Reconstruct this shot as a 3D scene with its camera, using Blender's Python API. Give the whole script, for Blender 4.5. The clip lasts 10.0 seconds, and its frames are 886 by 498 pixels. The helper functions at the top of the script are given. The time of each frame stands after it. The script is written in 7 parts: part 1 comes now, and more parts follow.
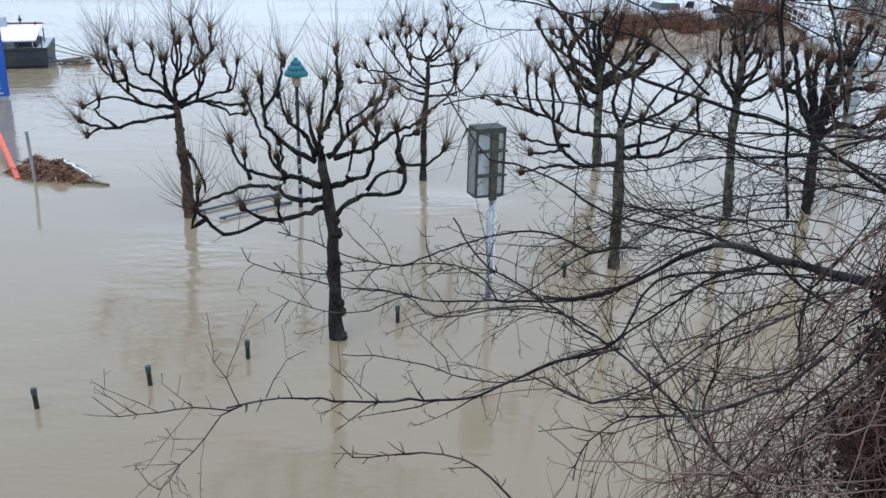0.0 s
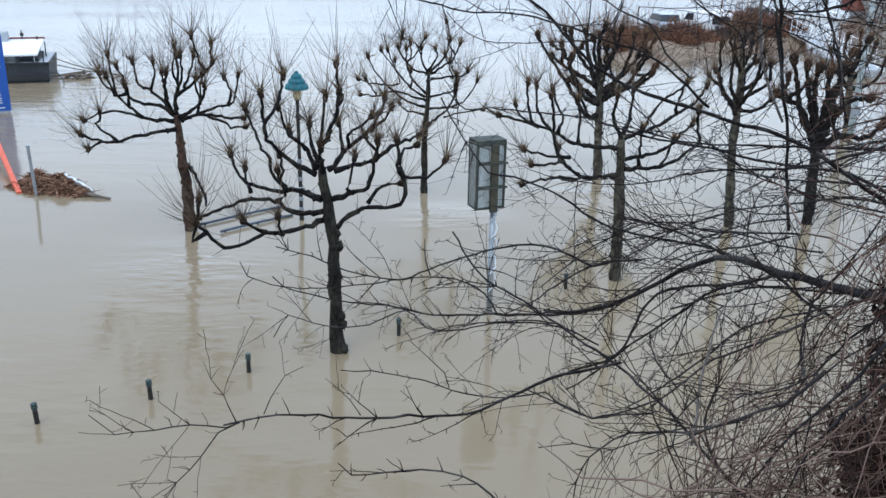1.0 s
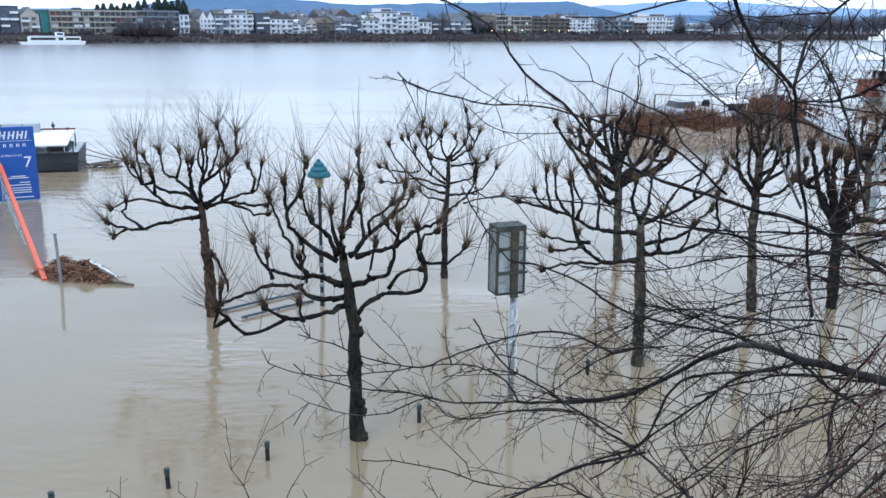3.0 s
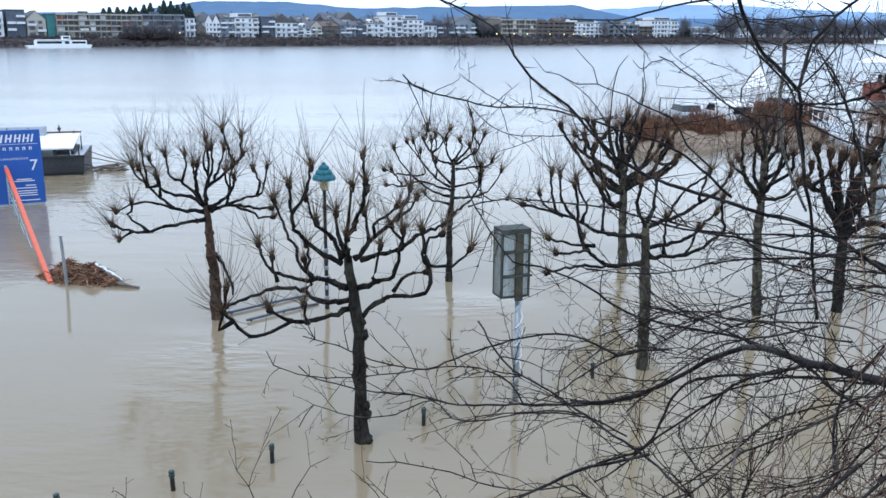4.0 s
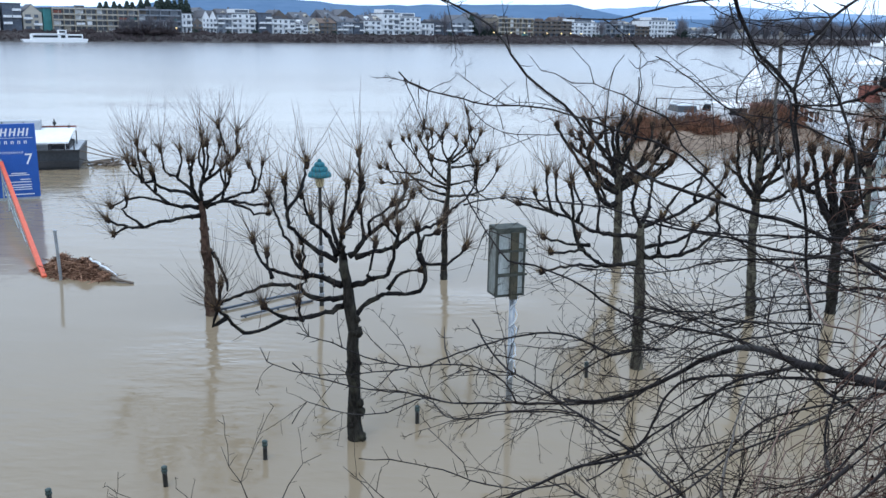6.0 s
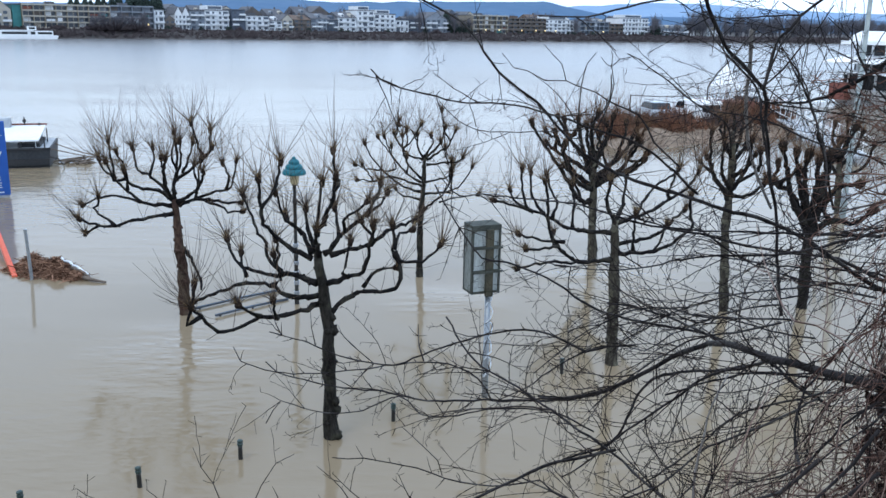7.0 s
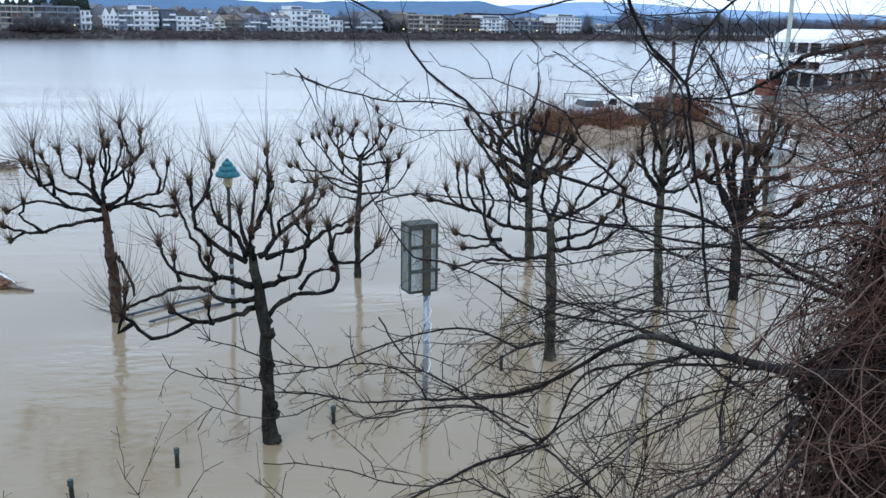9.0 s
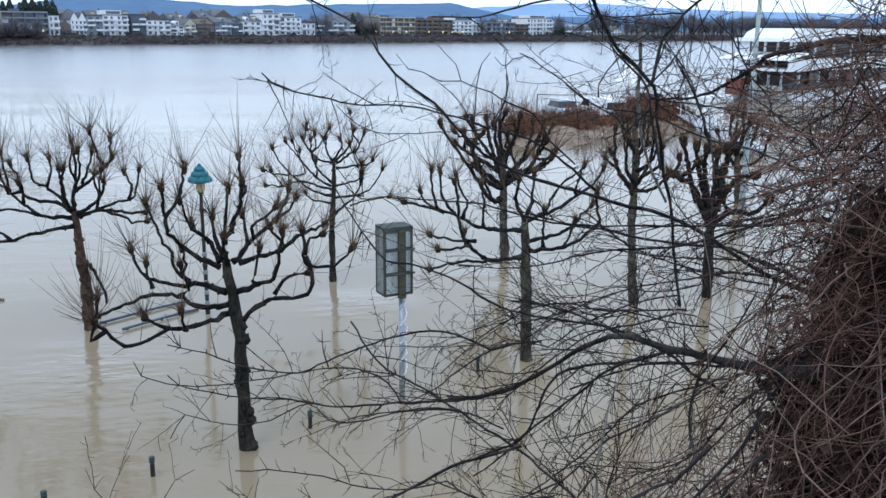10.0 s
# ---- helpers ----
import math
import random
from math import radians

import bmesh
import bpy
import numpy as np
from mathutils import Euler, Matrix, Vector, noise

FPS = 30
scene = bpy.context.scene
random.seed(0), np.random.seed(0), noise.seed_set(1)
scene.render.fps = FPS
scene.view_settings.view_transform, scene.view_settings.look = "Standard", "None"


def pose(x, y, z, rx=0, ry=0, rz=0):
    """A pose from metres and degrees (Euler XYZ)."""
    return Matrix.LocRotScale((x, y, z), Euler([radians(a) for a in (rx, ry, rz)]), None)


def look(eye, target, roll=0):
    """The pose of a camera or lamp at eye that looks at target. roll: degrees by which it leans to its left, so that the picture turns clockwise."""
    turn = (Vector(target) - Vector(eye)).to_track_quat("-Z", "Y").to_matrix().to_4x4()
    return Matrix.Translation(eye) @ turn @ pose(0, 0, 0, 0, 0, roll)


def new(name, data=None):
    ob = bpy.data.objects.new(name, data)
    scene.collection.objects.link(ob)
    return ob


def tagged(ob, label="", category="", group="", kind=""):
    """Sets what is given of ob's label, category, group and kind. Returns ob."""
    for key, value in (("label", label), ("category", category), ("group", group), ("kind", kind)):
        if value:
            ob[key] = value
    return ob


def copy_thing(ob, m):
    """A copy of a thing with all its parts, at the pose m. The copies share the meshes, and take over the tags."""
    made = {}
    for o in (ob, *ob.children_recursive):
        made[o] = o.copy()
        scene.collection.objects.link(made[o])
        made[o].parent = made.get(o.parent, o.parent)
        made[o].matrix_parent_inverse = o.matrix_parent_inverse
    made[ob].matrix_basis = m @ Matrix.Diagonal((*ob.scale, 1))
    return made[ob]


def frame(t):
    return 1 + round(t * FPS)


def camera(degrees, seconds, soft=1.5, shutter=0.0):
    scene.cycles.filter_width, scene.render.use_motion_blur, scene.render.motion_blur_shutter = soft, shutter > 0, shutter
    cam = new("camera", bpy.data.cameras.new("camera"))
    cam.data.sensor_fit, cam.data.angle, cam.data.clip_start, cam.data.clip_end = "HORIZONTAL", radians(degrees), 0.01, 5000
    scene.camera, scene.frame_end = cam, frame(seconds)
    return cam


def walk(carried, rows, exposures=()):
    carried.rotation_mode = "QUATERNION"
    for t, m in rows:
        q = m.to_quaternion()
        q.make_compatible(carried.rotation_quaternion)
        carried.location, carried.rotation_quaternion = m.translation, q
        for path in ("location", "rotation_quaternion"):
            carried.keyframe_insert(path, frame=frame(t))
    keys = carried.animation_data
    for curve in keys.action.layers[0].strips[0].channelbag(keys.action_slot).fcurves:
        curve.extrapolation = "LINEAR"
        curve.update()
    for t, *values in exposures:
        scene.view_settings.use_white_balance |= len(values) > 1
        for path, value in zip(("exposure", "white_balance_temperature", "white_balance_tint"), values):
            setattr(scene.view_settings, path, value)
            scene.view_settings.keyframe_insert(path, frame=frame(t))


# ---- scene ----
cam = camera(52.9, 10.0)
PATH = [
    (0, (0.0, -0.005, 6.989), (0.001, 1.871, 6.296), 1.3),
    (0.5, (0.002, -0.002, 6.99), (0.001, 1.873, 6.294), 1.3),
    (1, (0.011, 0.018, 6.991), (0.008, 1.903, 6.323), 1.0),
    (1.5, (0.011, 0.015, 6.998), (0.0, 1.926, 6.406), 0.8),
    (2, (0.011, 0.015, 7.004), (-0.015, 1.943, 6.474), 0.6),
    (2.5, (0.008, 0.006, 7.011), (-0.033, 1.943, 6.517), 0.5),
    (4, (0.008, -0.01, 7.006), (-0.054, 1.93, 6.527), 0.4),
    (4.5, (0.007, -0.017, 7.008), (-0.043, 1.927, 6.54), 1.0),
    (5, (0.009, -0.012, 7.007), (-0.044, 1.929, 6.526), 1.0),
    (6.5, (0.012, -0.008, 7.004), (-0.035, 1.932, 6.519), 1.0),
    (7, (0.021, -0.002, 7.005), (0.024, 1.937, 6.517), 1.1),
    (7.5, (0.035, 0.008, 7.002), (0.081, 1.948, 6.516), 1.0),
    (8, (0.041, 0.007, 7.003), (0.12, 1.945, 6.514), 0.9),
    (8.5, (0.05, 0.009, 7.0), (0.157, 1.946, 6.512), 0.9),
    (9, (0.061, 0.017, 7.0), (0.2, 1.952, 6.513), 0.9),
    (9.5, (0.076, 0.016, 7.0), (0.242, 1.95, 6.516), 0.8),
    (10, (0.083, 0.014, 7.004), (0.276, 1.946, 6.522), 0.4),
]
walk(cam, [(t, look(eye, target, roll)) for t, eye, target, roll in PATH],
     exposures=[(0, 0.05, 6720, 10), (1, 0.06, 6720, 10), (2, 0.09, 6620, 10), (4.5, 0.05, 6580, 10), (5, -0.05, 6580, 10), (6.5, -0.06, 6580, 10), (8, -0.08, 6580, 10), (10, -0.06, 6600, 10)])

# ---------------------------------------------------------------- world and light
world = bpy.data.worlds.new("overcast_sky")
scene.world = world
world.use_nodes = True
wn, wl = world.node_tree.nodes, world.node_tree.links
wn.clear()
w_out = wn.new("ShaderNodeOutputWorld")
w_bg = wn.new("ShaderNodeBackground")
w_sky = wn.new("ShaderNodeTexSky")
w_sky.sky_type, w_sky.sun_disc = "NISHITA", False
w_sky.sun_elevation, w_sky.sun_rotation = radians(60), radians(211)
w_mix = wn.new("ShaderNodeMix")
w_mix.data_type = "RGBA"
w_mix.inputs["Factor"].default_value = 0.86
w_geo = wn.new("ShaderNodeTexCoord")
w_map = wn.new("ShaderNodeMapping")
w_map.inputs["Scale"].default_value = (1.0, 1.0, 5.0)
w_noise = wn.new("ShaderNodeTexNoise")
w_noise.inputs["Scale"].default_value = 2.2
w_noise.inputs["Detail"].default_value = 6
w_ramp = wn.new("ShaderNodeValToRGB")
w_ramp.color_ramp.elements[0].position, w_ramp.color_ramp.elements[0].color = 0.3, (6.4, 8.7, 12.2, 1)
w_ramp.color_ramp.elements[1].position, w_ramp.color_ramp.elements[1].color = 0.7, (9.2, 11.3, 14.2, 1)
wl.new(w_geo.outputs["Generated"], w_map.inputs["Vector"])
wl.new(w_map.outputs["Vector"], w_noise.inputs["Vector"])
wl.new(w_noise.outputs["Fac"], w_ramp.inputs["Fac"])
wl.new(w_sky.outputs["Color"], w_mix.inputs["A"])
wl.new(w_ramp.outputs["Color"], w_mix.inputs["B"])
wl.new(w_mix.outputs["Result"], w_bg.inputs["Color"])
w_bg.inputs["Strength"].default_value = 0.15
wl.new(w_bg.outputs["Background"], w_out.inputs["Surface"])

sun_data = bpy.data.lights.new("sun", "SUN")
sun_data.energy, sun_data.angle, sun_data.color = 0.9, radians(25), (1.0, 0.96, 0.9)
sun = new("sun", sun_data)
sun.matrix_world = look((-30, -50, 100), (0, 0, 0))


# ---------------------------------------------------------------- materials
def material(name, color, rough=0.7, color2=None, scale=4.0, bump=0.0, bump_scale=30.0, metal=0.0, stretch=(1, 1, 1), island=0.0, spec=0.5):
    m = bpy.data.materials.new(name)
    m.use_nodes = True
    n, l = m.node_tree.nodes, m.node_tree.links
    p = n["Principled BSDF"]
    p.inputs["Roughness"].default_value, p.inputs["Metallic"].default_value = rough, metal
    p.inputs["Specular IOR Level"].default_value = spec
    p.inputs["Base Color"].default_value = (*color, 1)
    tc = n.new("ShaderNodeTexCoord")
    mp = n.new("ShaderNodeMapping")
    mp.inputs["Scale"].default_value = stretch
    l.new(tc.outputs["Object"], mp.inputs["Vector"])
    if color2:
        a, b, mx, rp = n.new("ShaderNodeTexNoise"), n.new("ShaderNodeTexNoise"), n.new("ShaderNodeMix"), n.new("ShaderNodeMath")
        a.inputs["Scale"].default_value, a.inputs["Detail"].default_value = scale, 5
        b.inputs["Scale"].default_value, b.inputs["Detail"].default_value = scale * 7, 3
        l.new(mp.outputs["Vector"], a.inputs["Vector"])
        l.new(mp.outputs["Vector"], b.inputs["Vector"])
        rp.operation, rp.use_clamp = "MULTIPLY_ADD", True
        add = n.new("ShaderNodeMath")
        add.operation = "ADD"
        l.new(a.outputs["Fac"], add.inputs[0])
        l.new(b.outputs["Fac"], add.inputs[1])
        src = add.outputs[0]
        if island:
            g, add2 = n.new("ShaderNodeNewGeometry"), n.new("ShaderNodeMath")
            add2.operation = "MULTIPLY_ADD"
            add2.inputs[1].default_value = island
            l.new(g.outputs["Random Per Island"], add2.inputs[0])
            l.new(src, add2.inputs[2])
            src = add2.outputs[0]
        l.new(src, rp.inputs[0])
        rp.inputs[1].default_value = 2.2 if not island else 1.2
        rp.inputs[2].default_value = -1.7 if not island else -0.85 - 0.5 * island
        mx.data_type = "RGBA"
        mx.inputs["A"].default_value, mx.inputs["B"].default_value = (*color, 1), (*color2, 1)
        l.new(rp.outputs[0], mx.inputs["Factor"])
        l.new(mx.outputs["Result"], p.inputs["Base Color"])
    if bump:
        t, bp = n.new("ShaderNodeTexNoise"), n.new("ShaderNodeBump")
        t.inputs["Scale"].default_value, t.inputs["Detail"].default_value = bump_scale, 4
        bp.inputs["Strength"].default_value, bp.inputs["Distance"].default_value = bump, 0.02
        l.new(mp.outputs["Vector"], t.inputs["Vector"])
        l.new(t.outputs["Fac"], bp.inputs["Height"])
        l.new(bp.outputs["Normal"], p.inputs["Normal"])
    return m


def water_material():
    m = bpy.data.materials.new("muddy_flood_water")
    m.use_nodes = True
    n, l = m.node_tree.nodes, m.node_tree.links
    p = n["Principled BSDF"]
    p.inputs["Roughness"].default_value = 0.10
    p.inputs["IOR"].default_value = 1.33
    tc = n.new("ShaderNodeTexCoord")
    mp = n.new("ShaderNodeMapping")
    mp.inputs["Rotation"].default_value = (0, 0, radians(-35))
    mp.inputs["Scale"].default_value = (0.35, 1.0, 1.0)
    l.new(tc.outputs["Object"], mp.inputs["Vector"])
    silt, mix = n.new("ShaderNodeTexNoise"), n.new("ShaderNodeMix")
    silt.inputs["Scale"].default_value, silt.inputs["Detail"].default_value = 0.13, 4
    silt.inputs["Distortion"].default_value = 1.2
    mix.data_type = "RGBA"
    mix.inputs["A"].default_value, mix.inputs["B"].default_value = (0.215, 0.165, 0.105, 1), (0.275, 0.222, 0.155, 1)
    l.new(mp.outputs["Vector"], silt.inputs["Vector"])
    l.new(silt.outputs["Fac"], mix.inputs["Factor"])
    # base colour greys with distance, painting in the sky reflected by the far river
    far_sheen_tint, span, where = n.new("ShaderNodeMix"), n.new("ShaderNodeMapRange"), n.new("ShaderNodeSeparateXYZ")
    far_sheen_tint.data_type = "RGBA"
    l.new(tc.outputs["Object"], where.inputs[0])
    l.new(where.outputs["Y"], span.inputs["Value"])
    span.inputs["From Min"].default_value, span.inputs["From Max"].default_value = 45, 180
    l.new(span.outputs["Result"], far_sheen_tint.inputs["Factor"])
    l.new(mix.outputs["Result"], far_sheen_tint.inputs["A"])
    far_sheen_tint.inputs["B"].default_value = (0.185, 0.185, 0.190, 1)
    l.new(far_sheen_tint.outputs["Result"], p.inputs["Base Color"])
    # ripples of two sizes, calmer in some patches than in others
    w1, w2, patch = n.new("ShaderNodeTexNoise"), n.new("ShaderNodeTexNoise"), n.new("ShaderNodeTexNoise")
    w1.inputs["Scale"].default_value, w1.inputs["Detail"].default_value = 1.1, 3
    w2.inputs["Scale"].default_value, w2.inputs["Detail"].default_value = 5.0, 2
    patch.inputs["Scale"].default_value, patch.inputs["Detail"].default_value = 0.09, 3
    for w in (w1, w2, patch):
        l.new(mp.outputs["Vector"], w.inputs["Vector"])
    h, k, pr = n.new("ShaderNodeMath"), n.new("ShaderNodeMath"), n.new("ShaderNodeMapRange")
    h.operation = "MULTIPLY_ADD"
    h.inputs[1].default_value = 0.34
    l.new(w2.outputs["Fac"], h.inputs[0])
    l.new(w1.outputs["Fac"], h.inputs[2])
    pr.inputs["From Min"].default_value, pr.inputs["From Max"].default_value = 0.38, 0.62
    pr.inputs["To Min"].default_value, pr.inputs["To Max"].default_value = 0.08, 1.1
    l.new(patch.outputs["Fac"], pr.inputs["Value"])
    # eddies that the current makes behind trunks
    calm = pr.outputs["Result"]
    for spot, size in (((-5.4, 18.0, 0), 3.0), ((4.6, 24.5, 0), 3.6), ((0.2, 22.0, 0), 2.2), ((-14.5, 41.0, 0), 4.0)):
        far_off, ring, plus = n.new("ShaderNodeVectorMath"), n.new("ShaderNodeMapRange"), n.new("ShaderNodeMath")
        far_off.operation = "DISTANCE"
        far_off.inputs[1].default_value = spot
        l.new(tc.outputs["Object"], far_off.inputs[0])
        l.new(far_off.outputs["Value"], ring.inputs["Value"])
        ring.interpolation_type = "SMOOTHSTEP"
        ring.inputs["From Min"].default_value, ring.inputs["From Max"].default_value = 0.0, size
        ring.inputs["To Min"].default_value, ring.inputs["To Max"].default_value = 2.8, 0.0
        plus.operation = "ADD"
        l.new(calm, plus.inputs[0])
        l.new(ring.outputs["Result"], plus.inputs[1])
        calm = plus.outputs[0]
    k.operation = "MULTIPLY"
    l.new(h.outputs[0], k.inputs[0])
    l.new(calm, k.inputs[1])
    sep, far, k2 = n.new("ShaderNodeSeparateXYZ"), n.new("ShaderNodeMapRange"), n.new("ShaderNodeMath")
    l.new(tc.outputs["Object"], sep.inputs[0])
    l.new(sep.outputs["Y"], far.inputs["Value"])
    far.inputs["From Min"].default_value, far.inputs["From Max"].default_value = 26, 90
    far.inputs["To Min"].default_value, far.inputs["To Max"].default_value = 0.75, 0.75
    k2.operation = "MULTIPLY"
    l.new(k.outputs[0], k2.inputs[0])
    l.new(far.outputs["Result"], k2.inputs[1])
    rough = n.new("ShaderNodeMapRange")
    l.new(sep.outputs["Y"], rough.inputs["Value"])
    rough.inputs["From Min"].default_value, rough.inputs["From Max"].default_value = 20, 120
    rough.inputs["To Min"].default_value, rough.inputs["To Max"].default_value = 0.07, 0.22
    l.new(rough.outputs["Result"], p.inputs["Roughness"])
    bp = n.new("ShaderNodeBump")
    bp.inputs["Strength"].default_value, bp.inputs["Distance"].default_value = 0.5, 0.09
    l.new(k2.outputs[0], bp.inputs["Height"])
    l.new(bp.outputs["Normal"], p.inputs["Normal"])
    return m


def leaf_bark(name, a, b, lichen, amount):
    """Bark with patches of green-grey growth."""
    m = material(name, a, 0.9, b, 3.0, 0.9, 45.0, stretch=(1, 1, 0.35), spec=0.12)
    n, l = m.node_tree.nodes, m.node_tree.links
    p = n["Principled BSDF"]
    prev = p.inputs["Base Color"].links[0].from_socket
    t, r, mx, tc = n.new("ShaderNodeTexNoise"), n.new("ShaderNodeMapRange"), n.new("ShaderNodeMix"), n.new("ShaderNodeTexCoord")
    t.inputs["Scale"].default_value, t.inputs["Detail"].default_value = 5.0, 7
    l.new(tc.outputs["Object"], t.inputs["Vector"])
    r.inputs["From Min"].default_value, r.inputs["From Max"].default_value = 0.52, 0.66
    r.inputs["To Max"].default_value = amount
    l.new(t.outputs["Fac"], r.inputs["Value"])
    mx.data_type = "RGBA"
    l.new(r.outputs["Result"], mx.inputs["Factor"])
    l.new(prev, mx.inputs["A"])
    mx.inputs["B"].default_value = (*lichen, 1)
    l.new(mx.outputs["Result"], p.inputs["Base Color"])
    return m


M_WATER = water_material()
M_BARK = leaf_bark("plane_tree_bark", (0.009, 0.0085, 0.008), (0.038, 0.036, 0.031), (0.085, 0.085, 0.06), 0.4)
M_BARK_BROWN = leaf_bark("brown_plane_bark", (0.026, 0.016, 0.013), (0.095, 0.060, 0.046), (0.13, 0.11, 0.08), 0.5)
M_BARK_PALE = leaf_bark("pale_plane_bark", (0.028, 0.025, 0.020), (0.09, 0.083, 0.066), (0.17, 0.165, 0.12), 0.6)
M_TUFT = material("pollard_tuft", (0.085, 0.055, 0.030), 0.85, (0.34, 0.24, 0.13), 4, island=0.9, spec=0.12)
M_LIMB = leaf_bark("plane_tree_limb_bark", (0.0045, 0.0045, 0.005), (0.019, 0.0175, 0.018), (0.075, 0.072, 0.055), 0.4)
M_KNOB = material("pollard_knob", (0.013, 0.010, 0.009), 0.95, (0.052, 0.037, 0.028), 12, 1.0, 40, spec=0.12)
M_SHOOT = material("pollard_shoots", (0.050, 0.036, 0.030), 0.8, (0.15, 0.108, 0.076), 2, island=0.8, spec=0.12)
M_RED_SHOOT = material("red_brown_shoots", (0.085, 0.045, 0.030), 0.8, (0.21, 0.125, 0.080), 2, island=0.8, spec=0.12)
M_BOUGH = leaf_bark("near_bough_bark", (0.010, 0.009, 0.0095), (0.042, 0.037, 0.037), (0.13, 0.125, 0.12), 0.4)
M_GREY_BOUGH = leaf_bark("grey_bough_bark", (0.11, 0.10, 0.095), (0.20, 0.185, 0.17), (0.25, 0.24, 0.22), 0.4)
M_TWIG = material("near_twigs", (0.009, 0.007, 0.007), 0.8, (0.034, 0.026, 0.024), 6, island=0.7, spec=0.12)
M_THICKET = material("thicket_stems", (0.026, 0.016, 0.013), 0.85, (0.195, 0.130, 0.106), 3, island=1.0, spec=0.12)
M_THICKET_RED = material("thicket_young_stems", (0.034, 0.017, 0.013), 0.85, (0.170, 0.096, 0.075), 3, island=1.0, spec=0.12)
# near-black copy of the stem colour paints the shade inside the thicket
M_THICKET_SHADED = material("shade_darkened_inner_stems", (0.003, 0.002, 0.002), 0.95, (0.017, 0.011, 0.010), 3, island=0.9, spec=0.12)
# leaf browns are deepened too, to fill the shaded core
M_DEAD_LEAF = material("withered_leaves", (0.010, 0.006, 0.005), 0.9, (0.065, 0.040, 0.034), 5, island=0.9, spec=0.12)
M_BLACK_IRON = material("black_painted_iron", (0.012, 0.013, 0.014), 0.45, (0.03, 0.032, 0.03), 8, 0.2, 60)
M_CAP = material("algae_stained_iron", (0.015, 0.03, 0.03), 0.5, (0.04, 0.075, 0.07), 9, 0.2, 60)
M_TEAL = material("teal_painted_metal", (0.0, 0.085, 0.12), 0.6, (0.003, 0.16, 0.20), 9, 0.15, 30)
M_LAMP_GLASS = material("yellowed_lamp_glass", (0.50, 0.41, 0.24), 0.3, (0.62, 0.54, 0.36), 6)
M_GALV = material("galvanised_steel", (0.26, 0.29, 0.32), 0.45, (0.40, 0.43, 0.46), 6, 0.2, 50, metal=0.6)
M_WEATHERED = material("weathered_sign_back", (0.25, 0.29, 0.29), 0.6, (0.50, 0.55, 0.55), 3, 0.2, 20, stretch=(2.5, 2.5, 0.5))
M_SIDE_GLASS = material("streaked_side_glass", (0.035, 0.042, 0.04), 0.35, (0.27, 0.31, 0.30), 3.5, 0.2, 20, stretch=(2.5, 2.5, 0.45))
M_SIGN_FRAME = material("mossy_sign_frame", (0.020, 0.024, 0.021), 0.8, (0.075, 0.085, 0.072), 6, 0.4, 40)
M_RUST = material("rusty_post", (0.028, 0.032, 0.024), 0.8, (0.085, 0.075, 0.048), 5, 0.4, 30)
M_TAPE = material("torn_white_tape", (0.62, 0.68, 0.74), 0.5, (0.75, 0.8, 0.84), 5)
M_BLUE = material("blue_sign_board", (0.012, 0.085, 0.36), 0.4, (0.016, 0.10, 0.41), 2)
M_SIGN_WHITE = material("white_sign_print", (0.72, 0.76, 0.80), 0.5, (0.78, 0.80, 0.82), 3)
M_RED = material("orange_red_rail", (0.62, 0.085, 0.035), 0.5, (0.72, 0.12, 0.05), 4, 0.1, 30)
M_RAIL = material("grey_rail_paint", (0.20, 0.25, 0.25), 0.5, (0.32, 0.36, 0.36), 4)
M_DEBRIS = material("washed_up_reeds", (0.060, 0.028, 0.018), 0.95, (0.36, 0.21, 0.14), 3, island=0.9, spec=0.12)
M_DRIFTWOOD = material("driftwood", (0.09, 0.07, 0.055), 0.9, (0.2, 0.16, 0.13), 6, 0.4, 30)
M_HULL = material("dark_grey_hull", (0.018, 0.021, 0.026), 0.6, (0.040, 0.046, 0.053), 1.2, 0.2, 10)
M_HULL_DARK = material("tarred_hull", (0.012, 0.014, 0.017), 0.6, (0.03, 0.03, 0.033), 1.5)
M_CABIN = material("grey_cabin_paint", (0.30, 0.33, 0.36), 0.5, (0.4, 0.43, 0.46), 2)
M_TENT = material("white_tent_cloth", (0.88, 0.89, 0.90), 0.6, (0.92, 0.92, 0.92), 2)
M_WHITE = material("white_paint", (0.74, 0.77, 0.79), 0.45, (0.82, 0.83, 0.84), 0.8)
M_GLASS = material("dark_window_glass", (0.016, 0.02, 0.025), 0.12, (0.03, 0.035, 0.042), 0.8)
# glass lightened to bluish grey: haze across the river put into its colour
M_FAR_GLASS = material("haze_lightened_window_glass", (0.055, 0.07, 0.095), 0.15, (0.10, 0.125, 0.16), 0.7)
M_BANK = material("embankment_soil", (0.13, 0.09, 0.062), 0.95, (0.26, 0.19, 0.135), 0.35, 0.5, 6)
M_FAR_BANK = material("far_bank_soil", (0.035, 0.034, 0.036), 0.95, (0.075, 0.066, 0.062), 0.2)
# wood made paler and bluer, the distance haze being part of the colour
M_FAR_TREE = material("haze_lightened_bare_wood", (0.105, 0.105, 0.128), 0.95, (0.175, 0.163, 0.175), 0.3, island=0.8)
M_BRUSH = material("bank_brush", (0.058, 0.047, 0.053), 0.95, (0.105, 0.086, 0.086), 0.3, island=0.8, spec=0.12)
M_RED_BRUSH = material("red_brown_brush", (0.070, 0.034, 0.022), 0.95, (0.30, 0.145, 0.092), 0.4, island=0.8, spec=0.12)
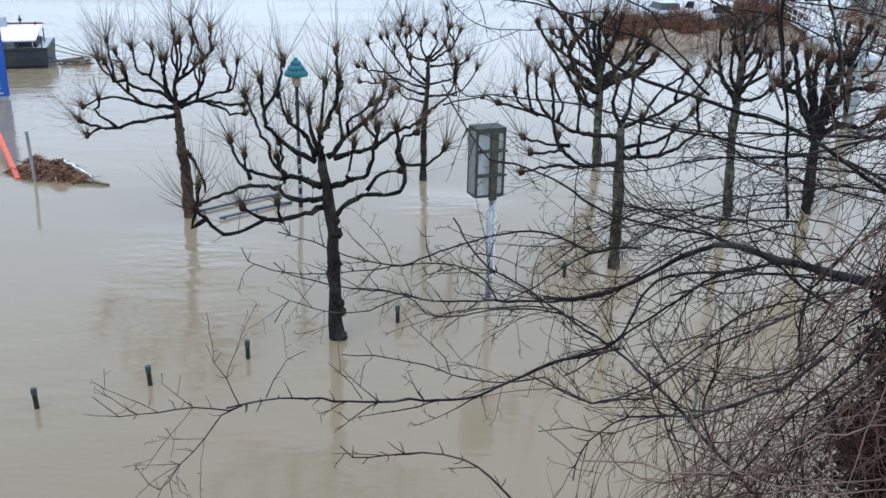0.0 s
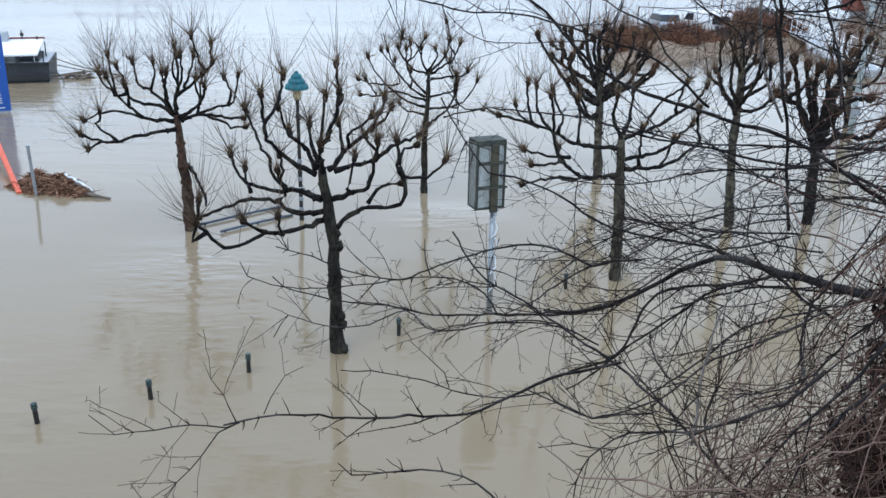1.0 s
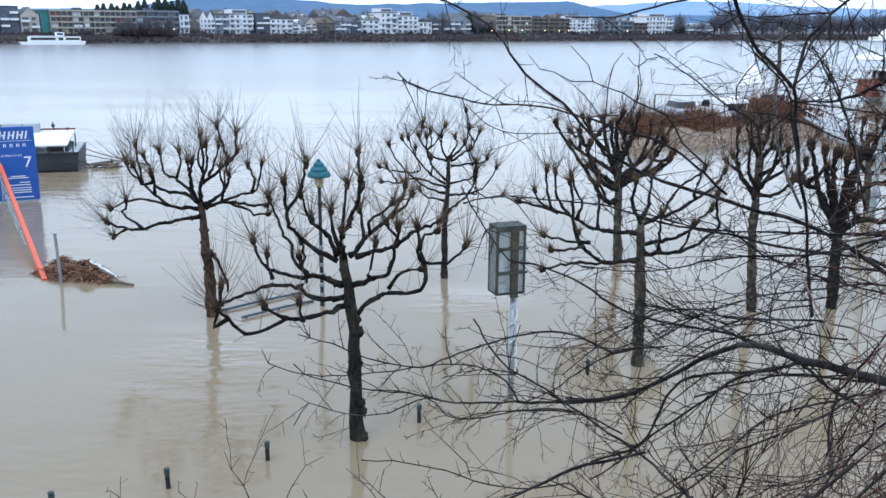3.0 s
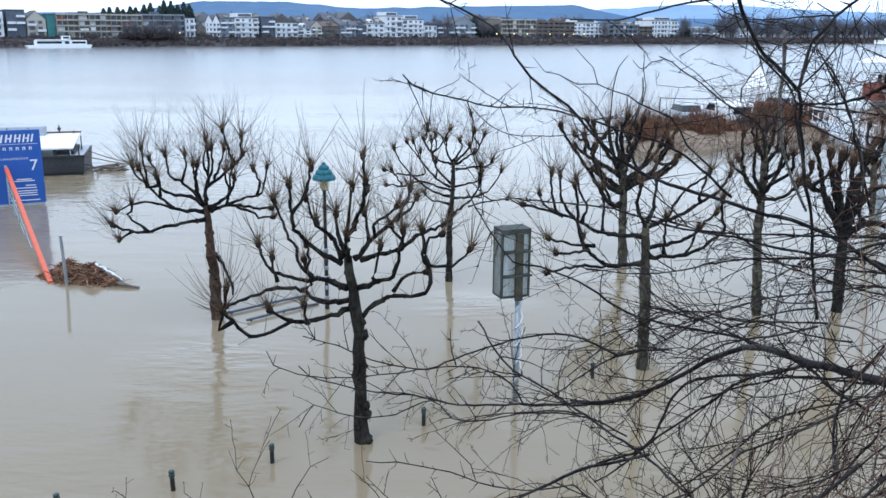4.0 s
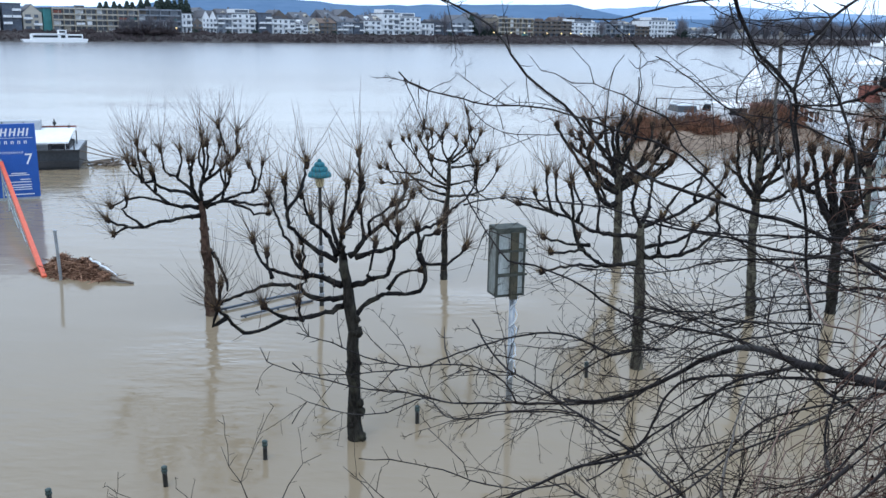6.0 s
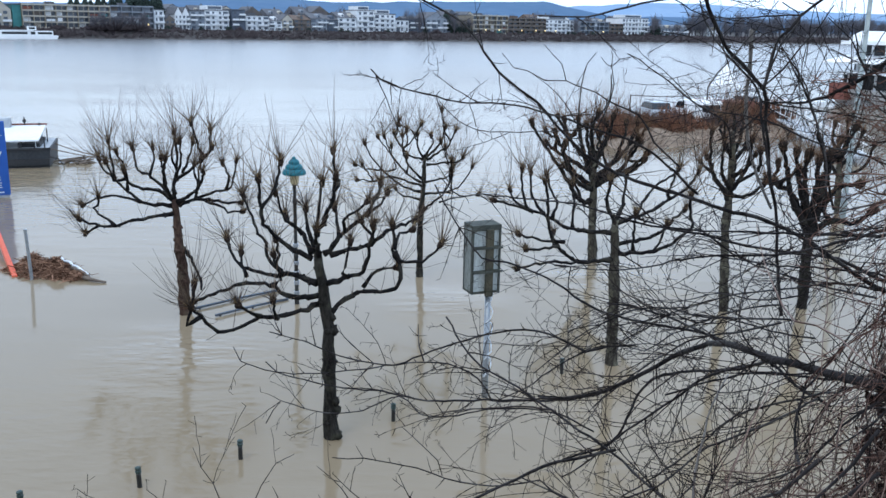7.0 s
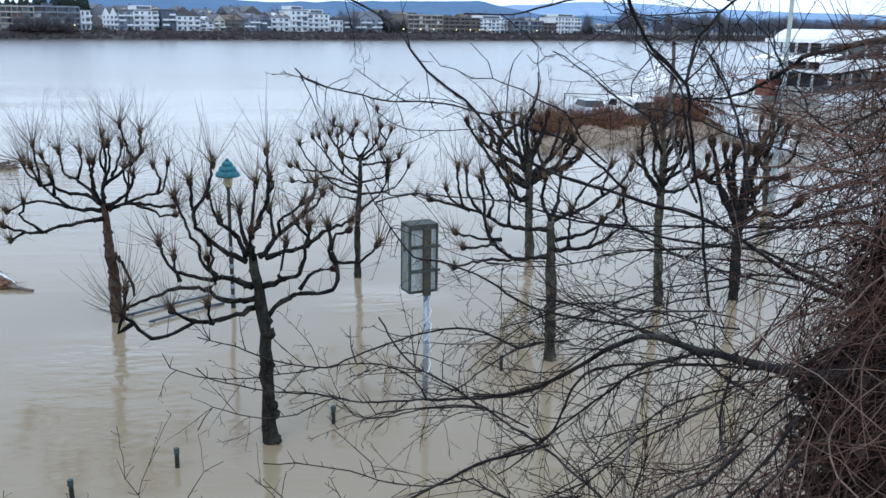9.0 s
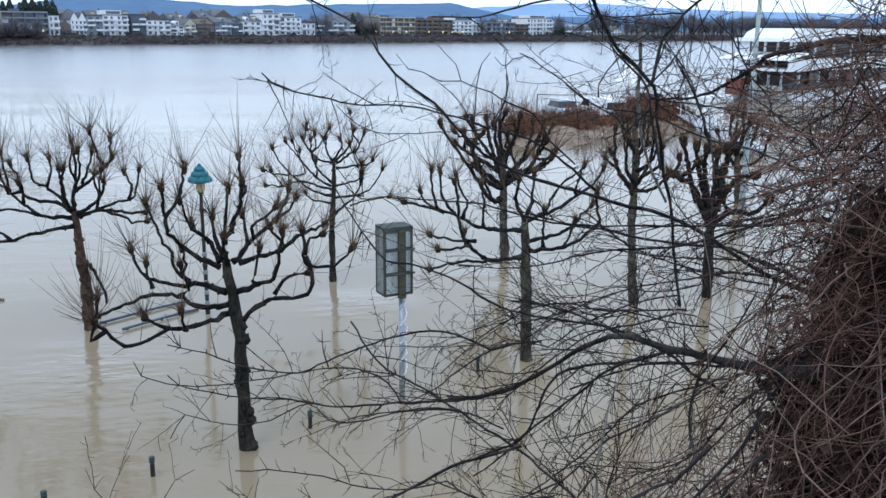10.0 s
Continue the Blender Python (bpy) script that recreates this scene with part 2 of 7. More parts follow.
# blue haze is mixed into the hills' base colours, paler for the farther ridge
M_HILL = material("haze_tinted_wooded_hills", (0.095, 0.165, 0.265), 1.0, (0.115, 0.19, 0.295), 0.004, spec=0.0)
M_HILL_FAR = material("haze_paled_wooded_hills", (0.22, 0.335, 0.49), 1.0, (0.25, 0.36, 0.51), 0.004, spec=0.0)
M_CONIFER = material("conifer_needles", (0.010, 0.022, 0.020), 0.9, (0.03, 0.05, 0.04), 1.0, island=0.7)
M_CONCRETE = material("quay_concrete", (0.14, 0.14, 0.14), 0.9, (0.24, 0.235, 0.225), 0.8, 0.3, 8)
M_CAR_PAINT = material("pale_car_paint", (0.45, 0.5, 0.55), 0.3, (0.5, 0.55, 0.6), 2)
M_CAR_DARK = material("dark_car_paint", (0.02, 0.025, 0.03), 0.3, (0.035, 0.04, 0.045), 2)
M_TYRE = material("tyre_rubber", (0.012, 0.012, 0.012), 0.9, (0.02, 0.02, 0.02), 9)
M_BRICK_RED = material("red_panel_paint", (0.15, 0.045, 0.030), 0.7, (0.22, 0.07, 0.05), 2)
M_RAILING_BLUE = material("blue_grey_handrail", (0.045, 0.06, 0.085), 0.5, (0.09, 0.115, 0.15), 5)
WALL_PAINT = {
    "white": material("white_render", (0.62, 0.65, 0.68), 0.8, (0.74, 0.76, 0.78), 0.4),
    "grey": material("grey_render", (0.17, 0.20, 0.24), 0.8, (0.25, 0.28, 0.32), 0.4),
    "dark": material("slate_blue_cladding", (0.055, 0.075, 0.105), 0.7, (0.09, 0.11, 0.15), 0.4),
    "beige": material("beige_render", (0.36, 0.33, 0.28), 0.8, (0.46, 0.43, 0.37), 0.4),
    "brown": material("brown_brick_facade", (0.10, 0.085, 0.075), 0.8, (0.16, 0.135, 0.12), 0.5),
    "ochre": material("ochre_scaffold_boards", (0.19, 0.165, 0.125), 0.8, (0.29, 0.25, 0.19), 0.5),
    "teal": material("green_scaffold_net", (0.03, 0.16, 0.165), 0.8, (0.05, 0.21, 0.21), 0.6),
}
M_ROOF = material("slate_roof", (0.075, 0.08, 0.095), 0.8, (0.12, 0.125, 0.14), 0.6)
M_ROOF_BROWN = material("brown_tile_roof", (0.10, 0.065, 0.05), 0.8, (0.15, 0.105, 0.08), 0.6)


# ---------------------------------------------------------------- mesh tools
class Build:
    """Collects vertices and faces of one mesh."""

    def __init__(self):
        self.v, self.f = [], []

    def tube(self, pts, radii, sides=6, cap=True):
        pts = np.asarray(pts, float)
        n = len(pts)
        tan = np.gradient(pts, axis=0)
        tan /= np.linalg.norm(tan, axis=1)[:, None] + 1e-9
        ref = np.array((0.31, 0.17, 0.93)) if abs(tan[0] @ (0.31, 0.17, 0.93)) < 0.85 else np.array((0.95, 0.2, 0.1))
        a = np.cross(tan, ref)
        a /= np.linalg.norm(a, axis=1)[:, None] + 1e-9
        b = np.cross(tan, a)
        ang = np.arange(sides) * 2 * np.pi / sides
        ring = a[:, None] * np.cos(ang)[None, :, None] + b[:, None] * np.sin(ang)[None, :, None]
        o = len(self.v)
        self.v.extend((pts[:, None] + ring * np.asarray(radii, float)[:, None, None]).reshape(-1, 3).tolist())
        for i in range(n - 1):
            for j in range(sides):
                k = (j + 1) % sides
                self.f.append((o + i * sides + j, o + i * sides + k, o + (i + 1) * sides + k, o + (i + 1) * sides + j))
        if cap:
            self.f.append(tuple(o + j for j in reversed(range(sides))))
            self.f.append(tuple(o + (n - 1) * sides + j for j in range(sides)))

    def box(self, lo, hi, m=None):
        o = len(self.v)
        for x in (lo[0], hi[0]):
            for y in (lo[1], hi[1]):
                for z in (lo[2], hi[2]):
                    p = Vector((x, y, z))
                    self.v.append(tuple(m @ p if m else p))
        for q in ((0, 1, 3, 2), (4, 6, 7, 5), (0, 4, 5, 1), (2, 3, 7, 6), (0, 2, 6, 4), (1, 5, 7, 3)):
            self.f.append(tuple(o + i for i in q))

    def prism(self, outline, y0, y1, m=None):
        """An outline in x and z, pushed from y0 to y1."""
        o, n = len(self.v), len(outline)
        for y in (y0, y1):
            for x, z in outline:
                p = Vector((x, y, z))
                self.v.append(tuple(m @ p if m else p))
        self.f.append(tuple(o + i for i in range(n)))
        self.f.append(tuple(o + n + i for i in reversed(range(n))))
        for i in range(n):
            k = (i + 1) % n
            self.f.append((o + i, o + n + i, o + n + k, o + k))

    def lathe(self, rings, sides=16, at=(0, 0, 0)):
        """Rings of (radius, height) round the z axis."""
        o = len(self.v)
        for r, z in rings:
            for j in range(sides):
                t = 2 * math.pi * j / sides
                self.v.append((at[0] + r * math.cos(t), at[1] + r * math.sin(t), at[2] + z))
        for i in range(len(rings) - 1):
            for j in range(sides):
                k = (j + 1) % sides
                self.f.append((o + i * sides + j, o + i * sides + k, o + (i + 1) * sides + k, o + (i + 1) * sides + j))
        self.f.append(tuple(o + j for j in reversed(range(sides))))
        self.f.append(tuple(o + (len(rings) - 1) * sides + j for j in range(sides)))

    def lump(self, c, r, rng, sides=7):
        """A knotty round lump."""
        o = len(self.v)
        rings = 5
        for i in range(rings + 1):
            ph = math.pi * i / rings
            for j in range(sides):
                t = 2 * math.pi * j / sides
                q = r * (0.8 + 0.45 * rng.random())
                self.v.append((c[0] + q * math.sin(ph) * math.cos(t), c[1] + q * math.sin(ph) * math.sin(t), c[2] + q * 1.15 * math.cos(ph)))
        for i in range(rings):
            for j in range(sides):
                k = (j + 1) % sides
                self.f.append((o + i * sides + j, o + (i + 1) * sides + j, o + (i + 1) * sides + k, o + i * sides + k))

    def mesh(self, name, mat, smooth=True):
        me = bpy.data.meshes.new(name)
        me.from_pydata(self.v, [], self.f)
        me.polygons.foreach_set("use_smooth", [smooth] * len(me.polygons))
        me.materials.append(mat)
        me.update()
        return me


def part(name, build, mat, parent, label="", smooth=False, at=None):
    ob = new(name, build.mesh(name, mat, smooth))
    ob.parent = parent
    if at is not None:
        ob.matrix_basis = at
    if label:
        ob["label"] = label
    return ob


def thing(name, m, label, category, group=""):
    ob = new(name)
    ob.empty_display_size = 0.2
    ob.matrix_basis = m
    return tagged(ob, label, category, group)


def smoothed(pts, step, rng=None, jitter=0.0):
    """A soft line through the points, with small kinks."""
    p = np.asarray(pts, float)
    p = np.vstack([2 * p[0] - p[1], p, 2 * p[-1] - p[-2]])
    res = []
    for i in range(1, len(p) - 2):
        n = max(1, int(np.linalg.norm(p[i + 1] - p[i]) / step))
        for k in range(n):
            t = k / n
            res.append(0.5 * (2 * p[i] + (p[i + 1] - p[i - 1]) * t + (2 * p[i - 1] - 5 * p[i] + 4 * p[i + 1] - p[i + 2]) * t * t
                              + (3 * p[i] - p[i - 1] - 3 * p[i + 1] + p[i + 2]) * t ** 3))
    res.append(p[-2])
    res = np.array(res)
    if rng is not None and jitter and len(res) > 2:
        res[1:-1] += rng.normal(0, jitter, (len(res) - 2, 3))
    return res


# ---------------------------------------------------------------- water, far bank, hills
b = Build()
b.v, b.f = [(-4200, -60, 0), (4200, -60, 0), (4200, 4200, 0), (-4200, 4200, 0)], [(0, 1, 2, 3)]
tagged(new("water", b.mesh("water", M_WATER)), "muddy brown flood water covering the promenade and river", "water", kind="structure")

ALONG, BACK, FOOT = Vector((0.817, 0.577, 0)), Vector((-0.577, 0.817, 0)), Vector((0, 406, 0))
BANK = Matrix(((ALONG.x, BACK.x, 0, FOOT.x), (ALONG.y, BACK.y, 0, FOOT.y), (0, 0, 1, 0), (0, 0, 0, 1)))  # s along the shore, o behind it


def far_bank():
    rng = np.random.default_rng(11)
    b = Build()
    prof = [(-2, -0.6), (0, 0.15), (3, 1.0), (7, 2.6), (10, 3.2), (60, 3.6), (2600, 5.0)]
    xs = list(np.arange(-700, 1500, 12.0)) + [3000]
    for s in xs:
        for o, z in prof:
            w = rng.normal(0, 0.5) if 0 <= o <= 7 else 0
            b.v.append(tuple(BANK @ Vector((s, o + w, z))))
    n = len(prof)
    for i in range(len(xs) - 1):
        for j in range(n - 1):
            b.f.append((i * n + j, (i + 1) * n + j, (i + 1) * n + j + 1, i * n + j + 1))
    tagged(new("far_bank_ground", b.mesh("far_bank_ground", M_FAR_BANK)), "dark winter embankment across the river", "ground", kind="structure")
    # scrub along the waterline
    b = Build()
    for s in np.arange(-330, 620, 0.12):
        o, z = rng.uniform(0.3, 9.5), 0
        z = 0.1 + 0.32 * o
        h = rng.uniform(0.5, 1.5)
        top = Vector((s + rng.normal(0, 0.5), o + rng.normal(0, 0.3), z + h))
        wid = rng.uniform(0.3, 0.8)
        for q in range(6):
            a = rng.uniform(0, 6.28)
            p = Vector((s + wid * math.cos(a), o + wid * math.sin(a), z - 0.2))
            b.tube([tuple(BANK @ p), tuple(BANK @ (p.lerp(top, 0.6) + Vector((wid * 0.6 * math.cos(a), 0, 0)))), tuple(BANK @ top)], [0.06, 0.075, 0.02], 3)
    tagged(new("bank_scrub", b.mesh("bank_scrub", M_BRUSH)), "leafless brown scrub along the far waterline", "scrub", kind="stuff")


def hills(name, dist, rows, mat, label):
    b = Build()
    az = np.linspace(-45, 60, 211)
    zs = np.interp(az, [r[0] for r in rows], [r[1] for r in rows])
    for a, z in zip(az, zs):
        z += 3.5 * noise.noise((a * 0.9, dist, 0)) + 1.8 * noise.noise((a * 4.0, dist, 3)) + 0.8 * noise.noise((a * 14.0, dist, 3))
        d = (math.sin(radians(a)), math.cos(radians(a)))
        for k, (r, h) in enumerate(((dist - 500, 0), (dist - 200, z * 0.65), (dist, z), (dist + 300, 0))):
            b.v.append((d[0] * r, d[1] * r, h))
    for i in range(len(az) - 1):
        for j in range(3):
            b.f.append((i * 4 + j, (i + 1) * 4 + j, (i + 1) * 4 + j + 1, i * 4 + j + 1))
    tagged(new(name, b.mesh(name, mat)), label, "hills", kind="structure")


far_bank()
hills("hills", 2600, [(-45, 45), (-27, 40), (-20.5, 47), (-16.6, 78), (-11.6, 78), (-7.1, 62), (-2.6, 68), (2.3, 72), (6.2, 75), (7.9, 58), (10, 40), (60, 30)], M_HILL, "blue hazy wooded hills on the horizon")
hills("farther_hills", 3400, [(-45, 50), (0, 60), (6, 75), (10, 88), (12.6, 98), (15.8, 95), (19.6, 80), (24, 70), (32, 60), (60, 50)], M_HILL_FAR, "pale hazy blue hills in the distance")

FLOOR_Z = 3.4


def house(s0, s1, top, paint, storeys, style="flat", off=16.0, depth=12.0, bays=None, balcony=True):
    """A building on the far bank between s0 and s1, with storeys, windows and balconies."""
    w = s1 - s0
    names = {"flat": "apartment_building", "gable": "gabled_house", "ridge": "house"}
    words = {"white": "white rendered", "grey": "grey rendered", "dark": "dark slate-clad", "beige": "beige rendered", "brown": "brown brick",
             "ochre": "brown scaffolded", "teal": "green-netted"}
    roof_words = {"flat": "with a flat roof", "gable": "with a steep gable", "ridge": "with a pitched slate roof"}
    h = thing(names[style], BANK @ pose(s0, off, FLOOR_Z), f"{words[paint]} {'house' if style != 'flat' else 'apartment block'} {roof_words[style]} by the river", "building", "riverside buildings")
    body = top - FLOOR_Z if style == "flat" else (top - FLOOR_Z) * (0.68 if style == "gable" else 0.7)
    b = Build()
    mat = WALL_PAINT[paint]
    if style == "gable":
        b.prism([(0, 0), (w, 0), (w, body), (w / 2, top - FLOOR_Z), (0, body)], 0, depth)
        part("wall", b, mat, h)
        r = Build()
        for side in (0, 1):
            x0, x1 = (0 - 0.2, w / 2) if not side else (w + 0.2, w / 2)
            r.prism([(x0, body - 0.1), (x1, top - FLOOR_Z + 0.05), (x1, top - FLOOR_Z + 0.3), (x0, body + 0.15)], 0.25, depth + 0.2)
        part("roof", r, M_ROOF, h)
    else:
        b.box((0, 0, 0), (w, depth, body))
        part("wall", b, mat, h)
        r = Build()
        if style == "flat":
            r.box((-0.15, -0.2, body), (w + 0.15, depth, body + 0.3))
            if w > 8:
                r.box((w * 0.3, 4, body + 0.3), (w * 0.3 + 3, 7, body + 1.2))
        else:
            tz = top - FLOOR_Z
            v = [(-0.2, -0.4, body), (w + 0.2, -0.4, body), (w + 0.2, depth, body), (-0.2, depth, body), (-0.2, depth / 2, tz), (w + 0.2, depth / 2, tz)]
            r.v, r.f = v, [(0, 1, 5, 4), (2, 3, 4, 5), (0, 4, 3), (1, 2, 5), (3, 2, 1, 0)]
            r.box((w * 0.7, depth * 0.5, tz - 0.8), (w * 0.7 + 0.6, depth * 0.5 + 0.6, tz + 0.7))
            for k in range(max(1, int(w / 4))):
                x = (k + 0.5) * w / max(1, int(w / 4))
                q = Build()
                q.prism([(x - 0.7, body + 0.35), (x + 0.7, body + 0.35), (x + 0.7, body + 1.3), (x, body + 1.9), (x - 0.7, body + 1.3)], 0.3, depth * 0.4)
                dormer = part("dormer", q, WALL_PAINT["beige"] if k % 2 else mat, h)
                q = Build()
                q.box((x - 0.42, 0.25, body + 0.5), (x + 0.42, 0.3, body + 1.25))
                part("window", q, M_FAR_GLASS, dormer)
        part("roof", r, M_ROOF if paint != "brown" else M_ROOF_BROWN, h)
    if paint == "teal":
        return h
    if paint in ("ochre", "brown", "grey") and style == "flat" and w > 8:
        sh, n = body / storeys, max(3, int(w / 3.4))
        # dark sheet on the wall paints the shade of the open storeys
        back = Build()
        back.box((0.1, -0.1, 0.1), (w - 0.1, 0.0, body - 0.1))
        part("void_shade_sheet", back, M_FAR_GLASS, h)
        for k in range(storeys + 1):
            q = Build()
            q.box((0, -1.5, k * sh - 0.25), (w, -0.1, k * sh + 0.28))
            if 0 < k < storeys and paint == "brown":
                q.box((0, -1.5, k * sh + 0.14), (w, -1.42, k * sh + 0.8))
            part("floor_slab", q, WALL_PAINT["beige"] if paint == "ochre" else mat, h)
        for i in range(n + 1):
            q = Build()
            x = w * i / n
            q.box((x - 0.12, -1.3, 0.1), (x + 0.12, -0.12, body - 0.15))
            part("pillar", q, mat, h)
        cell = random.Random(int(s0) + 900)
        for k in range(storeys):
            for i in range(n):
                pick = cell.random()
                x, z = w * i / n, k * sh
                q = Build()
                if pick < 0.42:
                    q.box((x + 0.35, -0.35, z + 0.3), (x + w / n * cell.uniform(0.5, 0.85), -0.12, z + sh - 0.35))
                    part("infill_wall", q, WALL_PAINT[cell.choice(("white", "beige", "brown", "grey"))], h)
                elif pick < 0.62 and paint != "brown":
                    q.box((x + 0.3, -1.62, z + 0.3), (x + w / n * cell.uniform(0.4, 0.9), -1.56, z + sh * cell.uniform(0.4, 0.8)))
                    part("tarpaulin", q, cell.choice((M_BRICK_RED, WALL_PAINT["white"], WALL_PAINT["teal"], WALL_PAINT["dark"])), h)
        if paint == "ochre":
            for i in range(2 * n + 1):
                q = Build()
                x = w * i / (2 * n)
                q.tube([(x, -1.75, 0), (x, -1.75, body + cell.uniform(0.3, 1.1))], [0.07, 0.07], 4)
                part("scaffold_pole", q, WALL_PAINT["beige"], h)
        return h
    bays = bays or max(2, int(round(w / 2.7)))
    sh = body / storeys
    pitch = w / bays
    mw = Build()
    mw.box((-pitch * 0.30, -0.06, 0), (pitch * 0.30, 0.1, sh * 0.52))
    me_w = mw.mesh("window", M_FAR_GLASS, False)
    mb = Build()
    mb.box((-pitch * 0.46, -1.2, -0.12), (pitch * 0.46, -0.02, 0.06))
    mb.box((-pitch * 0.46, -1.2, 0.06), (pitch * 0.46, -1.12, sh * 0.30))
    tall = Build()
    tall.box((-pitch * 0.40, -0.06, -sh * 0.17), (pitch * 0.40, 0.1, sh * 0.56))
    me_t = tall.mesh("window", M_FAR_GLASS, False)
    if style == "flat" and storeys >= 4 and w > 7:
        q = Build()
        q.box((w * 0.18, 2.0, body + 0.3), (w * 0.82, depth - 2, body + 1.9))
        part("penthouse", q, WALL_PAINT["white"] if paint == "white" else mat, h)
        q = Build()
        q.box((w * 0.22, 1.92, body + 0.6), (w * 0.78, 2.0, body + 1.6))
        part("window", q, M_FAR_GLASS, h)
    me_b = mb.mesh("balcony", WALL_PAINT["white"] if paint in ("white", "grey", "dark", "beige") else mat, False)
    for k in range(storeys):
        for i in range(bays):
            x = (i + 0.5) * pitch
            ob = new("window", me_t if (i * 5 + k * 3 + int(abs(s0))) % 4 == 0 else me_w)
            ob.parent, ob.location = h, (x + pitch * 0.08 * math.sin(s0 + i * 2.3), 0, k * sh + sh * 0.25)
            ob.scale.x = 0.75 + 0.3 * math.sin(s0 * 3 + i * 1.7)
            if balcony and k and (i + k * 2 + int(s0)) % 3 != 0:
                ob = new("balcony", me_b)
                ob.parent, ob.location = h, (x, 0, k * sh)
    return h


for row in (
    (-196, -187, 12.0, "white", 4, "flat"),
    (-186, -180, 12.4, "dark", 4, "flat"),
    (-179.6, -173.4, 12.2, "beige", 3, "gable"),
    (-173, -170.2, 11.1, "teal", 4, "flat"),
    (-170, -140.3, 11.3, "ochre", 4, "flat"),
    (-140, -124.3, 11.5, "grey", 4, "flat"),
    (-124, -120, 10.4, "white", 3, "flat"),
    (-119.6, -116, 8.6, "brown", 2, "gable"),
    (-115.8, -113, 11.6, "white", 3, "gable"),
):
    house(*row)
for row in (
    (-112.9, -110.2, 11.6, "white", 3, "gable"),
    (-110, -104.2, 10.4, "grey", 4, "flat"),
    (-104, -94.2, 10.8, "white", 4, "flat"),
    (-93, -87.3, 11.2, "dark", 4, "flat"),
    (-87, -77.3, 9.1, "white", 3, "flat"),
    (-77, -71.3, 8.8, "white", 3, "ridge"),
    (-71, -66.3, 9.8, "beige", 3, "gable"),
    (-66, -58.3, 9.9, "brown", 3, "ridge"),
    (-58, -50.3, 10.8, "grey", 3, "ridge"),
):
    house(*row)
for row in (
    (-50, -45.3, 10.2, "dark", 3, "ridge"),
    (-45, -36.2, 11.6, "white", 3, "ridge"),
    (-36, -27.3, 12.3, "white", 4, "flat"),
    (-27, -16.3, 11.0, "white", 4, "flat"),
    (-16, -9.2, 8.6, "white", 2, "flat"),
    (-9, -0.3, 9.3, "dark", 3, "flat"),
    (0, 12, 12.4, "grey", 3, "gable"),
    (26, 47, 11.6, "ochre", 4, "flat"),
    (47.4, 71.6, 10.7, "brown", 4, "flat"),
):
    house(*row)
for row in (
    (72, 92, 10.4, "white", 4, "flat"),
    (95, 115.6, 9.8, "grey", 3, "flat"),
    (116, 126.3, 9.0, "brown", 3, "flat"),
    (126.6, 147, 12.2, "white", 4, "flat"),
    (158, 180, 9.1, "grey", 2, "ridge"),
    (197, 207, 8.2, "white", 2, "ridge"),
):
    house(*row)


# gardens and houses behind the first row
rng = np.random.default_rng(14)
for s0 in np.arange(-112, 176, 11.5):
    w = float(rng.uniform(6, 11))
    s1 = float(s0 + rng.uniform(0, 3))
    house(s1, s1 + w, float(rng.uniform(10.5, 14.2)), ("white", "grey", "dark", "beige", "brown")[int(rng.integers(5))], 2, ("ridge", "ridge", "gable")[int(rng.integers(3))], float(rng.uniform(38, 52)), balcony=False)


def garden_bush(s, o, w, h, seed, mat, label):
    """A rounded twiggy bush made of many short leaning stems."""
    rng = np.random.default_rng(seed)
    t = thing("garden_bush", BANK @ pose(s, o, 2.9), label, "shrub", "bushes on the far bank")
    b = Build()
    for _ in range(170):
        a, r = rng.uniform(0, 6.28), math.sqrt(rng.random()) * w
        z = h * math.sqrt(max(0.04, 1 - (r / w) ** 2)) * rng.uniform(0.3, 1.05)
        x, y = r * math.cos(a), r * math.sin(a)
        b.tube([(x * 0.4, y * 0.4, 0), (x * 0.85, y * 0.85, z * 0.6), (x + rng.normal(0, 0.2), y, z)], [0.12, 0.2, 0.06], 4, False)
    tagged(part("stem_tangle", b, mat, t, smooth=True), kind="stuff")


k = 0
for s0 in np.arange(-196, 184, 6.2):
    k += 1
    kind = rng.random()
    if kind < 0.35:
        continue
    if kind < 0.75:
        garden_bush(float(s0 + rng.uniform(-2, 2)), float(rng.uniform(10.5, 13.5)), float(rng.uniform(1.5, 3.6)), float(rng.uniform(1.0, 2.6)), 700 + k, M_BRUSH, "leafless brown bush in front of riverside houses")
    else:
        garden_bush(float(s0 + rng.uniform(-2, 2)), float(rng.uniform(10.5, 13.5)), float(rng.uniform(0.9, 1.8)), float(rng.uniform(1.2, 2.4)), 700 + k, M_CONIFER, "dark evergreen bush in front of riverside houses")
for s0, w, h in ((-140.5, 8.5, 4.2), (-133, 6.0, 3.4), (-147, 5.0, 2.6)):
    garden_bush(s0, 8.5, w, h, int(-s0), M_BRUSH, "wide rounded leafless brown bush on the far embankment")
for s0, w, h in ((21.5, 4.0, 7.0), (16.5, 3.2, 6.0), (152, 4.0, 6.5)):
    garden_bush(s0, 15.0, w, h, int(s0) + 40, M_CONIFER, "tall dark evergreen beside riverside houses")

M_GLOW = bpy.data.materials.new("lit_lamp_glass")
M_GLOW.use_nodes = True
glow = M_GLOW.node_tree.nodes["Principled BSDF"]
glow.inputs["Base Color"].default_value = (0.9, 0.75, 0.4, 1)
glow.inputs["Emission Color"].default_value = (1.0, 0.72, 0.30, 1)
glow.inputs["Emission Strength"].default_value = 2.0
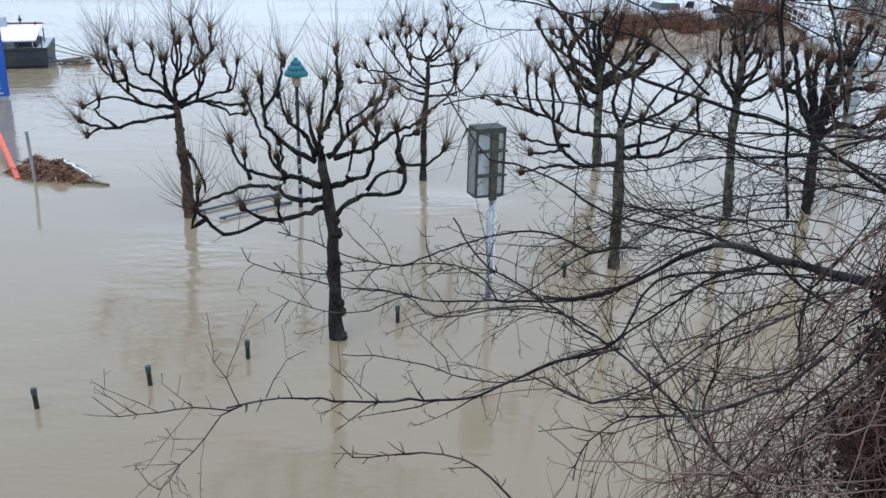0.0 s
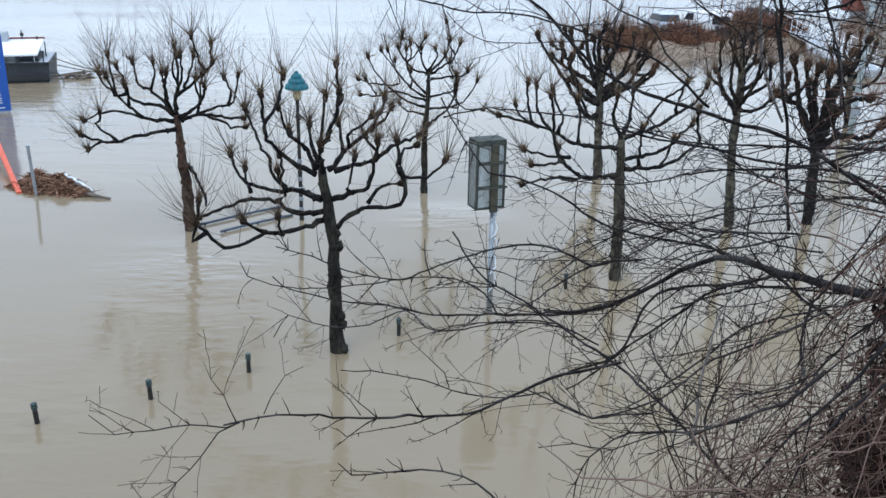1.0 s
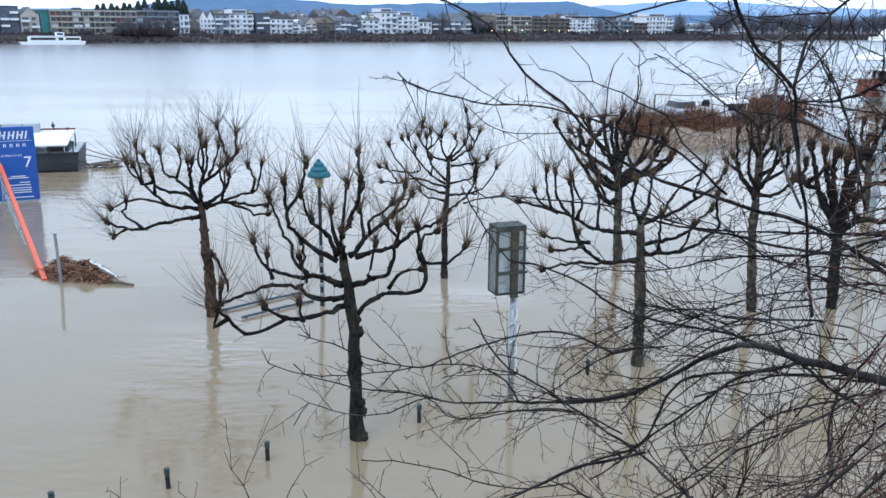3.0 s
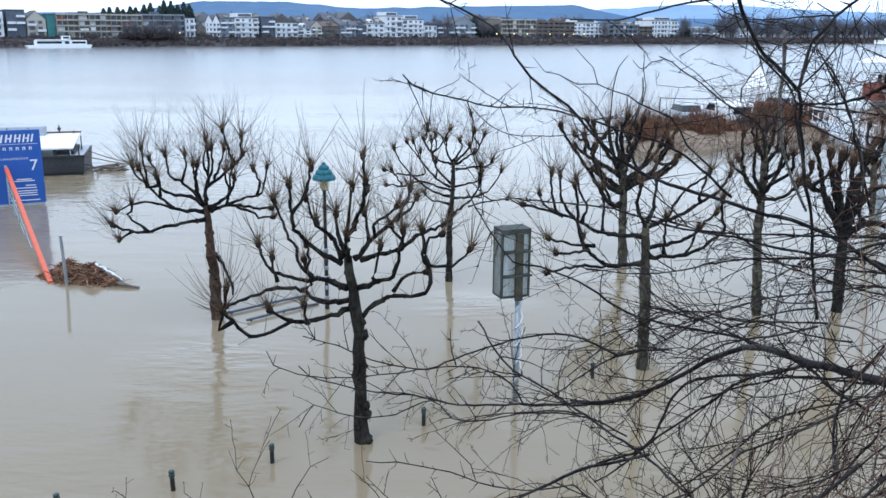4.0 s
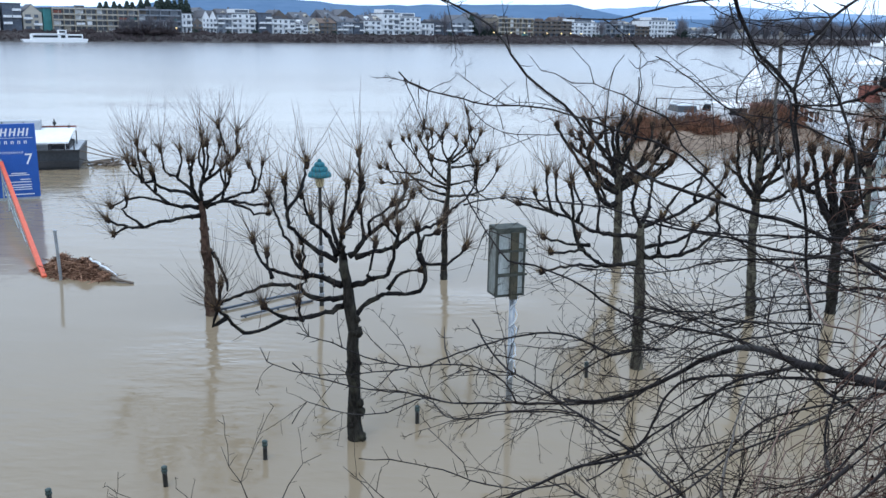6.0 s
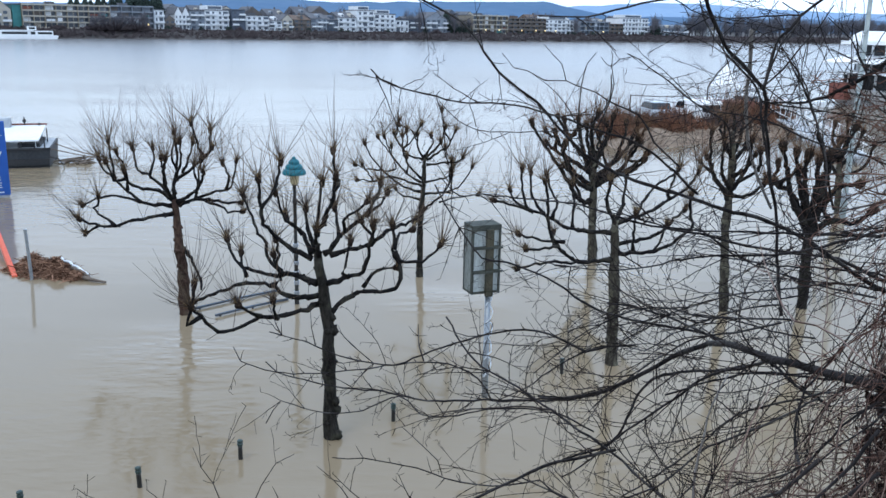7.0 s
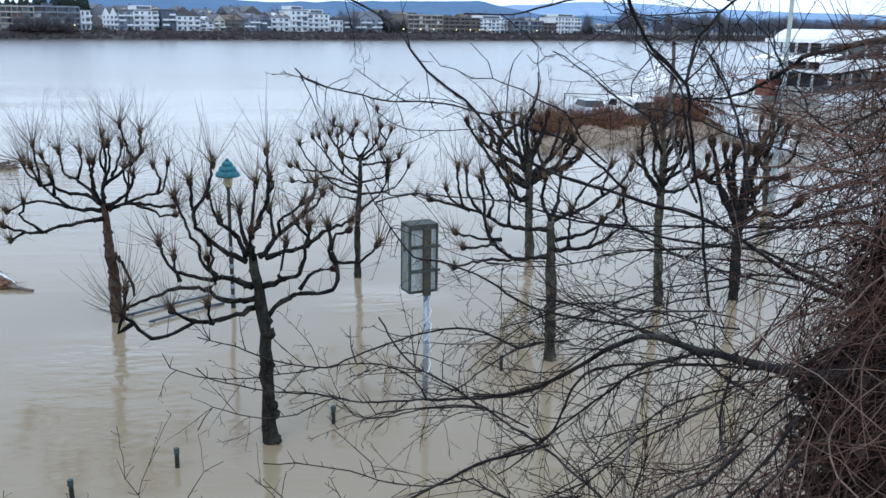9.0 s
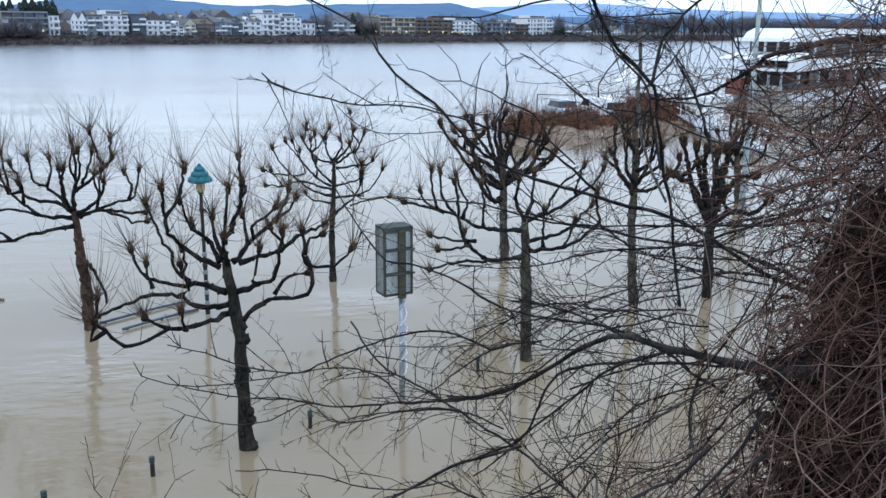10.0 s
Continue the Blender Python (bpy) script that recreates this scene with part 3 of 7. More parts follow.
for s0 in (-128, 20, 30, 38, 52, 61, 67, 74, 107):
    t = thing("promenade_lamp", BANK @ pose(s0, 9.8, 3.1), "lit warm lamp on the far promenade", "lamp", "far promenade lamps")
    b = Build()
    b.tube([(0, 0, 0), (0, 0, 1.7)], [0.05, 0.04], 6)
    part("post", b, M_BLACK_IRON, t)
    b = Build()
    b.lathe([(0.06, 1.7), (0.26, 1.85), (0.26, 2.1), (0.08, 2.25)], 8)
    part("globe", b, M_GLOW, t, "glowing warm glass", smooth=True)


# bare trees of the far bank: three shapes, copied
def bare_tree_mesh(seed, height, spread):
    rng = np.random.default_rng(seed)
    b, t = Build(), Build()
    t.tube([(0, 0, 0), (0.05, 0, height * 0.3), (0, 0.1, height * 0.6)], [0.26, 0.2, 0.1], 5)
    for i in range(60):
        a, z0 = rng.uniform(0, 6.28), height * rng.uniform(0.05, 0.6)
        r = spread * rng.uniform(0.15, 1.0)
        end = np.array((r * math.cos(a), r * math.sin(a), z0 + (height - z0) * rng.uniform(0.3, 1.0) * (1 - 0.35 * (r / spread) ** 2)))
        mid = np.array((0.5 * r * math.cos(a), 0.5 * r * math.sin(a), z0 + 0.4 * (end[2] - z0))) + rng.normal(0, 0.15, 3)
        b.tube([(0, 0, z0), mid, end], [0.09, 0.07, 0.03], 3, False)
        for _ in range(4):
            q = mid + (end - mid) * rng.uniform(0.1, 1.0)
            b.tube([q, q + rng.normal(0, 0.7, 3) + (0, 0, 0.6)], [0.05, 0.02], 3, False)
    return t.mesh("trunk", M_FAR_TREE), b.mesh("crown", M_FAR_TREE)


shapes = [bare_tree_mesh(3, 9.0, 3.4), bare_tree_mesh(4, 6.5, 3.0), bare_tree_mesh(5, 11.0, 4.2)]
rng = np.random.default_rng(21)
spots = [(-148, 8, 1), (-145, 7, 1), (-141, 8, 1), (-138, 7, 1), (-134, 8, 1), (-130, 9, 1), (-6, 12, 2), (14, 13, 2), (19, 14, 0), (23, 14, 0), (90, 13, 0), (150, 14, 2), (154, 16, 2), (168, 13, 0), (184, 16, 2), (190, 15, 2)]
spots += [(s, rng.uniform(11, 24), int(rng.integers(0, 3))) for s in np.arange(184, 640, 2.4)]
spots += [(s, rng.uniform(34, 44), int(rng.integers(0, 3))) for s in np.arange(-110, 180, 7.0)]
for s, o, k in spots:
    t = thing("bare_tree", BANK @ pose(s, o, 2.6 if o < 10 else FLOOR_Z - 0.1, 0, 0, rng.uniform(0, 360)), "leafless brown tree on the far river bank", "tree", "bare trees on the far bank")
    t.scale = [rng.uniform(0.8, 1.15) * (1.3 if s > 182 else 1.0)] * 3
    for nm, me in zip(("trunk", "crown"), shapes[k]):
        o2 = new(nm, me)
        o2.parent = t


def conifer(s, o, height):
    rng = np.random.default_rng(int(abs(s) * 10))
    height *= 1.0 + 0.14 * math.sin(s * 2.7)
    t = thing("conifer", BANK @ pose(s, o, FLOOR_Z), "dark evergreen conifer behind the riverside houses", "tree", "conifers")
    b = Build()
    b.tube([(0, 0, 0), (0, 0, height)], [0.25, 0.05], 5)
    part("trunk", b, M_BRUSH, t)
    c = Build()
    for i in range(420):
        f = rng.random() ** 0.7
        z, a = height * (0.1 + 0.88 * f), rng.uniform(0, 6.28)
        r = ((1 - f) * 5.2 + 0.5) * rng.uniform(0.55, 1.15)
        c.tube([(0, 0, z), (r * math.cos(a) * 0.6, r * math.sin(a) * 0.6, z - 0.1), (r * math.cos(a), r * math.sin(a), z - 0.45)], [0.3, 0.36, 0.05], 4)
    part("crown", c, M_CONIFER, t, smooth=True)


for s, o, hh in ((-150, 31, 11), (-147.5, 32, 12.2), (-145, 30, 12.8), (-142.5, 32, 12), (-140, 31, 13), (-137.5, 33, 12), (-135, 30, 12.4), (-132, 32, 11.4), (-129, 30, 12.6), (-127, 31, 13.2), (-124.5, 30, 13.8), (-122, 30, 13.4), (-119.8, 29, 13.8), (-117.6, 29, 12.5), (17, 24, 9)):
    conifer(s, o, hh)


def ferry():
    t = thing("ferry", BANK @ pose(-184, -5, 0), "small white passenger ferry moored at the far bank", "boat")
    b = Build()
    b.prism([(0, 0.9), (0.7, -0.2), (20, -0.2), (20.6, 1.1)], -2.2, 2.2)
    part("hull", b, M_WHITE, t)
    b = Build()
    b.box((3, -1.9, 0.9), (19, 1.9, 2.6))
    part("cabin", b, M_WHITE, t)
    b = Build()
    b.box((3.6, -2.2, 2.6), (13, 2.2, 2.8))
    part("upper_deck", b, M_WHITE, t)
    b = Build()
    b.box((11.5, -1.2, 2.8), (14, 1.2, 4.0))
    part("wheelhouse", b, M_WHITE, t)
    for x0, x1, z0, z1, y in ((3.4, 11.0, 1.5, 2.2, -1.94), (14.2, 18.6, 1.5, 2.2, -1.94), (11.7, 13.6, 3.1, 3.7, -1.24), (12.0, 13.4, 1.4, 2.3, -1.94)):
        b = Build()
        b.box((x0, y - 0.02, z0), (x1, y + 0.02, z1))
        part("window", b, M_GLASS, t)


ferry()


# ---------------------------------------------------------------- moored pontoon, blue board, ramp rail, debris
def pontoon():
    m = Matrix(((0.95, -0.31, 0, -18.85), (0.31, 0.95, 0, 42.53), (0, 0, 1, 0), (0, 0, 0, 1)))
    t = thing("landing_pontoon", m, "dark grey steel landing pontoon with white roof", "boat")
    b = Build()
    b.prism([(-14, -0.5), (-0.12, -0.5), (0, 0.9), (-14, 0.9)], 0, 4.2)
    part("hull", b, M_HULL, t)
    b = Build()
    b.box((-3.4, -0.12, 0.12), (-0.06, -0.01, 0.42))
    b.box((-14, -0.06, 0.84), (0.02, 0.02, 0.95))
    part("fender", b, M_HULL_DARK, t)
    b = Build()
    b.box((-14, 0.08, 0.9), (-0.08, 4.1, 0.905))
    part("deck", b, M_CABIN, t, "pale grey deck plates")
    b = Build()
    b.box((-14, 0.5, 0.905), (-2.3, 3.7, 1.24))
    part("cabin", b, M_CABIN, t)
    for x in (-5.6, -4.4, -3.2):
        b = Build()
        b.box((x, 0.47, 0.98), (x + 0.04, 0.5, 1.2))
        part("cabin_seam", b, M_HULL, t)
    b = Build()
    for y, z in ((0.25, 1.22), (3.9, 1.55)):
        b.v += [(-14, y, z), (-0.5, y, z), (-14, y, z + 0.07), (-0.5, y, z + 0.07)]
    b.f = [(0, 1, 3, 2), (4, 6, 7, 5), (2, 3, 7, 6), (0, 4, 5, 1), (1, 5, 7, 3), (0, 2, 6, 4)]
    part("roof", b, M_WHITE, t, "clean white sloping roof")
    for x, y in ((-0.7, 0.5), (-0.7, 3.7), (-2.0, 0.4)):
        b = Build()
        b.tube([(x, y, 0.9), (x, y, 1.24 + (y - 0.25) * 0.09)], [0.04, 0.04], 8)
        part("roof_post", b, M_WHITE, t)
    b = Build()
    b.box((-7.0, 3.3, 1.5), (-2.1, 3.9, 2.02))
    part("roof_box", b, M_CABIN, t, "pale blue-grey box on the roof")
    for k in range(5):
        b = Build()
        b.box((-6.9 + k * 1.0, 3.27, 1.62), (-6.86 + k * 1.0, 3.3, 2.0))
        part("box_seam", b, M_HULL, t)
    b = Build()
    b.tube([(-0.35, 0.1, 0.55), (0.35, -0.1, 0.42), (0.6, -0.2, 0.05), (0.4, -0.15, -0.1)], [0.03] * 4, 6)
    part("hose", b, M_HULL_DARK, t)
    b = Build()
    b.box((-10, 3.91, 1.6), (-0.45, 3.97, 1.70))
    part("trim_strip", b, M_BRICK_RED, t)
    b = Build()
    b.box((-1.3, 0.6, 0.9), (-0.5, 3.4, 1.08))
    b.box((-1.45, 0.4, 0.9), (-1.3, 0.9, 1.16))
    part("winch", b, M_HULL_DARK, t)
    for x, y, h, r in ((-1.5, 3.9, 2.05, 0.04), (-0.8, 3.8, 1.75, 0.06), (-0.35, 2.6, 1.6, 0.035), (-0.7, 0.35, 1.2, 0.04), (-0.25, 0.2, 1.45, 0.035)):
        b = Build()
        b.tube([(x, y, 0.9), (x, y, h)], [r, r * 0.8], 6)
        if h > 1.7:
            b.lathe([(0.04, 0), (0.09, 0.04), (0.09, 0.14), (0.03, 0.18)], 8, (x, y, h - 0.3))
        part("mast", b, M_HULL_DARK, t)
    b = Build()
    b.box((-9.2, -0.03, 0.12), (-8.5, 0.0, 0.2))
    b.box((-5.2, -0.03, 0.1), (-4.5, 0.0, 0.2))
    part("plate", b, M_WHITE, t)
    for k in range(2):
        b = Build()
        rope = smoothed([(0, 0.3 + k * 2, 0.85), (1.2, 0.9 + k, 0.45), (2.6, 1.3 + 0.4 * k, 0.12), (3.4, 1.5, -0.05)], 0.3)
        b.tube(rope, [0.025] * len(rope), 5)
        part("mooring_rope", b, M_DRIFTWOOD, t)


pontoon()


def drift(x, y, seed, length, n, label):
    rng = np.random.default_rng(seed)
    t = thing("driftwood", pose(x, y, 0), label, "driftwood")
    b = Build()
    for _ in range(n):
        a, r = rng.uniform(0, 6.28), rng.uniform(0, length)
        c = np.array((r * math.cos(a) * 1.3, r * math.sin(a) * 0.5, rng.uniform(-0.02, 0.18)))
        d = rng.normal(0, 1, 3) * (0.5, 0.3, 0.12)
        b.tube([c - d, c, c + d], [0.03, 0.05, 0.015], 5)
    part("branch_tangle", b, M_DRIFTWOOD, t)


drift(-17.9, 44.0, 5, 0.7, 22, "tangle of dark driftwood caught on mooring ropes")


def info_board():
    d = Vector((-0.89, -0.456, 0))
    nrm = Vector((d.y, -d.x, 0))  # away from the promenade
    m = Matrix(((-d.x, nrm.x, 0, -17.23), (-d.y, nrm.y, 0, 34.99), (0, 0, 1, 0), (0, 0, 0, 1)))
    t = thing("info_board", m, "tall blue landing-stage board with white print, standing in water", "sign")
    b = Build()
    b.box((-2.15, 0, 0.10), (0, 0.14, 3.03))
    part("panel", b, M_BLUE, t)
    b = Build()
    b.box((-2.1, 0.01, -0.9), (-0.05, 0.13, 0.10))
    part("plinth", b, M_CABIN, t)

    def bar(x0, x1, z0, z1):
        q = Build()
        q.box((x0, -0.006, z0), (x1, -0.001, z1))
        part("print_bar", q, M_SIGN_WHITE, t)

    # slanted strokes stand for the big name
    for i, x in enumerate((-1.98, -1.62, -1.29, -0.97, -0.66, -0.36)):
        for dx, z0, z1 in ((0.0, 2.55, 2.86),) if i == 5 else ((0.0, 2.55, 2.86), (0.16, 2.55, 2.86), (0.08, 2.68, 2.73)):
            q = Build()
            wd, sl = (0.065, 0.07) if z1 - z0 > 0.1 else (0.09, 0.01)
            x0 = x + dx + (z0 - 2.55) * 0.22
            q.prism([(x0, z0), (x0 + wd, z0), (x0 + wd + sl, z1), (x0 + sl, z1)], -0.006, -0.001)
            part("print_bar", q, M_SIGN_WHITE, t)
    bar(-2.1, -0.12, 2.47, 2.485)
    for i in range(7):
        for dx, z0, z1 in ((0, 2.24, 2.36), (0.07, 2.24, 2.36), (0.03, 2.335, 2.36)):
            bar(-1.85 + i * 0.235 + dx, -1.82 + i * 0.235 + dx + (0.01 if z0 > 2.3 else 0), z0, z1)
    words = bpy.data.curves.new("words", "FONT")
    words.body, words.size, words.extrude, words.space_character = "LANDEBRÜCKE", 0.118, 0.002, 1.3
    ob = new("words", words)
    ob.data.materials.append(M_SIGN_WHITE)
    ob.parent = t
    ob.matrix_basis = pose(-1.5, -0.006, 1.86, 90, 0, 0)
    for z0, x0, x1 in ((1.05, -1.0, -0.45), (0.98, -1.1, -0.35), (0.80, -0.7, -0.32), (0.70, -1.25, -0.3), (0.58, -1.0, -0.28), (0.49, -1.0, -0.3), (0.40, -0.95, -0.28)):
        bar(x0, x1, z0, z0 + 0.035)
    bar(-1.3, -0.22, 0.2, 0.24)
    c = bpy.data.curves.new("number", "FONT")
    c.body, c.size, c.extrude = "7", 0.62, 0.002
    ob = new("number", c)
    ob.data.materials.append(M_SIGN_WHITE)
    ob.parent = t
    ob.matrix_basis = pose(-0.48, -0.006, 1.42, 90, 0, 0)


info_board()


def ramp_rail():
    t = thing("ramp_handrail", pose(-11.93, 23.93, 0), "orange-red topped handrail of a flooded landing ramp", "railing")
    d = Vector((-7.85, 12.6, 1.95))
    b = Build()
    q = d.normalized()
    side = Vector((q.y, -q.x, 0)).normalized()
    m = Matrix(((q.x, side.x, 0, 0), (q.y, side.y, 0, 0), (q.z, 0, 1, 0.0), (0, 0, 0, 1)))
    L = d.length
    b.box((-0.25, -0.065, -0.08), (L * 0.80, 0.065, 0.08), m)
    part("top_beam", b, M_RED, t, "orange-red painted beam")
    b = Build()
    b.box((L * 0.80, -0.05, -0.05), (L * 1.2, 0.05, 0.05), m)
    part("top_rail", b, M_RAIL, t)
    for k in range(8):
        f = 0.12 + k * 0.14
        p = d * f
        b = Build()
        b.tube([(p.x, p.y, -0.9), (p.x, p.y, p.z - 0.05)], [0.03, 0.03], 6)
        part("post", b, M_RAIL, t)
    for k in range(3):
        b = Build()
        z = 0.3 + 0.3 * k
        b.tube([tuple(d * 0.15 - Vector((0, 0, z))), tuple(d * 1.15 - Vector((0, 0, z)))], [0.02, 0.02], 5)
        part("rail", b, M_RAIL, t)


ramp_rail()


def debris_heap():
    rng = np.random.default_rng(8)
    t = thing("debris_heap", pose(-11.02, 24.25, 0), "heap of brown reeds and driftwood washed against the rail", "debris")
    b = Build()
    ax = Vector((1.08, -0.68, 0))
    for i in range(2600):
        f, g = rng.uniform(-1, 1), rng.normal(0, 0.45)
        wide = 0.75 * (1 - 0.72 * max(0, f))
        c = np.array(ax * f + Vector((0.55, 0.83, 0)) * float(np.clip(g, -1, 1) * wide))
        hgt = (0.42 + 0.16 * math.sin(f * 7.0 + g * 3)) * (1 - max(0, f) * 0.75) * max(0.0, 1 - abs(g)) * (1 - max(0, -f - 0.5))
        c[2] = rng.uniform(0.2, 1.0) * hgt
        d = rng.normal(0, 1, 3) * (0.12, 0.10, 0.05) * rng.uniform(0.3, 1.3)
        b.tube([c - d, c + rng.normal(0, 0.015, 3), c + d], [rng.uniform(0.006, 0.014), rng.uniform(0.008, 0.022), 0.005], 3)
    tagged(part("reeds", b, M_DEBRIS, t), kind="stuff")
    b = Build()
    for pts in (((0.5, 0.1, 0.12), (1.0, -0.35, 0.16), (1.5, -0.85, 0.06)), ((1.2, -0.7, 0.08), (1.5, -0.85, 0.06), (1.9, -0.95, 0.03))):
        b.tube(smoothed(pts, 0.2), np.linspace(0.06, 0.03, len(smoothed(pts, 0.2))), 6)
    part("log", b, M_DRIFTWOOD, t)
    b = Build()
    b.tube(smoothed([(0.0, 0.5, 0.3), (0.5, 0.15, 0.25), (1.0, -0.3, 0.2), (1.3, -0.6, 0.12)], 0.15, rng, 0.02), [0.04] * len(smoothed([(0.0, 0.5, 0.3), (0.5, 0.15, 0.25), (1.0, -0.3, 0.2), (1.3, -0.6, 0.12)], 0.15)), 5)
    part("tarpaulin", b, M_TAPE, t, "torn white plastic strip")


debris_heap()

t = thing("marker_pole", pose(-11.24, 23.5, 0), "thin leaning grey steel marker pole in the water", "pole")
b = Build()
b.tube([(0.05, 0, -1), (-0.04, 0, 1.4)], [0.045, 0.045], 8)
b.lathe([(0.055, 0), (0.055, 0.04)], 8, (-0.04, 0, 1.38))
part("pole", b, M_GALV, t)


# ---------------------------------------------------------------- promenade: bollards, lamp, sign, bench rail
def bollard_first():
    t = thing("bollard", pose(-3.23, 13.39, 0), "black cast-iron bollard with a rounded cap, half drowned", "bollard", "row of bollards")
    b = Build()
    b.lathe([(0.041, -0.9), (0.038, 0.0), (0.037, 0.20), (0.037, 0.235)], 14)
    part("post", b, M_BLACK_IRON, t, smooth=True)
    b = Build()
    b.lathe([(0.037, 0.235), (0.045, 0.245), (0.049, 0.27), (0.045, 0.29), (0.038, 0.295), (0.047, 0.31), (0.045, 0.335), (0.025, 0.348), (0.005, 0.352)], 14)
    part("cap", b, M_CAP, t, smooth=True)
    return t


first = bollard_first()
for x, y, tilt in ((-4.57, 12.42, 1.5), (-6.02, 11.64, 2), (-0.80, 14.95, 0), (2.57, 17.38, 1)):
    copy_thing(first, pose(x, y, 0.0, 0, -tilt, 30))


def street_lamp():
    t = thing("street_lamp", pose(-3.66, 21.79, 0), "black park lamp post with a tiered teal hat", "lamp")
    b = Build()
    b.lathe([(0.06, -0.9), (0.06, 0.3), (0.05, 0.35), (0.05, 1.2), (0.062, 1.22), (0.062, 1.3), (0.045, 1.34), (0.045, 2.6), (0.06, 2.62), (0.06, 2.7), (0.042, 2.74), (0.042, 3.05), (0.08, 3.1)], 12)
    part("post", b, M_BLACK_IRON, t, smooth=True)
    b = Build()
    b.lathe([(0.06, 3.08), (0.10, 3.14), (0.11, 3.2), (0.115, 3.34), (0.10, 3.36)], 14)
    # pale rings added to imitate reflections on the post's paint
    for z in (0.25, 0.52, 0.78, 1.04, 1.5):
        glint_band = Build()
        glint_band.lathe([(0.064, z), (0.066, z + 0.01), (0.066, z + 0.09), (0.064, z + 0.10)], 12)
        part("glint_band", glint_band, M_GALV, t, "pale ring in place of reflections on the post paint", smooth=True)
    part("lantern", b, M_LAMP_GLASS, t, "yellowed glass", smooth=True)
    b = Build()
    b.lathe([(0.20, 3.345), (0.275, 3.35), (0.295, 3.37), (0.290, 3.42), (0.258, 3.475), (0.205, 3.50), (0.215, 3.51), (0.208, 3.56), (0.17, 3.605), (0.128, 3.62), (0.138, 3.63), (0.13, 3.68), (0.09, 3.72), (0.05, 3.735), (0.055, 3.75), (0.035, 3.79), (0.005, 3.80)], 24)
    part("hat", b, M_TEAL, t, "teal painted stepped metal hat")


street_lamp()


def notice_box():
    """A glazed notice case on a pole, seen from its weathered back."""
    m = pose(0.93, 16.06, -0.06, 0, 0, 22)
    t = thing("notice_box", m, "weathered grey notice case on a steel pole in the flood", "sign")
    z0, z1, hw, dp = 2.2, 3.48, 0.29, 0.36
    b = Build()
    b.lathe([(0.06, -0.9), (0.055, 2.25)], 12, (0, 0.05, 0))
    part("pole", b, M_GALV, t, smooth=True)
    b = Build()
    b.box((-hw + 0.03, -0.02, z0 + 0.04), (hw - 0.03, 0.0, z1 - 0.04))
    part("back_panel", b, M_WEATHERED, t)
    b = Build()
    b.box((-hw + 0.005, -0.015, z0 + 0.03), (-hw + 0.02, dp - 0.02, z1 - 0.03))
    part("side_panel", b, M_SIDE_GLASS, t, "moss-stained side glass")
    b = Build()
    b.box((hw - 0.02, -0.015, z0 + 0.03), (hw - 0.005, dp - 0.02, z1 - 0.03))
    part("side_panel", b, M_WEATHERED, t)
    b = Build()
    b.box((-hw, -0.05, z1 - 0.02), (hw, dp, z1 + 0.03))
    part("top", b, M_SIGN_FRAME, t, "mossy top")
    for lo, hi in (((-hw, -0.05, z0), (-hw + 0.035, 0.01, z1 - 0.02)), ((hw - 0.035, -0.05, z0), (hw, 0.01, z1 - 0.02)), ((-hw + 0.035, -0.05, z0), (hw - 0.035, 0.01, z0 + 0.04)),
                   ((-hw + 0.035, -0.05, z1 - 0.07), (hw - 0.035, 0.01, z1 - 0.02)), ((-hw, dp - 0.04, z0), (-hw + 0.035, dp, z1 - 0.02)), ((-hw, 0.01, z0), (-hw + 0.035, dp - 0.04, z0 + 0.04)),
                   ((-hw + 0.035, -0.04, z0 + 0.42), (hw - 0.035, -0.005, z0 + 0.45)), ((-hw + 0.035, -0.04, z0 + 0.88), (hw - 0.035, -0.005, z0 + 0.91))):
        b = Build()
        b.box(lo, hi)
        part("frame_bar", b, M_SIGN_FRAME, t)
    b = Build()
    b.box((-0.07, -0.11, z0 - 0.05), (0.07, -0.045, z1 - 0.05))
    part("back_post", b, M_RUST, t, "mossy brown steel channel")
    for z in (z0 + 0.43, z0 + 0.89):
        b = Build()
        b.box((-hw - 0.01, -0.125, z - 0.02), (hw + 0.01, -0.112, z + 0.02))
        part("clamp", b, M_SIGN_FRAME, t)
    b = Build()
    rng = np.random.default_rng(4)
    for i in range(5):
        z = 0.5 + i * 0.36
        pts = smoothed([(-0.06, 0.0, z), (0.05, -0.03, z + 0.16), (0.075, 0.0, z + 0.3), (0.02, 0.06, z + 0.42)], 0.06, rng, 0.008)
        b.tube(pts, [0.014] * len(pts), 4)
    part("tape", b, M_TAPE, t, "torn pale tape wound round the pole")

    for child in t.children:
        if child.name.split(".")[0] not in ("pole", "tape"):
            child.location.x -= 0.05 if child.name.startswith("back_post") else 0.10


notice_box()


def drowned_rail(x0, y0, x1, y1):
    t = thing("drowned_handrail", pose(x0, y0, 0), "blue-grey handrail just above the flood water", "railing", "drowned handrails")
    b = Build()
    b.tube([(0, 0, 0.05), ((x1 - x0) * 0.5, (y1 - y0) * 0.5, 0.06), (x1 - x0, y1 - y0, 0.03)], [0.032, 0.032, 0.032], 8)
    part("top_rail", b, M_RAILING_BLUE, t, smooth=True)
    for f in (0.06, 0.5, 0.94):
        b = Build()
        b.tube([((x1 - x0) * f, (y1 - y0) * f, -0.9), ((x1 - x0) * f, (y1 - y0) * f, 0.05)], [0.03, 0.03], 6)
        part("post", b, M_RAILING_BLUE, t)


drowned_rail(-5.45, 20.6, -3.95, 22.1)
drowned_rail(-6.1, 21.1, -4.3, 22.9)


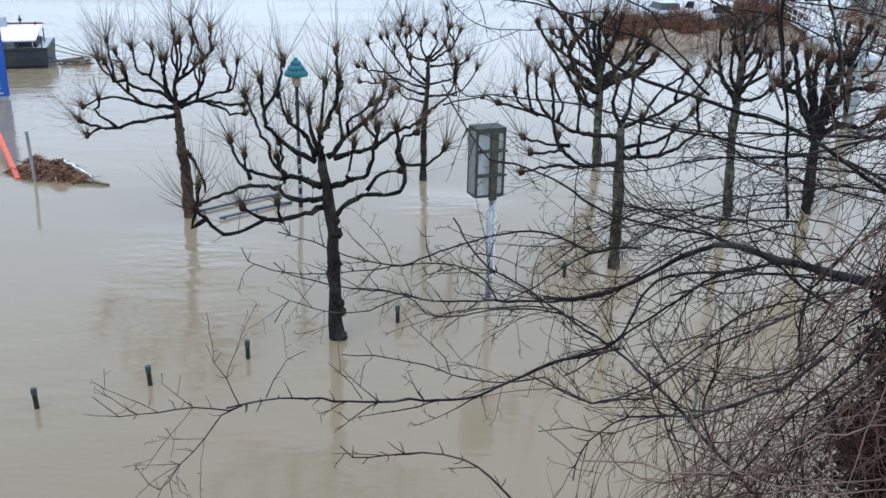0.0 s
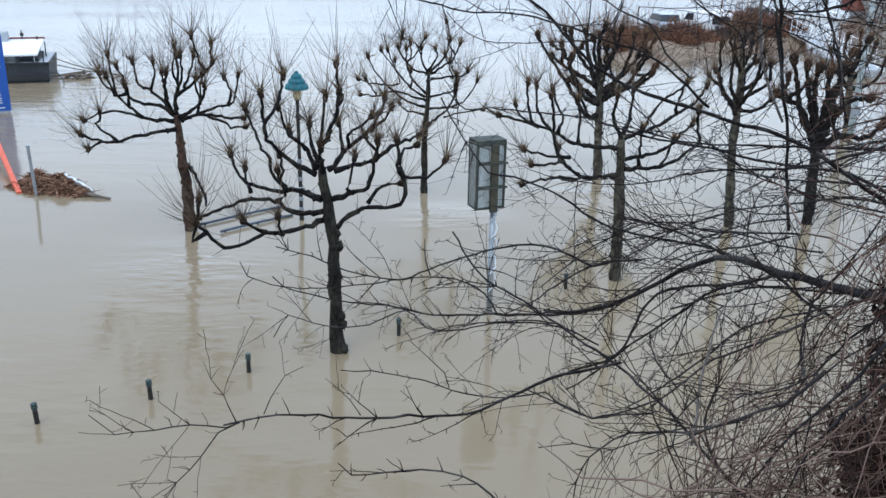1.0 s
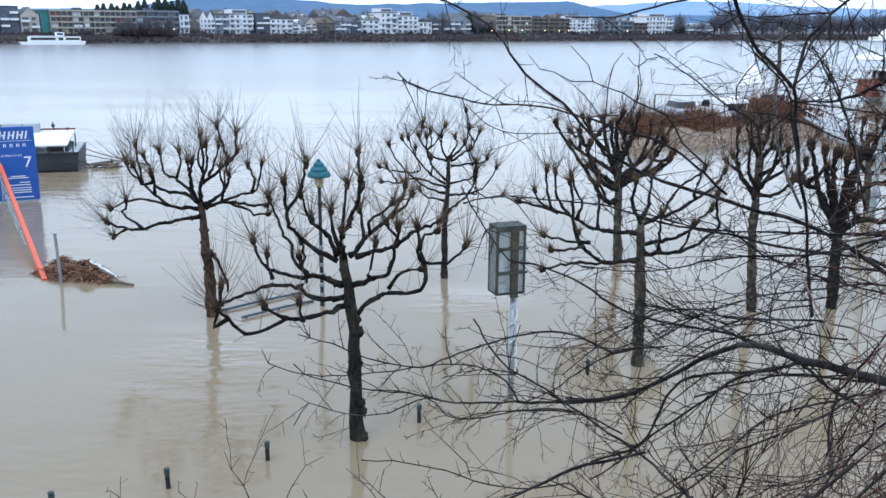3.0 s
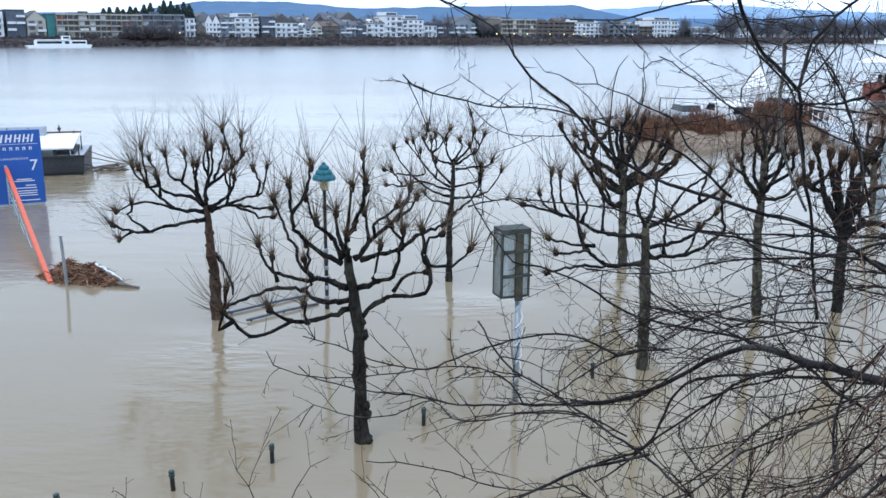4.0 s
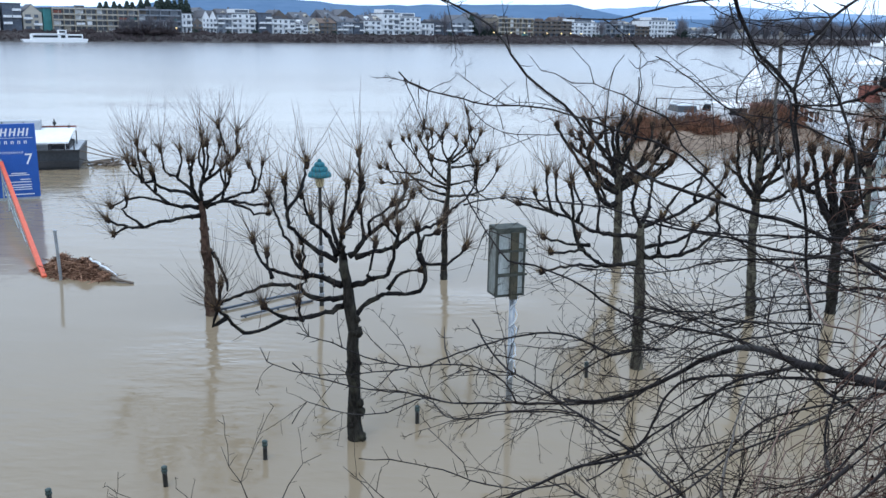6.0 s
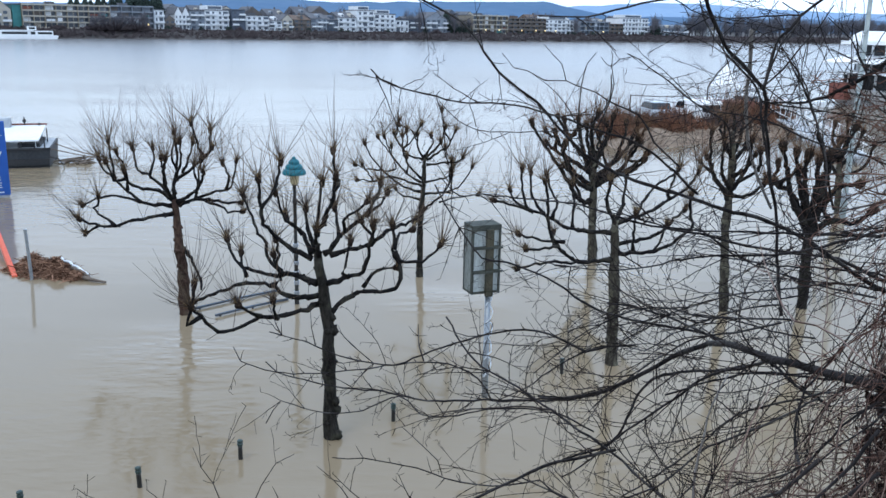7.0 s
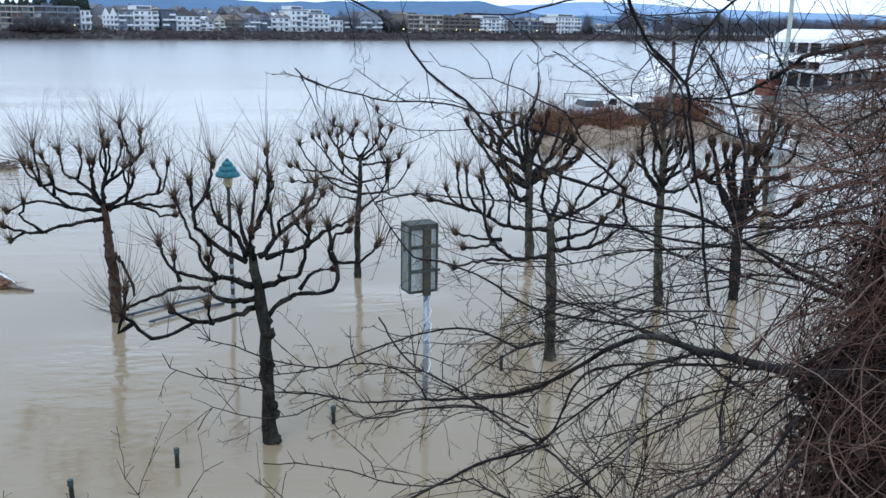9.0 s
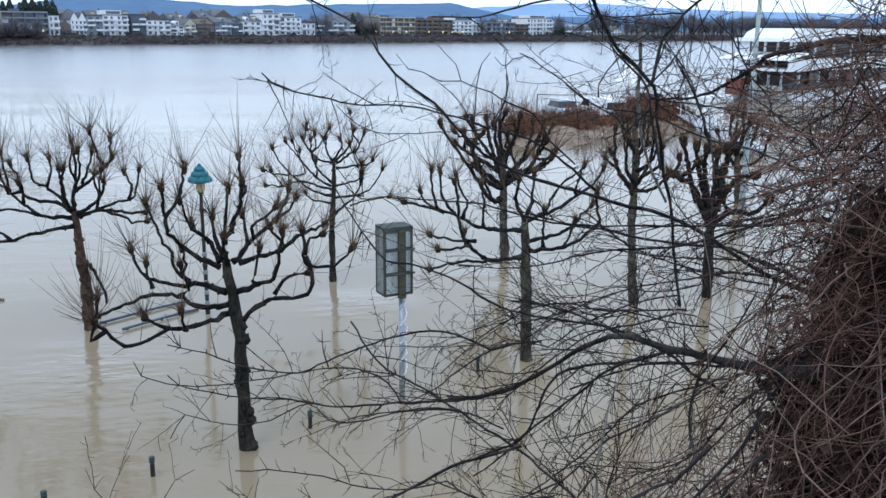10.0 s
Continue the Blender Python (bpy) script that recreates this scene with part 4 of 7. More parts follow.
# ---------------------------------------------------------------- pollarded trees in the flood
def shoots_at(b, c, direction, n, length, rng, base_r, thick=0.0054):
    for _ in range(n):
        d = np.array(direction) * 0.5 + rng.normal(0, 0.54, 3)
        d[2] = abs(d[2]) + 0.38 if rng.random() < 0.85 else d[2] * 0.5
        d /= np.linalg.norm(d)
        ln = length * (rng.uniform(0.4, 1.15) if rng.random() < 0.6 else rng.uniform(0.1, 0.4))
        p0 = np.array(c) + d * base_r * 0.5
        bend = rng.normal(0, 0.05, 3) * ln
        p1 = p0 + d * ln * 0.5 + bend
        p2 = p0 + d * ln + bend + (0, 0, ln * 0.14)
        b.tube([p0, p1, p2], [thick * rng.uniform(0.7, 1.2), thick * 0.7, thick * 0.35], 3, False)


TREE_COUNT = [0]


class Pollard:
    """A pollarded plane tree: trunk and limbs are given as short guide lines from the tree's foot."""

    def __init__(self, x, y, r, trunk):
        self.foot, self.r, self.trunk, self.limbs = (x, y), r, trunk, []

    def limb(self, kind, guide):
        """kind: m main limb, s side limb, b bare stub, k swelling on the trunk."""
        self.limbs.append((kind, guide))

    def grow(self, **look_of):
        pollard(*self.foot, self.r, self.trunk, self.limbs, **look_of)


def pollard(x, y, r, trunk, limbs, shoots=24, length=1.0, red=False, stout=1.0, bark=None, burls=()):
    """Kinked limbs with knobs, and a brush of shoots on each knob."""
    TREE_COUNT[0] += 1
    rng = np.random.default_rng(100 + TREE_COUNT[0])
    t = thing("plane_tree", pose(x, y, 0), "pollarded leafless plane tree standing in flood water", "tree", "pollarded trees in the flood")
    line = smoothed(trunk, 0.22, rng, r * 0.07)
    rad = np.interp(np.linspace(0, 1, len(line)), [0, 0.2, 0.3, 0.65, 1], [r * 1.15, r * 1.0, r * 0.86, r * 0.78, r * 0.5])
    rad = rad * (1 + 0.13 * rng.normal(0, 1, len(line)).clip(-1, 1))
    b = Build()
    b.tube(line, rad, 12)
    for _ in range(30):
        i = int(rng.integers(len(line) // 4, len(line) - 1))
        a = rng.uniform(0, 6.28)
        b.lump(line[i] + np.array((math.cos(a), math.sin(a), 0)) * rad[i] * 0.85, r * rng.uniform(0.18, 0.36), rng)
    for z, a, size in burls:
        i = int(np.argmin(abs(line[:, 2] - z)))
        b.lump(line[i] + np.array((math.cos(radians(a)), math.sin(radians(a)), 0)) * rad[i] * 0.9, size, rng, 10)
    part("trunk", b, bark or M_BARK, t, smooth=True)
    brush = Build()
    limbs = list(limbs)
    for kind, pts in list(limbs):
        if kind == "m" and len(pts) > 3:
            for _ in range(1 if rng.random() < 0.9 else 2):
                i = int(rng.integers(1, len(pts) - 1))
                p = np.array(pts[i], float)
                d = rng.normal(0, 0.6, 3) + (0, 0, 0.9)
                d[2] = abs(d[2]) + 0.2
                d /= np.linalg.norm(d)
                ln = rng.uniform(0.3, 0.75)
                side = rng.normal(0, 0.12, 3)
                limbs.append(("s", [p, p + d * ln * 0.45 + side, p + d * ln * 0.7 + side * 0.4 + (0, 0, 0.08), p + d * ln + (0, 0, 0.2)]))
    for kind, pts in limbs:
        line = smoothed(pts, 0.10, rng, 0.013)
        r0 = {"m": r * 0.30, "s": r * 0.22, "b": r * 0.30, "k": r * 0.7}[kind] * 0.9 * stout
        r1 = {"m": r * 0.18, "s": r * 0.15, "b": r * 0.18, "k": r * 0.7}[kind] * stout
        b = Build()
        rads = np.interp(np.linspace(0, 1, len(line)), [0, 0.10, 0.35, 1], [r0 * 1.6, r0 * 1.2, r0 * 0.98, r1]) * (1 + 0.13 * rng.normal(0, 1, len(line)).clip(-1, 1.4))
        b.tube(line, rads, 8)
        d = line[-1] - line[-3]
        d /= np.linalg.norm(d) + 1e-9
        for i in range(1, len(line) - 1):
            for _ in range(2):
                if rng.random() < 0.6:
                    a = rng.normal(0, 1, 3)
                    b.lump(line[i] + a / np.linalg.norm(a) * rads[i] * 0.95, rads[i] * rng.uniform(0.28, 0.62), rng, 5)
        knob = part("limb", b, M_LIMB, t, smooth=True)
        if kind != "b":
            kb = Build()
            kr = min(0.085 * stout, max(0.052, r1 * 2.2))
            kb.lump(line[-1], kr, rng, 8)
            kb.lump(line[-1] - d * kr * 0.9, kr * 0.85, rng, 7)
            part("knob", kb, M_KNOB, knob, smooth=True)
            tuft = Build()
            for _ in range(int(24 * rng.uniform(0.5, 1.4))):
                a = rng.normal(0, 0.62, 3) + d * 0.7 + (0, 0, 0.75)
                a /= np.linalg.norm(a)
                ln = kr + rng.uniform(0.02, 0.13) * length
                q = line[-1] - d * kr * rng.uniform(0, 1.0)
                tuft.tube([q + a * kr * 0.6, q + a * ln * 0.7 + rng.normal(0, 0.012, 3), q + a * ln + (0, 0, 0.03)], [0.006, 0.005, 0.002], 3, False)
            tagged(part("tuft", tuft, M_TUFT, knob, "tan bristly shoots", smooth=True), kind="stuff")
            shoots_at(brush, line[-1], d, int(shoots * rng.uniform(0.7, 1.4) * (0.75 if kind == "s" else 1.0)), length, rng, kr)
        for i in range(2, len(line), 2):
            if rng.random() < 0.5:
                shoots_at(brush, line[i], (0, 0, 0.5), 2, length * 0.6, rng, 0.03, 0.006)
    tagged(part("shoot_brush", brush, M_RED_SHOOT if red else M_SHOOT, t, "thin brown winter shoots", smooth=True), kind="stuff")


tree = Pollard(-1.83, 14.26, 0.140, [(0, 0, -0.9), (-0.02, 0.0, 0.69), (-0.04, 0.0, 1.39), (-0.03, 0.0, 1.96), (-0.1, 0.0, 2.45), (-0.16, 0.0, 3.06), (-0.2, 0.0, 3.33)])
tree.limb("m", [(-0.19, 0.0, 2.42), (-0.5, -0.13, 2.33), (-0.83, -0.26, 2.27), (-1.09, -0.39, 2.31), (-1.41, -0.51, 2.16), (-1.73, -0.64, 2.14), (-1.97, -0.77, 2.42), (-2.09, -0.9, 2.63)])
tree.limb("s", [(-1.07, -0.49, 2.35), (-1.22, -0.7, 2.5), (-1.34, -0.9, 2.68)])
tree.limb("m", [(-0.15, 0.0, 2.58), (-0.65, 0.1, 2.5), (-1.02, 0.2, 2.68), (-1.37, 0.3, 2.69), (-1.79, 0.4, 2.54), (-2.47, 0.5, 2.25)])
tree.limb("m", [(-0.22, 0.0, 2.79), (-0.66, 0.2, 2.87), (-1.06, 0.4, 2.8), (-1.58, 0.6, 2.89), (-1.8, 0.8, 3.02), (-1.94, 1.0, 3.29)])
tree.limb("s", [(-1.49, 0.44, 2.75), (-1.6, 0.62, 2.92), (-1.65, 0.8, 3.09)])
tree.limb("m", [(-0.3, 0.0, 3.21), (-0.71, -0.15, 3.49), (-0.96, -0.3, 3.77), (-1.03, -0.45, 4.14), (-1.02, -0.6, 4.64)])
tree.limb("s", [(-0.86, 0.33, 2.89), (-1.08, 0.4, 3.05), (-1.15, 0.47, 3.34), (-1.36, 0.53, 3.69), (-1.54, 0.6, 4.16)])
tree.limb("m", [(-0.3, 0.0, 3.3), (-0.48, 0.23, 3.57), (-0.69, 0.47, 3.66), (-0.84, 0.7, 3.79)])
tree.limb("m", [(-0.2, 0.0, 3.3), (-0.37, 0.1, 3.69), (-0.41, 0.2, 4.02)])
tree.limb("m", [(-0.18, 0.0, 3.24), (-0.16, -0.4, 3.64), (-0.1, -0.8, 3.9)])
tree.limb("m", [(-0.09, 0.0, 3.3), (0.23, 0.23, 3.62), (0.56, 0.45, 3.87), (0.72, 0.68, 4.14), (0.78, 0.9, 4.34)])
tree.limb("s", [(0.56, 0.5, 3.83), (0.78, 0.7, 4.01), (0.9, 0.9, 4.19)])
tree.limb("m", [(-0.21, 0.0, 3.6), (0.04, -0.1, 4.12), (0.11, -0.2, 4.4), (0.15, -0.3, 4.65)])
tree.limb("s", [(-0.23, 0.17, 3.62), (-0.21, 0.23, 4.08), (-0.15, 0.3, 4.45)])
tree.limb("m", [(-0.04, 0.0, 2.79), (0.33, -0.22, 2.96), (0.58, -0.45, 3.14), (0.71, -0.67, 3.55), (0.8, -0.9, 4.0)])
tree.limb("m", [(0.0, 0.0, 2.24), (0.25, 0.03, 2.51), (0.6, 0.07, 2.64), (1.07, 0.1, 2.67), (1.15, 0.13, 3.0), (1.06, 0.17, 3.35), (1.03, 0.2, 3.76)])
tree.limb("s", [(0.53, 0.22, 2.66), (0.75, 0.31, 2.94), (1.11, 0.4, 2.98)])
tree.limb("m", [(0.02, 0.0, 3.28), (0.57, 0.4, 3.34), (0.9, 0.8, 3.5), (1.37, 1.2, 3.64)])
tree.limb("s", [(1.07, 0.11, 3.33), (1.18, 0.13, 3.17), (1.53, 0.16, 3.15), (1.76, 0.18, 3.33), (1.84, 0.2, 3.45)])
tree.limb("s", [(0.09, 0.55, 3.48), (0.04, 0.78, 3.67), (-0.04, 1.0, 3.87)])
tree.grow(shoots=30, length=0.9, stout=0.95, burls=((0.50, 0, 0.085), (0.62, -20, 0.07), (0.72, 10, 0.06), (0.06, -30, 0.08), (2.02, -5, 0.085), (2.12, -20, 0.07)))

tree = Pollard(-6.25, 20.80, 0.165, [(0, 0, -0.9), (-0.01, 0.0, 1.23), (-0.07, 0.0, 1.86), (-0.08, 0.0, 2.5), (-0.11, 0.0, 2.87)])
tree.limb("m", [(-0.1, 0.0, 2.52), (-0.57, -0.14, 2.45), (-1.02, -0.28, 2.4), (-1.4, -0.42, 2.28), (-1.71, -0.56, 2.33), (-2.13, -0.7, 2.5)])
tree.limb("s", [(-1.78, -0.38, 2.29), (-1.91, -0.54, 2.23), (-2.0, -0.7, 2.14)])
tree.limb("m", [(-0.17, 0.0, 2.71), (-0.81, 0.08, 2.74), (-1.25, 0.16, 3.0), (-1.57, 0.24, 3.29), (-1.87, 0.32, 3.52), (-1.99, 0.4, 3.76)])
tree.limb("s", [(-1.02, 0.33, 2.72), (-1.54, 0.42, 2.82), (-2.02, 0.51, 2.79), (-2.55, 0.6, 2.54)])
tree.limb("m", [(-0.15, 0.0, 2.84), (-0.42, -0.12, 3.1), (-0.86, -0.25, 3.18), (-1.1, -0.38, 3.4), (-1.08, -0.5, 3.61)])
tree.limb("m", [(-0.16, 0.0, 2.87), (-0.4, 0.23, 3.07), (-0.83, 0.45, 3.37), (-1.15, 0.68, 3.45), (-1.34, 0.9, 3.95)])
tree.limb("s", [(-1.14, -0.16, 3.09), (-1.14, -0.23, 3.56), (-1.3, -0.3, 4.02)])
tree.limb("m", [(-0.13, 0.0, 2.87), (-0.18, -0.45, 3.32), (0.02, -0.9, 3.98)])
tree.limb("s", [(-0.76, 0.33, 3.39), (-0.69, 0.46, 3.71), (-0.75, 0.6, 4.0)])
tree.limb("m", [(-0.11, 0.0, 2.87), (-0.14, 0.1, 3.28), (-0.06, 0.2, 3.52), (-0.09, 0.3, 4.21)])
tree.limb("s", [(0.01, -0.16, 3.45), (0.16, -0.23, 3.77), (0.18, -0.3, 4.29)])
tree.limb("m", [(-0.09, 0.0, 2.99), (-0.14, 0.2, 3.27), (0.12, 0.4, 3.46), (0.52, 0.6, 3.81), (0.63, 0.8, 4.0)])
tree.limb("s", [(-0.01, 0.44, 3.42), (0.11, 0.62, 3.77), (0.17, 0.8, 4.12)])
tree.limb("m", [(-0.04, 0.0, 2.81), (0.48, -0.27, 3.12), (0.75, -0.53, 3.53), (0.82, -0.8, 3.69)])
tree.limb("m", [(-0.01, 0.0, 2.72), (0.37, 0.1, 2.86), (0.89, 0.2, 2.79), (1.43, 0.3, 2.75)])
tree.limb("s", [(0.27, 0.44, 2.79), (0.75, 0.56, 2.97), (1.1, 0.68, 3.08), (1.22, 0.8, 3.7)])
tree.limb("s", [(0.59, 0.16, 2.82), (1.01, 0.21, 2.63), (1.12, 0.25, 2.53), (1.45, 0.3, 2.53)])
tree.limb("s", [(1.19, -0.22, 3.18), (1.29, -0.31, 3.5), (1.17, -0.4, 3.82)])
tree.limb("b", [(0.12, 0.0, 1.61), (0.34, -0.17, 1.28), (0.53, -0.33, 0.95), (0.57, -0.5, 0.78)])
tree.grow(shoots=38, length=1.05, stout=0.86, bark=M_BARK_BROWN, burls=((1.55, 10, 0.08), (1.35, 160, 0.07), (0.9, -60, 0.06)))

tree = Pollard(-0.60, 24.56, 0.1, [(0, 0, -0.9), (0.0, 0.0, 1.48), (0.07, 0.0, 2.41), (0.1, 0.0, 3.42)])
tree.limb("m", [(0.01, 0.0, 2.73), (-0.4, 0.17, 2.96), (-0.78, 0.33, 3.35), (-1.06, 0.5, 3.94)])
tree.limb("m", [(0.03, 0.0, 2.83), (-0.33, -0.23, 3.23), (-0.48, -0.47, 3.73), (-0.48, -0.7, 4.12)])
tree.limb("m", [(0.05, 0.0, 3.36), (-0.35, 0.1, 3.5), (-0.67, 0.2, 3.85), (-0.76, 0.3, 4.04)])
tree.limb("m", [(0.07, 0.0, 3.42), (-0.09, -0.1, 3.74), (-0.1, -0.2, 4.09)])
tree.limb("s", [(-0.11, 0.33, 3.84), (-0.21, 0.42, 4.02), (-0.38, 0.51, 4.19), (-0.67, 0.6, 4.25)])
tree.limb("m", [(0.1, 0.0, 3.47), (0.32, 0.4, 3.79), (0.26, 0.8, 3.95)])
tree.limb("m", [(0.13, 0.0, 3.42), (0.54, -0.25, 3.88), (0.66, -0.5, 4.34)])
tree.limb("m", [(0.15, 0.0, 3.37), (0.7, 0.07, 3.71), (0.82, 0.13, 3.89), (0.95, 0.2, 4.17)])
tree.limb("m", [(0.16, 0.0, 3.23), (0.7, -0.27, 3.34), (1.01, -0.53, 3.41), (1.15, -0.8, 3.58)])
tree.limb("m", [(0.11, 0.0, 2.73), (0.61, 0.3, 2.8), (0.88, 0.6, 2.91), (0.9, 0.9, 3.03)])
tree.limb("m", [(0.09, 0.0, 2.41), (0.72, 0.13, 2.45), (1.15, 0.27, 2.65), (1.45, 0.4, 3.15)])
tree.limb("s", [(0.52, -0.22, 2.22), (1.04, -0.31, 2.38), (1.61, -0.4, 2.49)])
tree.limb("m", [(0.05, 0.0, 1.92), (0.52, -0.1, 2.33), (0.82, -0.2, 2.78), (0.86, -0.3, 3.16)])
tree.limb("m", [(0.04, 0.0, 2.62), (-0.45, 0.15, 2.74), (-0.83, 0.3, 2.82), (-1.37, 0.45, 2.67), (-1.85, 0.6, 2.66)])
tree.limb("m", [(0.04, 0.0, 2.46), (-0.48, -0.15, 2.64), (-1.0, -0.3, 3.07), (-1.41, -0.45, 3.61), (-1.5, -0.6, 3.88)])
tree.limb("s", [(-1.05, -0.33, 3.13), (-1.41, -0.46, 3.14), (-1.78, -0.6, 3.29)])
tree.limb("m", [(0.02, 0.0, 2.24), (-0.51, 0.45, 2.26), (-0.75, 0.9, 2.39)])
tree.limb("k", [(0.02, 0.0, 1.65), (-0.0, 0.08, 1.74), (0.01, 0.15, 1.79)])
tree.grow(shoots=24)

tree = Pollard(3.75, 17.98, 0.14, [(0, 0, -0.9), (-0.08, 0.0, 1.18), (-0.12, 0.0, 2.27), (-0.15, 0.0, 2.94), (-0.15, 0.0, 3.17)])
tree.limb("m", [(-0.16, 0.0, 2.33), (-0.85, -0.13, 2.29), (-1.2, -0.27, 2.51), (-1.49, -0.4, 2.87), (-1.62, -0.53, 3.28), (-1.66, -0.67, 3.75), (-1.74, -0.8, 4.08)])
tree.limb("s", [(-0.78, -0.44, 2.37), (-1.62, -0.62, 2.4), (-2.23, -0.8, 2.3)])
tree.limb("s", [(-1.23, -0.33, 2.76), (-1.62, -0.47, 2.81), (-2.21, -0.6, 2.97)])
tree.limb("s", [(-1.37, -0.5, 2.7), (-1.77, -0.7, 2.67), (-2.07, -0.9, 2.73)])
tree.limb("m", [(-0.16, 0.0, 2.9), (-0.98, 0.12, 2.92), (-1.43, 0.25, 3.12), (-2.01, 0.38, 3.31), (-2.67, 0.5, 3.44)])
tree.limb("s", [(-1.82, 0.27, 3.24), (-2.22, 0.39, 3.47), (-2.32, 0.5, 3.68)])
tree.limb("s", [(-1.58, 0.44, 3.17), (-1.84, 0.62, 3.5), (-1.86, 0.8, 4.01)])
tree.limb("s", [(-1.97, 0.16, 3.35), (-2.05, 0.23, 3.64), (-2.09, 0.3, 4.15)])
tree.limb("s", [(-0.98, 0.33, 2.91), (-0.96, 0.46, 3.35), (-1.0, 0.6, 3.79)])
tree.limb("m", [(-0.15, 0.0, 3.07), (-0.37, -0.2, 3.56), (-0.38, -0.4, 4.04)])
tree.limb("m", [(-0.14, 0.0, 3.13), (0.04, 0.3, 3.54), (0.13, 0.6, 4.01)])
tree.limb("m", [(-0.12, 0.0, 2.44), (0.66, -0.18, 2.57), (1.03, -0.36, 2.85), (1.27, -0.54, 3.16), (1.17, -0.72, 3.45), (1.11, -0.9, 3.86)])
tree.limb("m", [(-0.12, 0.0, 2.64), (0.72, 0.2, 2.81), (1.38, 0.4, 3.35)])
tree.limb("m", [(-0.14, 0.0, 3.1), (0.56, 0.22, 3.3), (1.05, 0.45, 3.53), (1.48, 0.67, 3.76), (1.74, 0.9, 4.07)])
tree.limb("s", [(0.19, -0.28, 2.61), (0.15, -0.39, 3.22), (0.14, -0.5, 3.44)])
tree.limb("s", [(0.37, 0.49, 3.14), (0.69, 0.63, 3.69), (1.15, 0.76, 4.01), (1.31, 0.9, 4.12)])
tree.grow(shoots=26, bark=M_BARK_PALE)

tree = Pollard(4.75, 26.84, 0.16, [(0, 0, -0.9), (-0.12, 0.0, 1.89), (-0.14, 0.0, 2.66), (-0.18, 0.0, 3.33)])
tree.limb("m", [(-0.11, 0.0, 1.89), (-0.53, -0.1, 1.9), (-1.26, -0.2, 2.96), (-1.88, -0.3, 3.81), (-2.14, -0.4, 4.28)])
tree.limb("m", [(-0.13, 0.0, 2.28), (-0.73, 0.2, 2.72), (-1.12, 0.4, 3.45), (-1.31, 0.6, 3.9)])
tree.limb("m", [(-0.13, 0.0, 2.57), (0.56, 0.1, 3.14), (0.92, 0.2, 3.61), (1.1, 0.3, 3.98)])
tree.limb("m", [(-0.16, 0.0, 3.05), (-0.32, -0.3, 4.02), (-0.22, -0.6, 4.61)])
tree.limb("m", [(-0.12, 0.0, 2.38), (0.85, -0.4, 2.94), (1.27, -0.8, 3.47)])
tree.limb("m", [(-0.16, 0.0, 2.66), (-0.46, 0.35, 3.37), (-0.6, 0.7, 4.29)])
tree.limb("m", [(-0.17, 0.0, 3.14), (0.22, 0.05, 3.8), (0.37, 0.1, 4.46)])
tree.limb("m", [(-0.13, 0.0, 2.47), (0.34, 0.33, 2.81), (0.82, 0.67, 3.64), (0.94, 1.0, 4.19)])
tree.limb("m", [(-0.12, 0.0, 2.18), (-0.69, -0.3, 2.51), (-1.14, -0.6, 3.21), (-1.16, -0.9, 3.76)])
tree.limb("m", [(-0.13, 0.0, 2.38), (-0.35, 0.3, 3.0), (-0.87, 0.6, 3.72), (-1.01, 0.9, 4.26)])
tree.limb("m", [(-0.15, 0.0, 2.86), (-0.41, -0.15, 3.63), (-0.51, -0.3, 4.2)])
tree.limb("m", [(-0.11, 0.0, 2.28), (0.32, -0.33, 2.64), (0.97, -0.67, 2.98), (1.15, -1.0, 3.32)])
tree.limb("m", [(-0.15, 0.0, 2.86), (0.07, 0.13, 3.41), (0.26, 0.27, 3.87), (0.21, 0.4, 4.24)])
tree.limb("m", [(-0.14, 0.0, 2.57), (0.52, -0.23, 2.81), (0.85, -0.47, 3.32), (1.05, -0.7, 3.78)])
tree.limb("m", [(-0.15, 0.0, 2.66), (-0.52, 0.4, 2.88), (-1.26, 0.8, 3.3), (-1.51, 1.2, 3.48)])
tree.limb("s", [(-0.13, 0.27, 3.25), (-0.24, 0.39, 3.76), (-0.2, 0.5, 4.22)])
tree.grow(red=True, shoots=36, length=1.1, stout=1.4, bark=M_BARK_PALE)

tree = Pollard(7.38, 21.88, 0.13, [(0, 0, -0.9), (-0.17, 0.0, 1.34), (-0.23, 0.0, 2.36), (-0.21, 0.0, 3.22), (-0.24, 0.0, 4.2), (-0.31, 0.0, 4.61)])
tree.limb("m", [(-0.25, 0.0, 2.93), (-0.71, -0.17, 3.59), (-0.88, -0.33, 4.16), (-0.94, -0.5, 4.65)])
tree.limb("m", [(-0.19, 0.0, 3.36), (-0.03, 0.25, 3.96), (0.28, 0.5, 4.14)])
tree.limb("m", [(-0.22, 0.0, 3.14), (-0.55, -0.3, 3.68), (-0.64, -0.6, 4.4)])
tree.limb("m", [(-0.24, 0.0, 4.06), (0.0, 0.2, 4.52), (0.05, 0.4, 4.99)])
tree.limb("m", [(-0.25, 0.0, 3.99), (-0.42, 0.4, 4.49), (-0.4, 0.8, 4.87)])
tree.limb("m", [(-0.24, 0.0, 3.0), (0.18, -0.15, 3.04), (0.5, -0.3, 3.36)])
tree.limb("m", [(-0.25, 0.0, 4.2), (-0.22, 0.1, 4.67), (-0.26, 0.2, 5.07)])
tree.limb("m", [(-0.22, 0.0, 3.5), (0.0, -0.45, 3.78), (-0.09, -0.9, 4.52)])
tree.limb("m", [(-0.22, 0.0, 3.07), (-0.41, 0.5, 3.27), (-0.57, 1.0, 3.84)])
tree.limb("m", [(-0.24, 0.0, 3.92), (-0.49, -0.1, 4.41), (-0.54, -0.2, 4.9)])
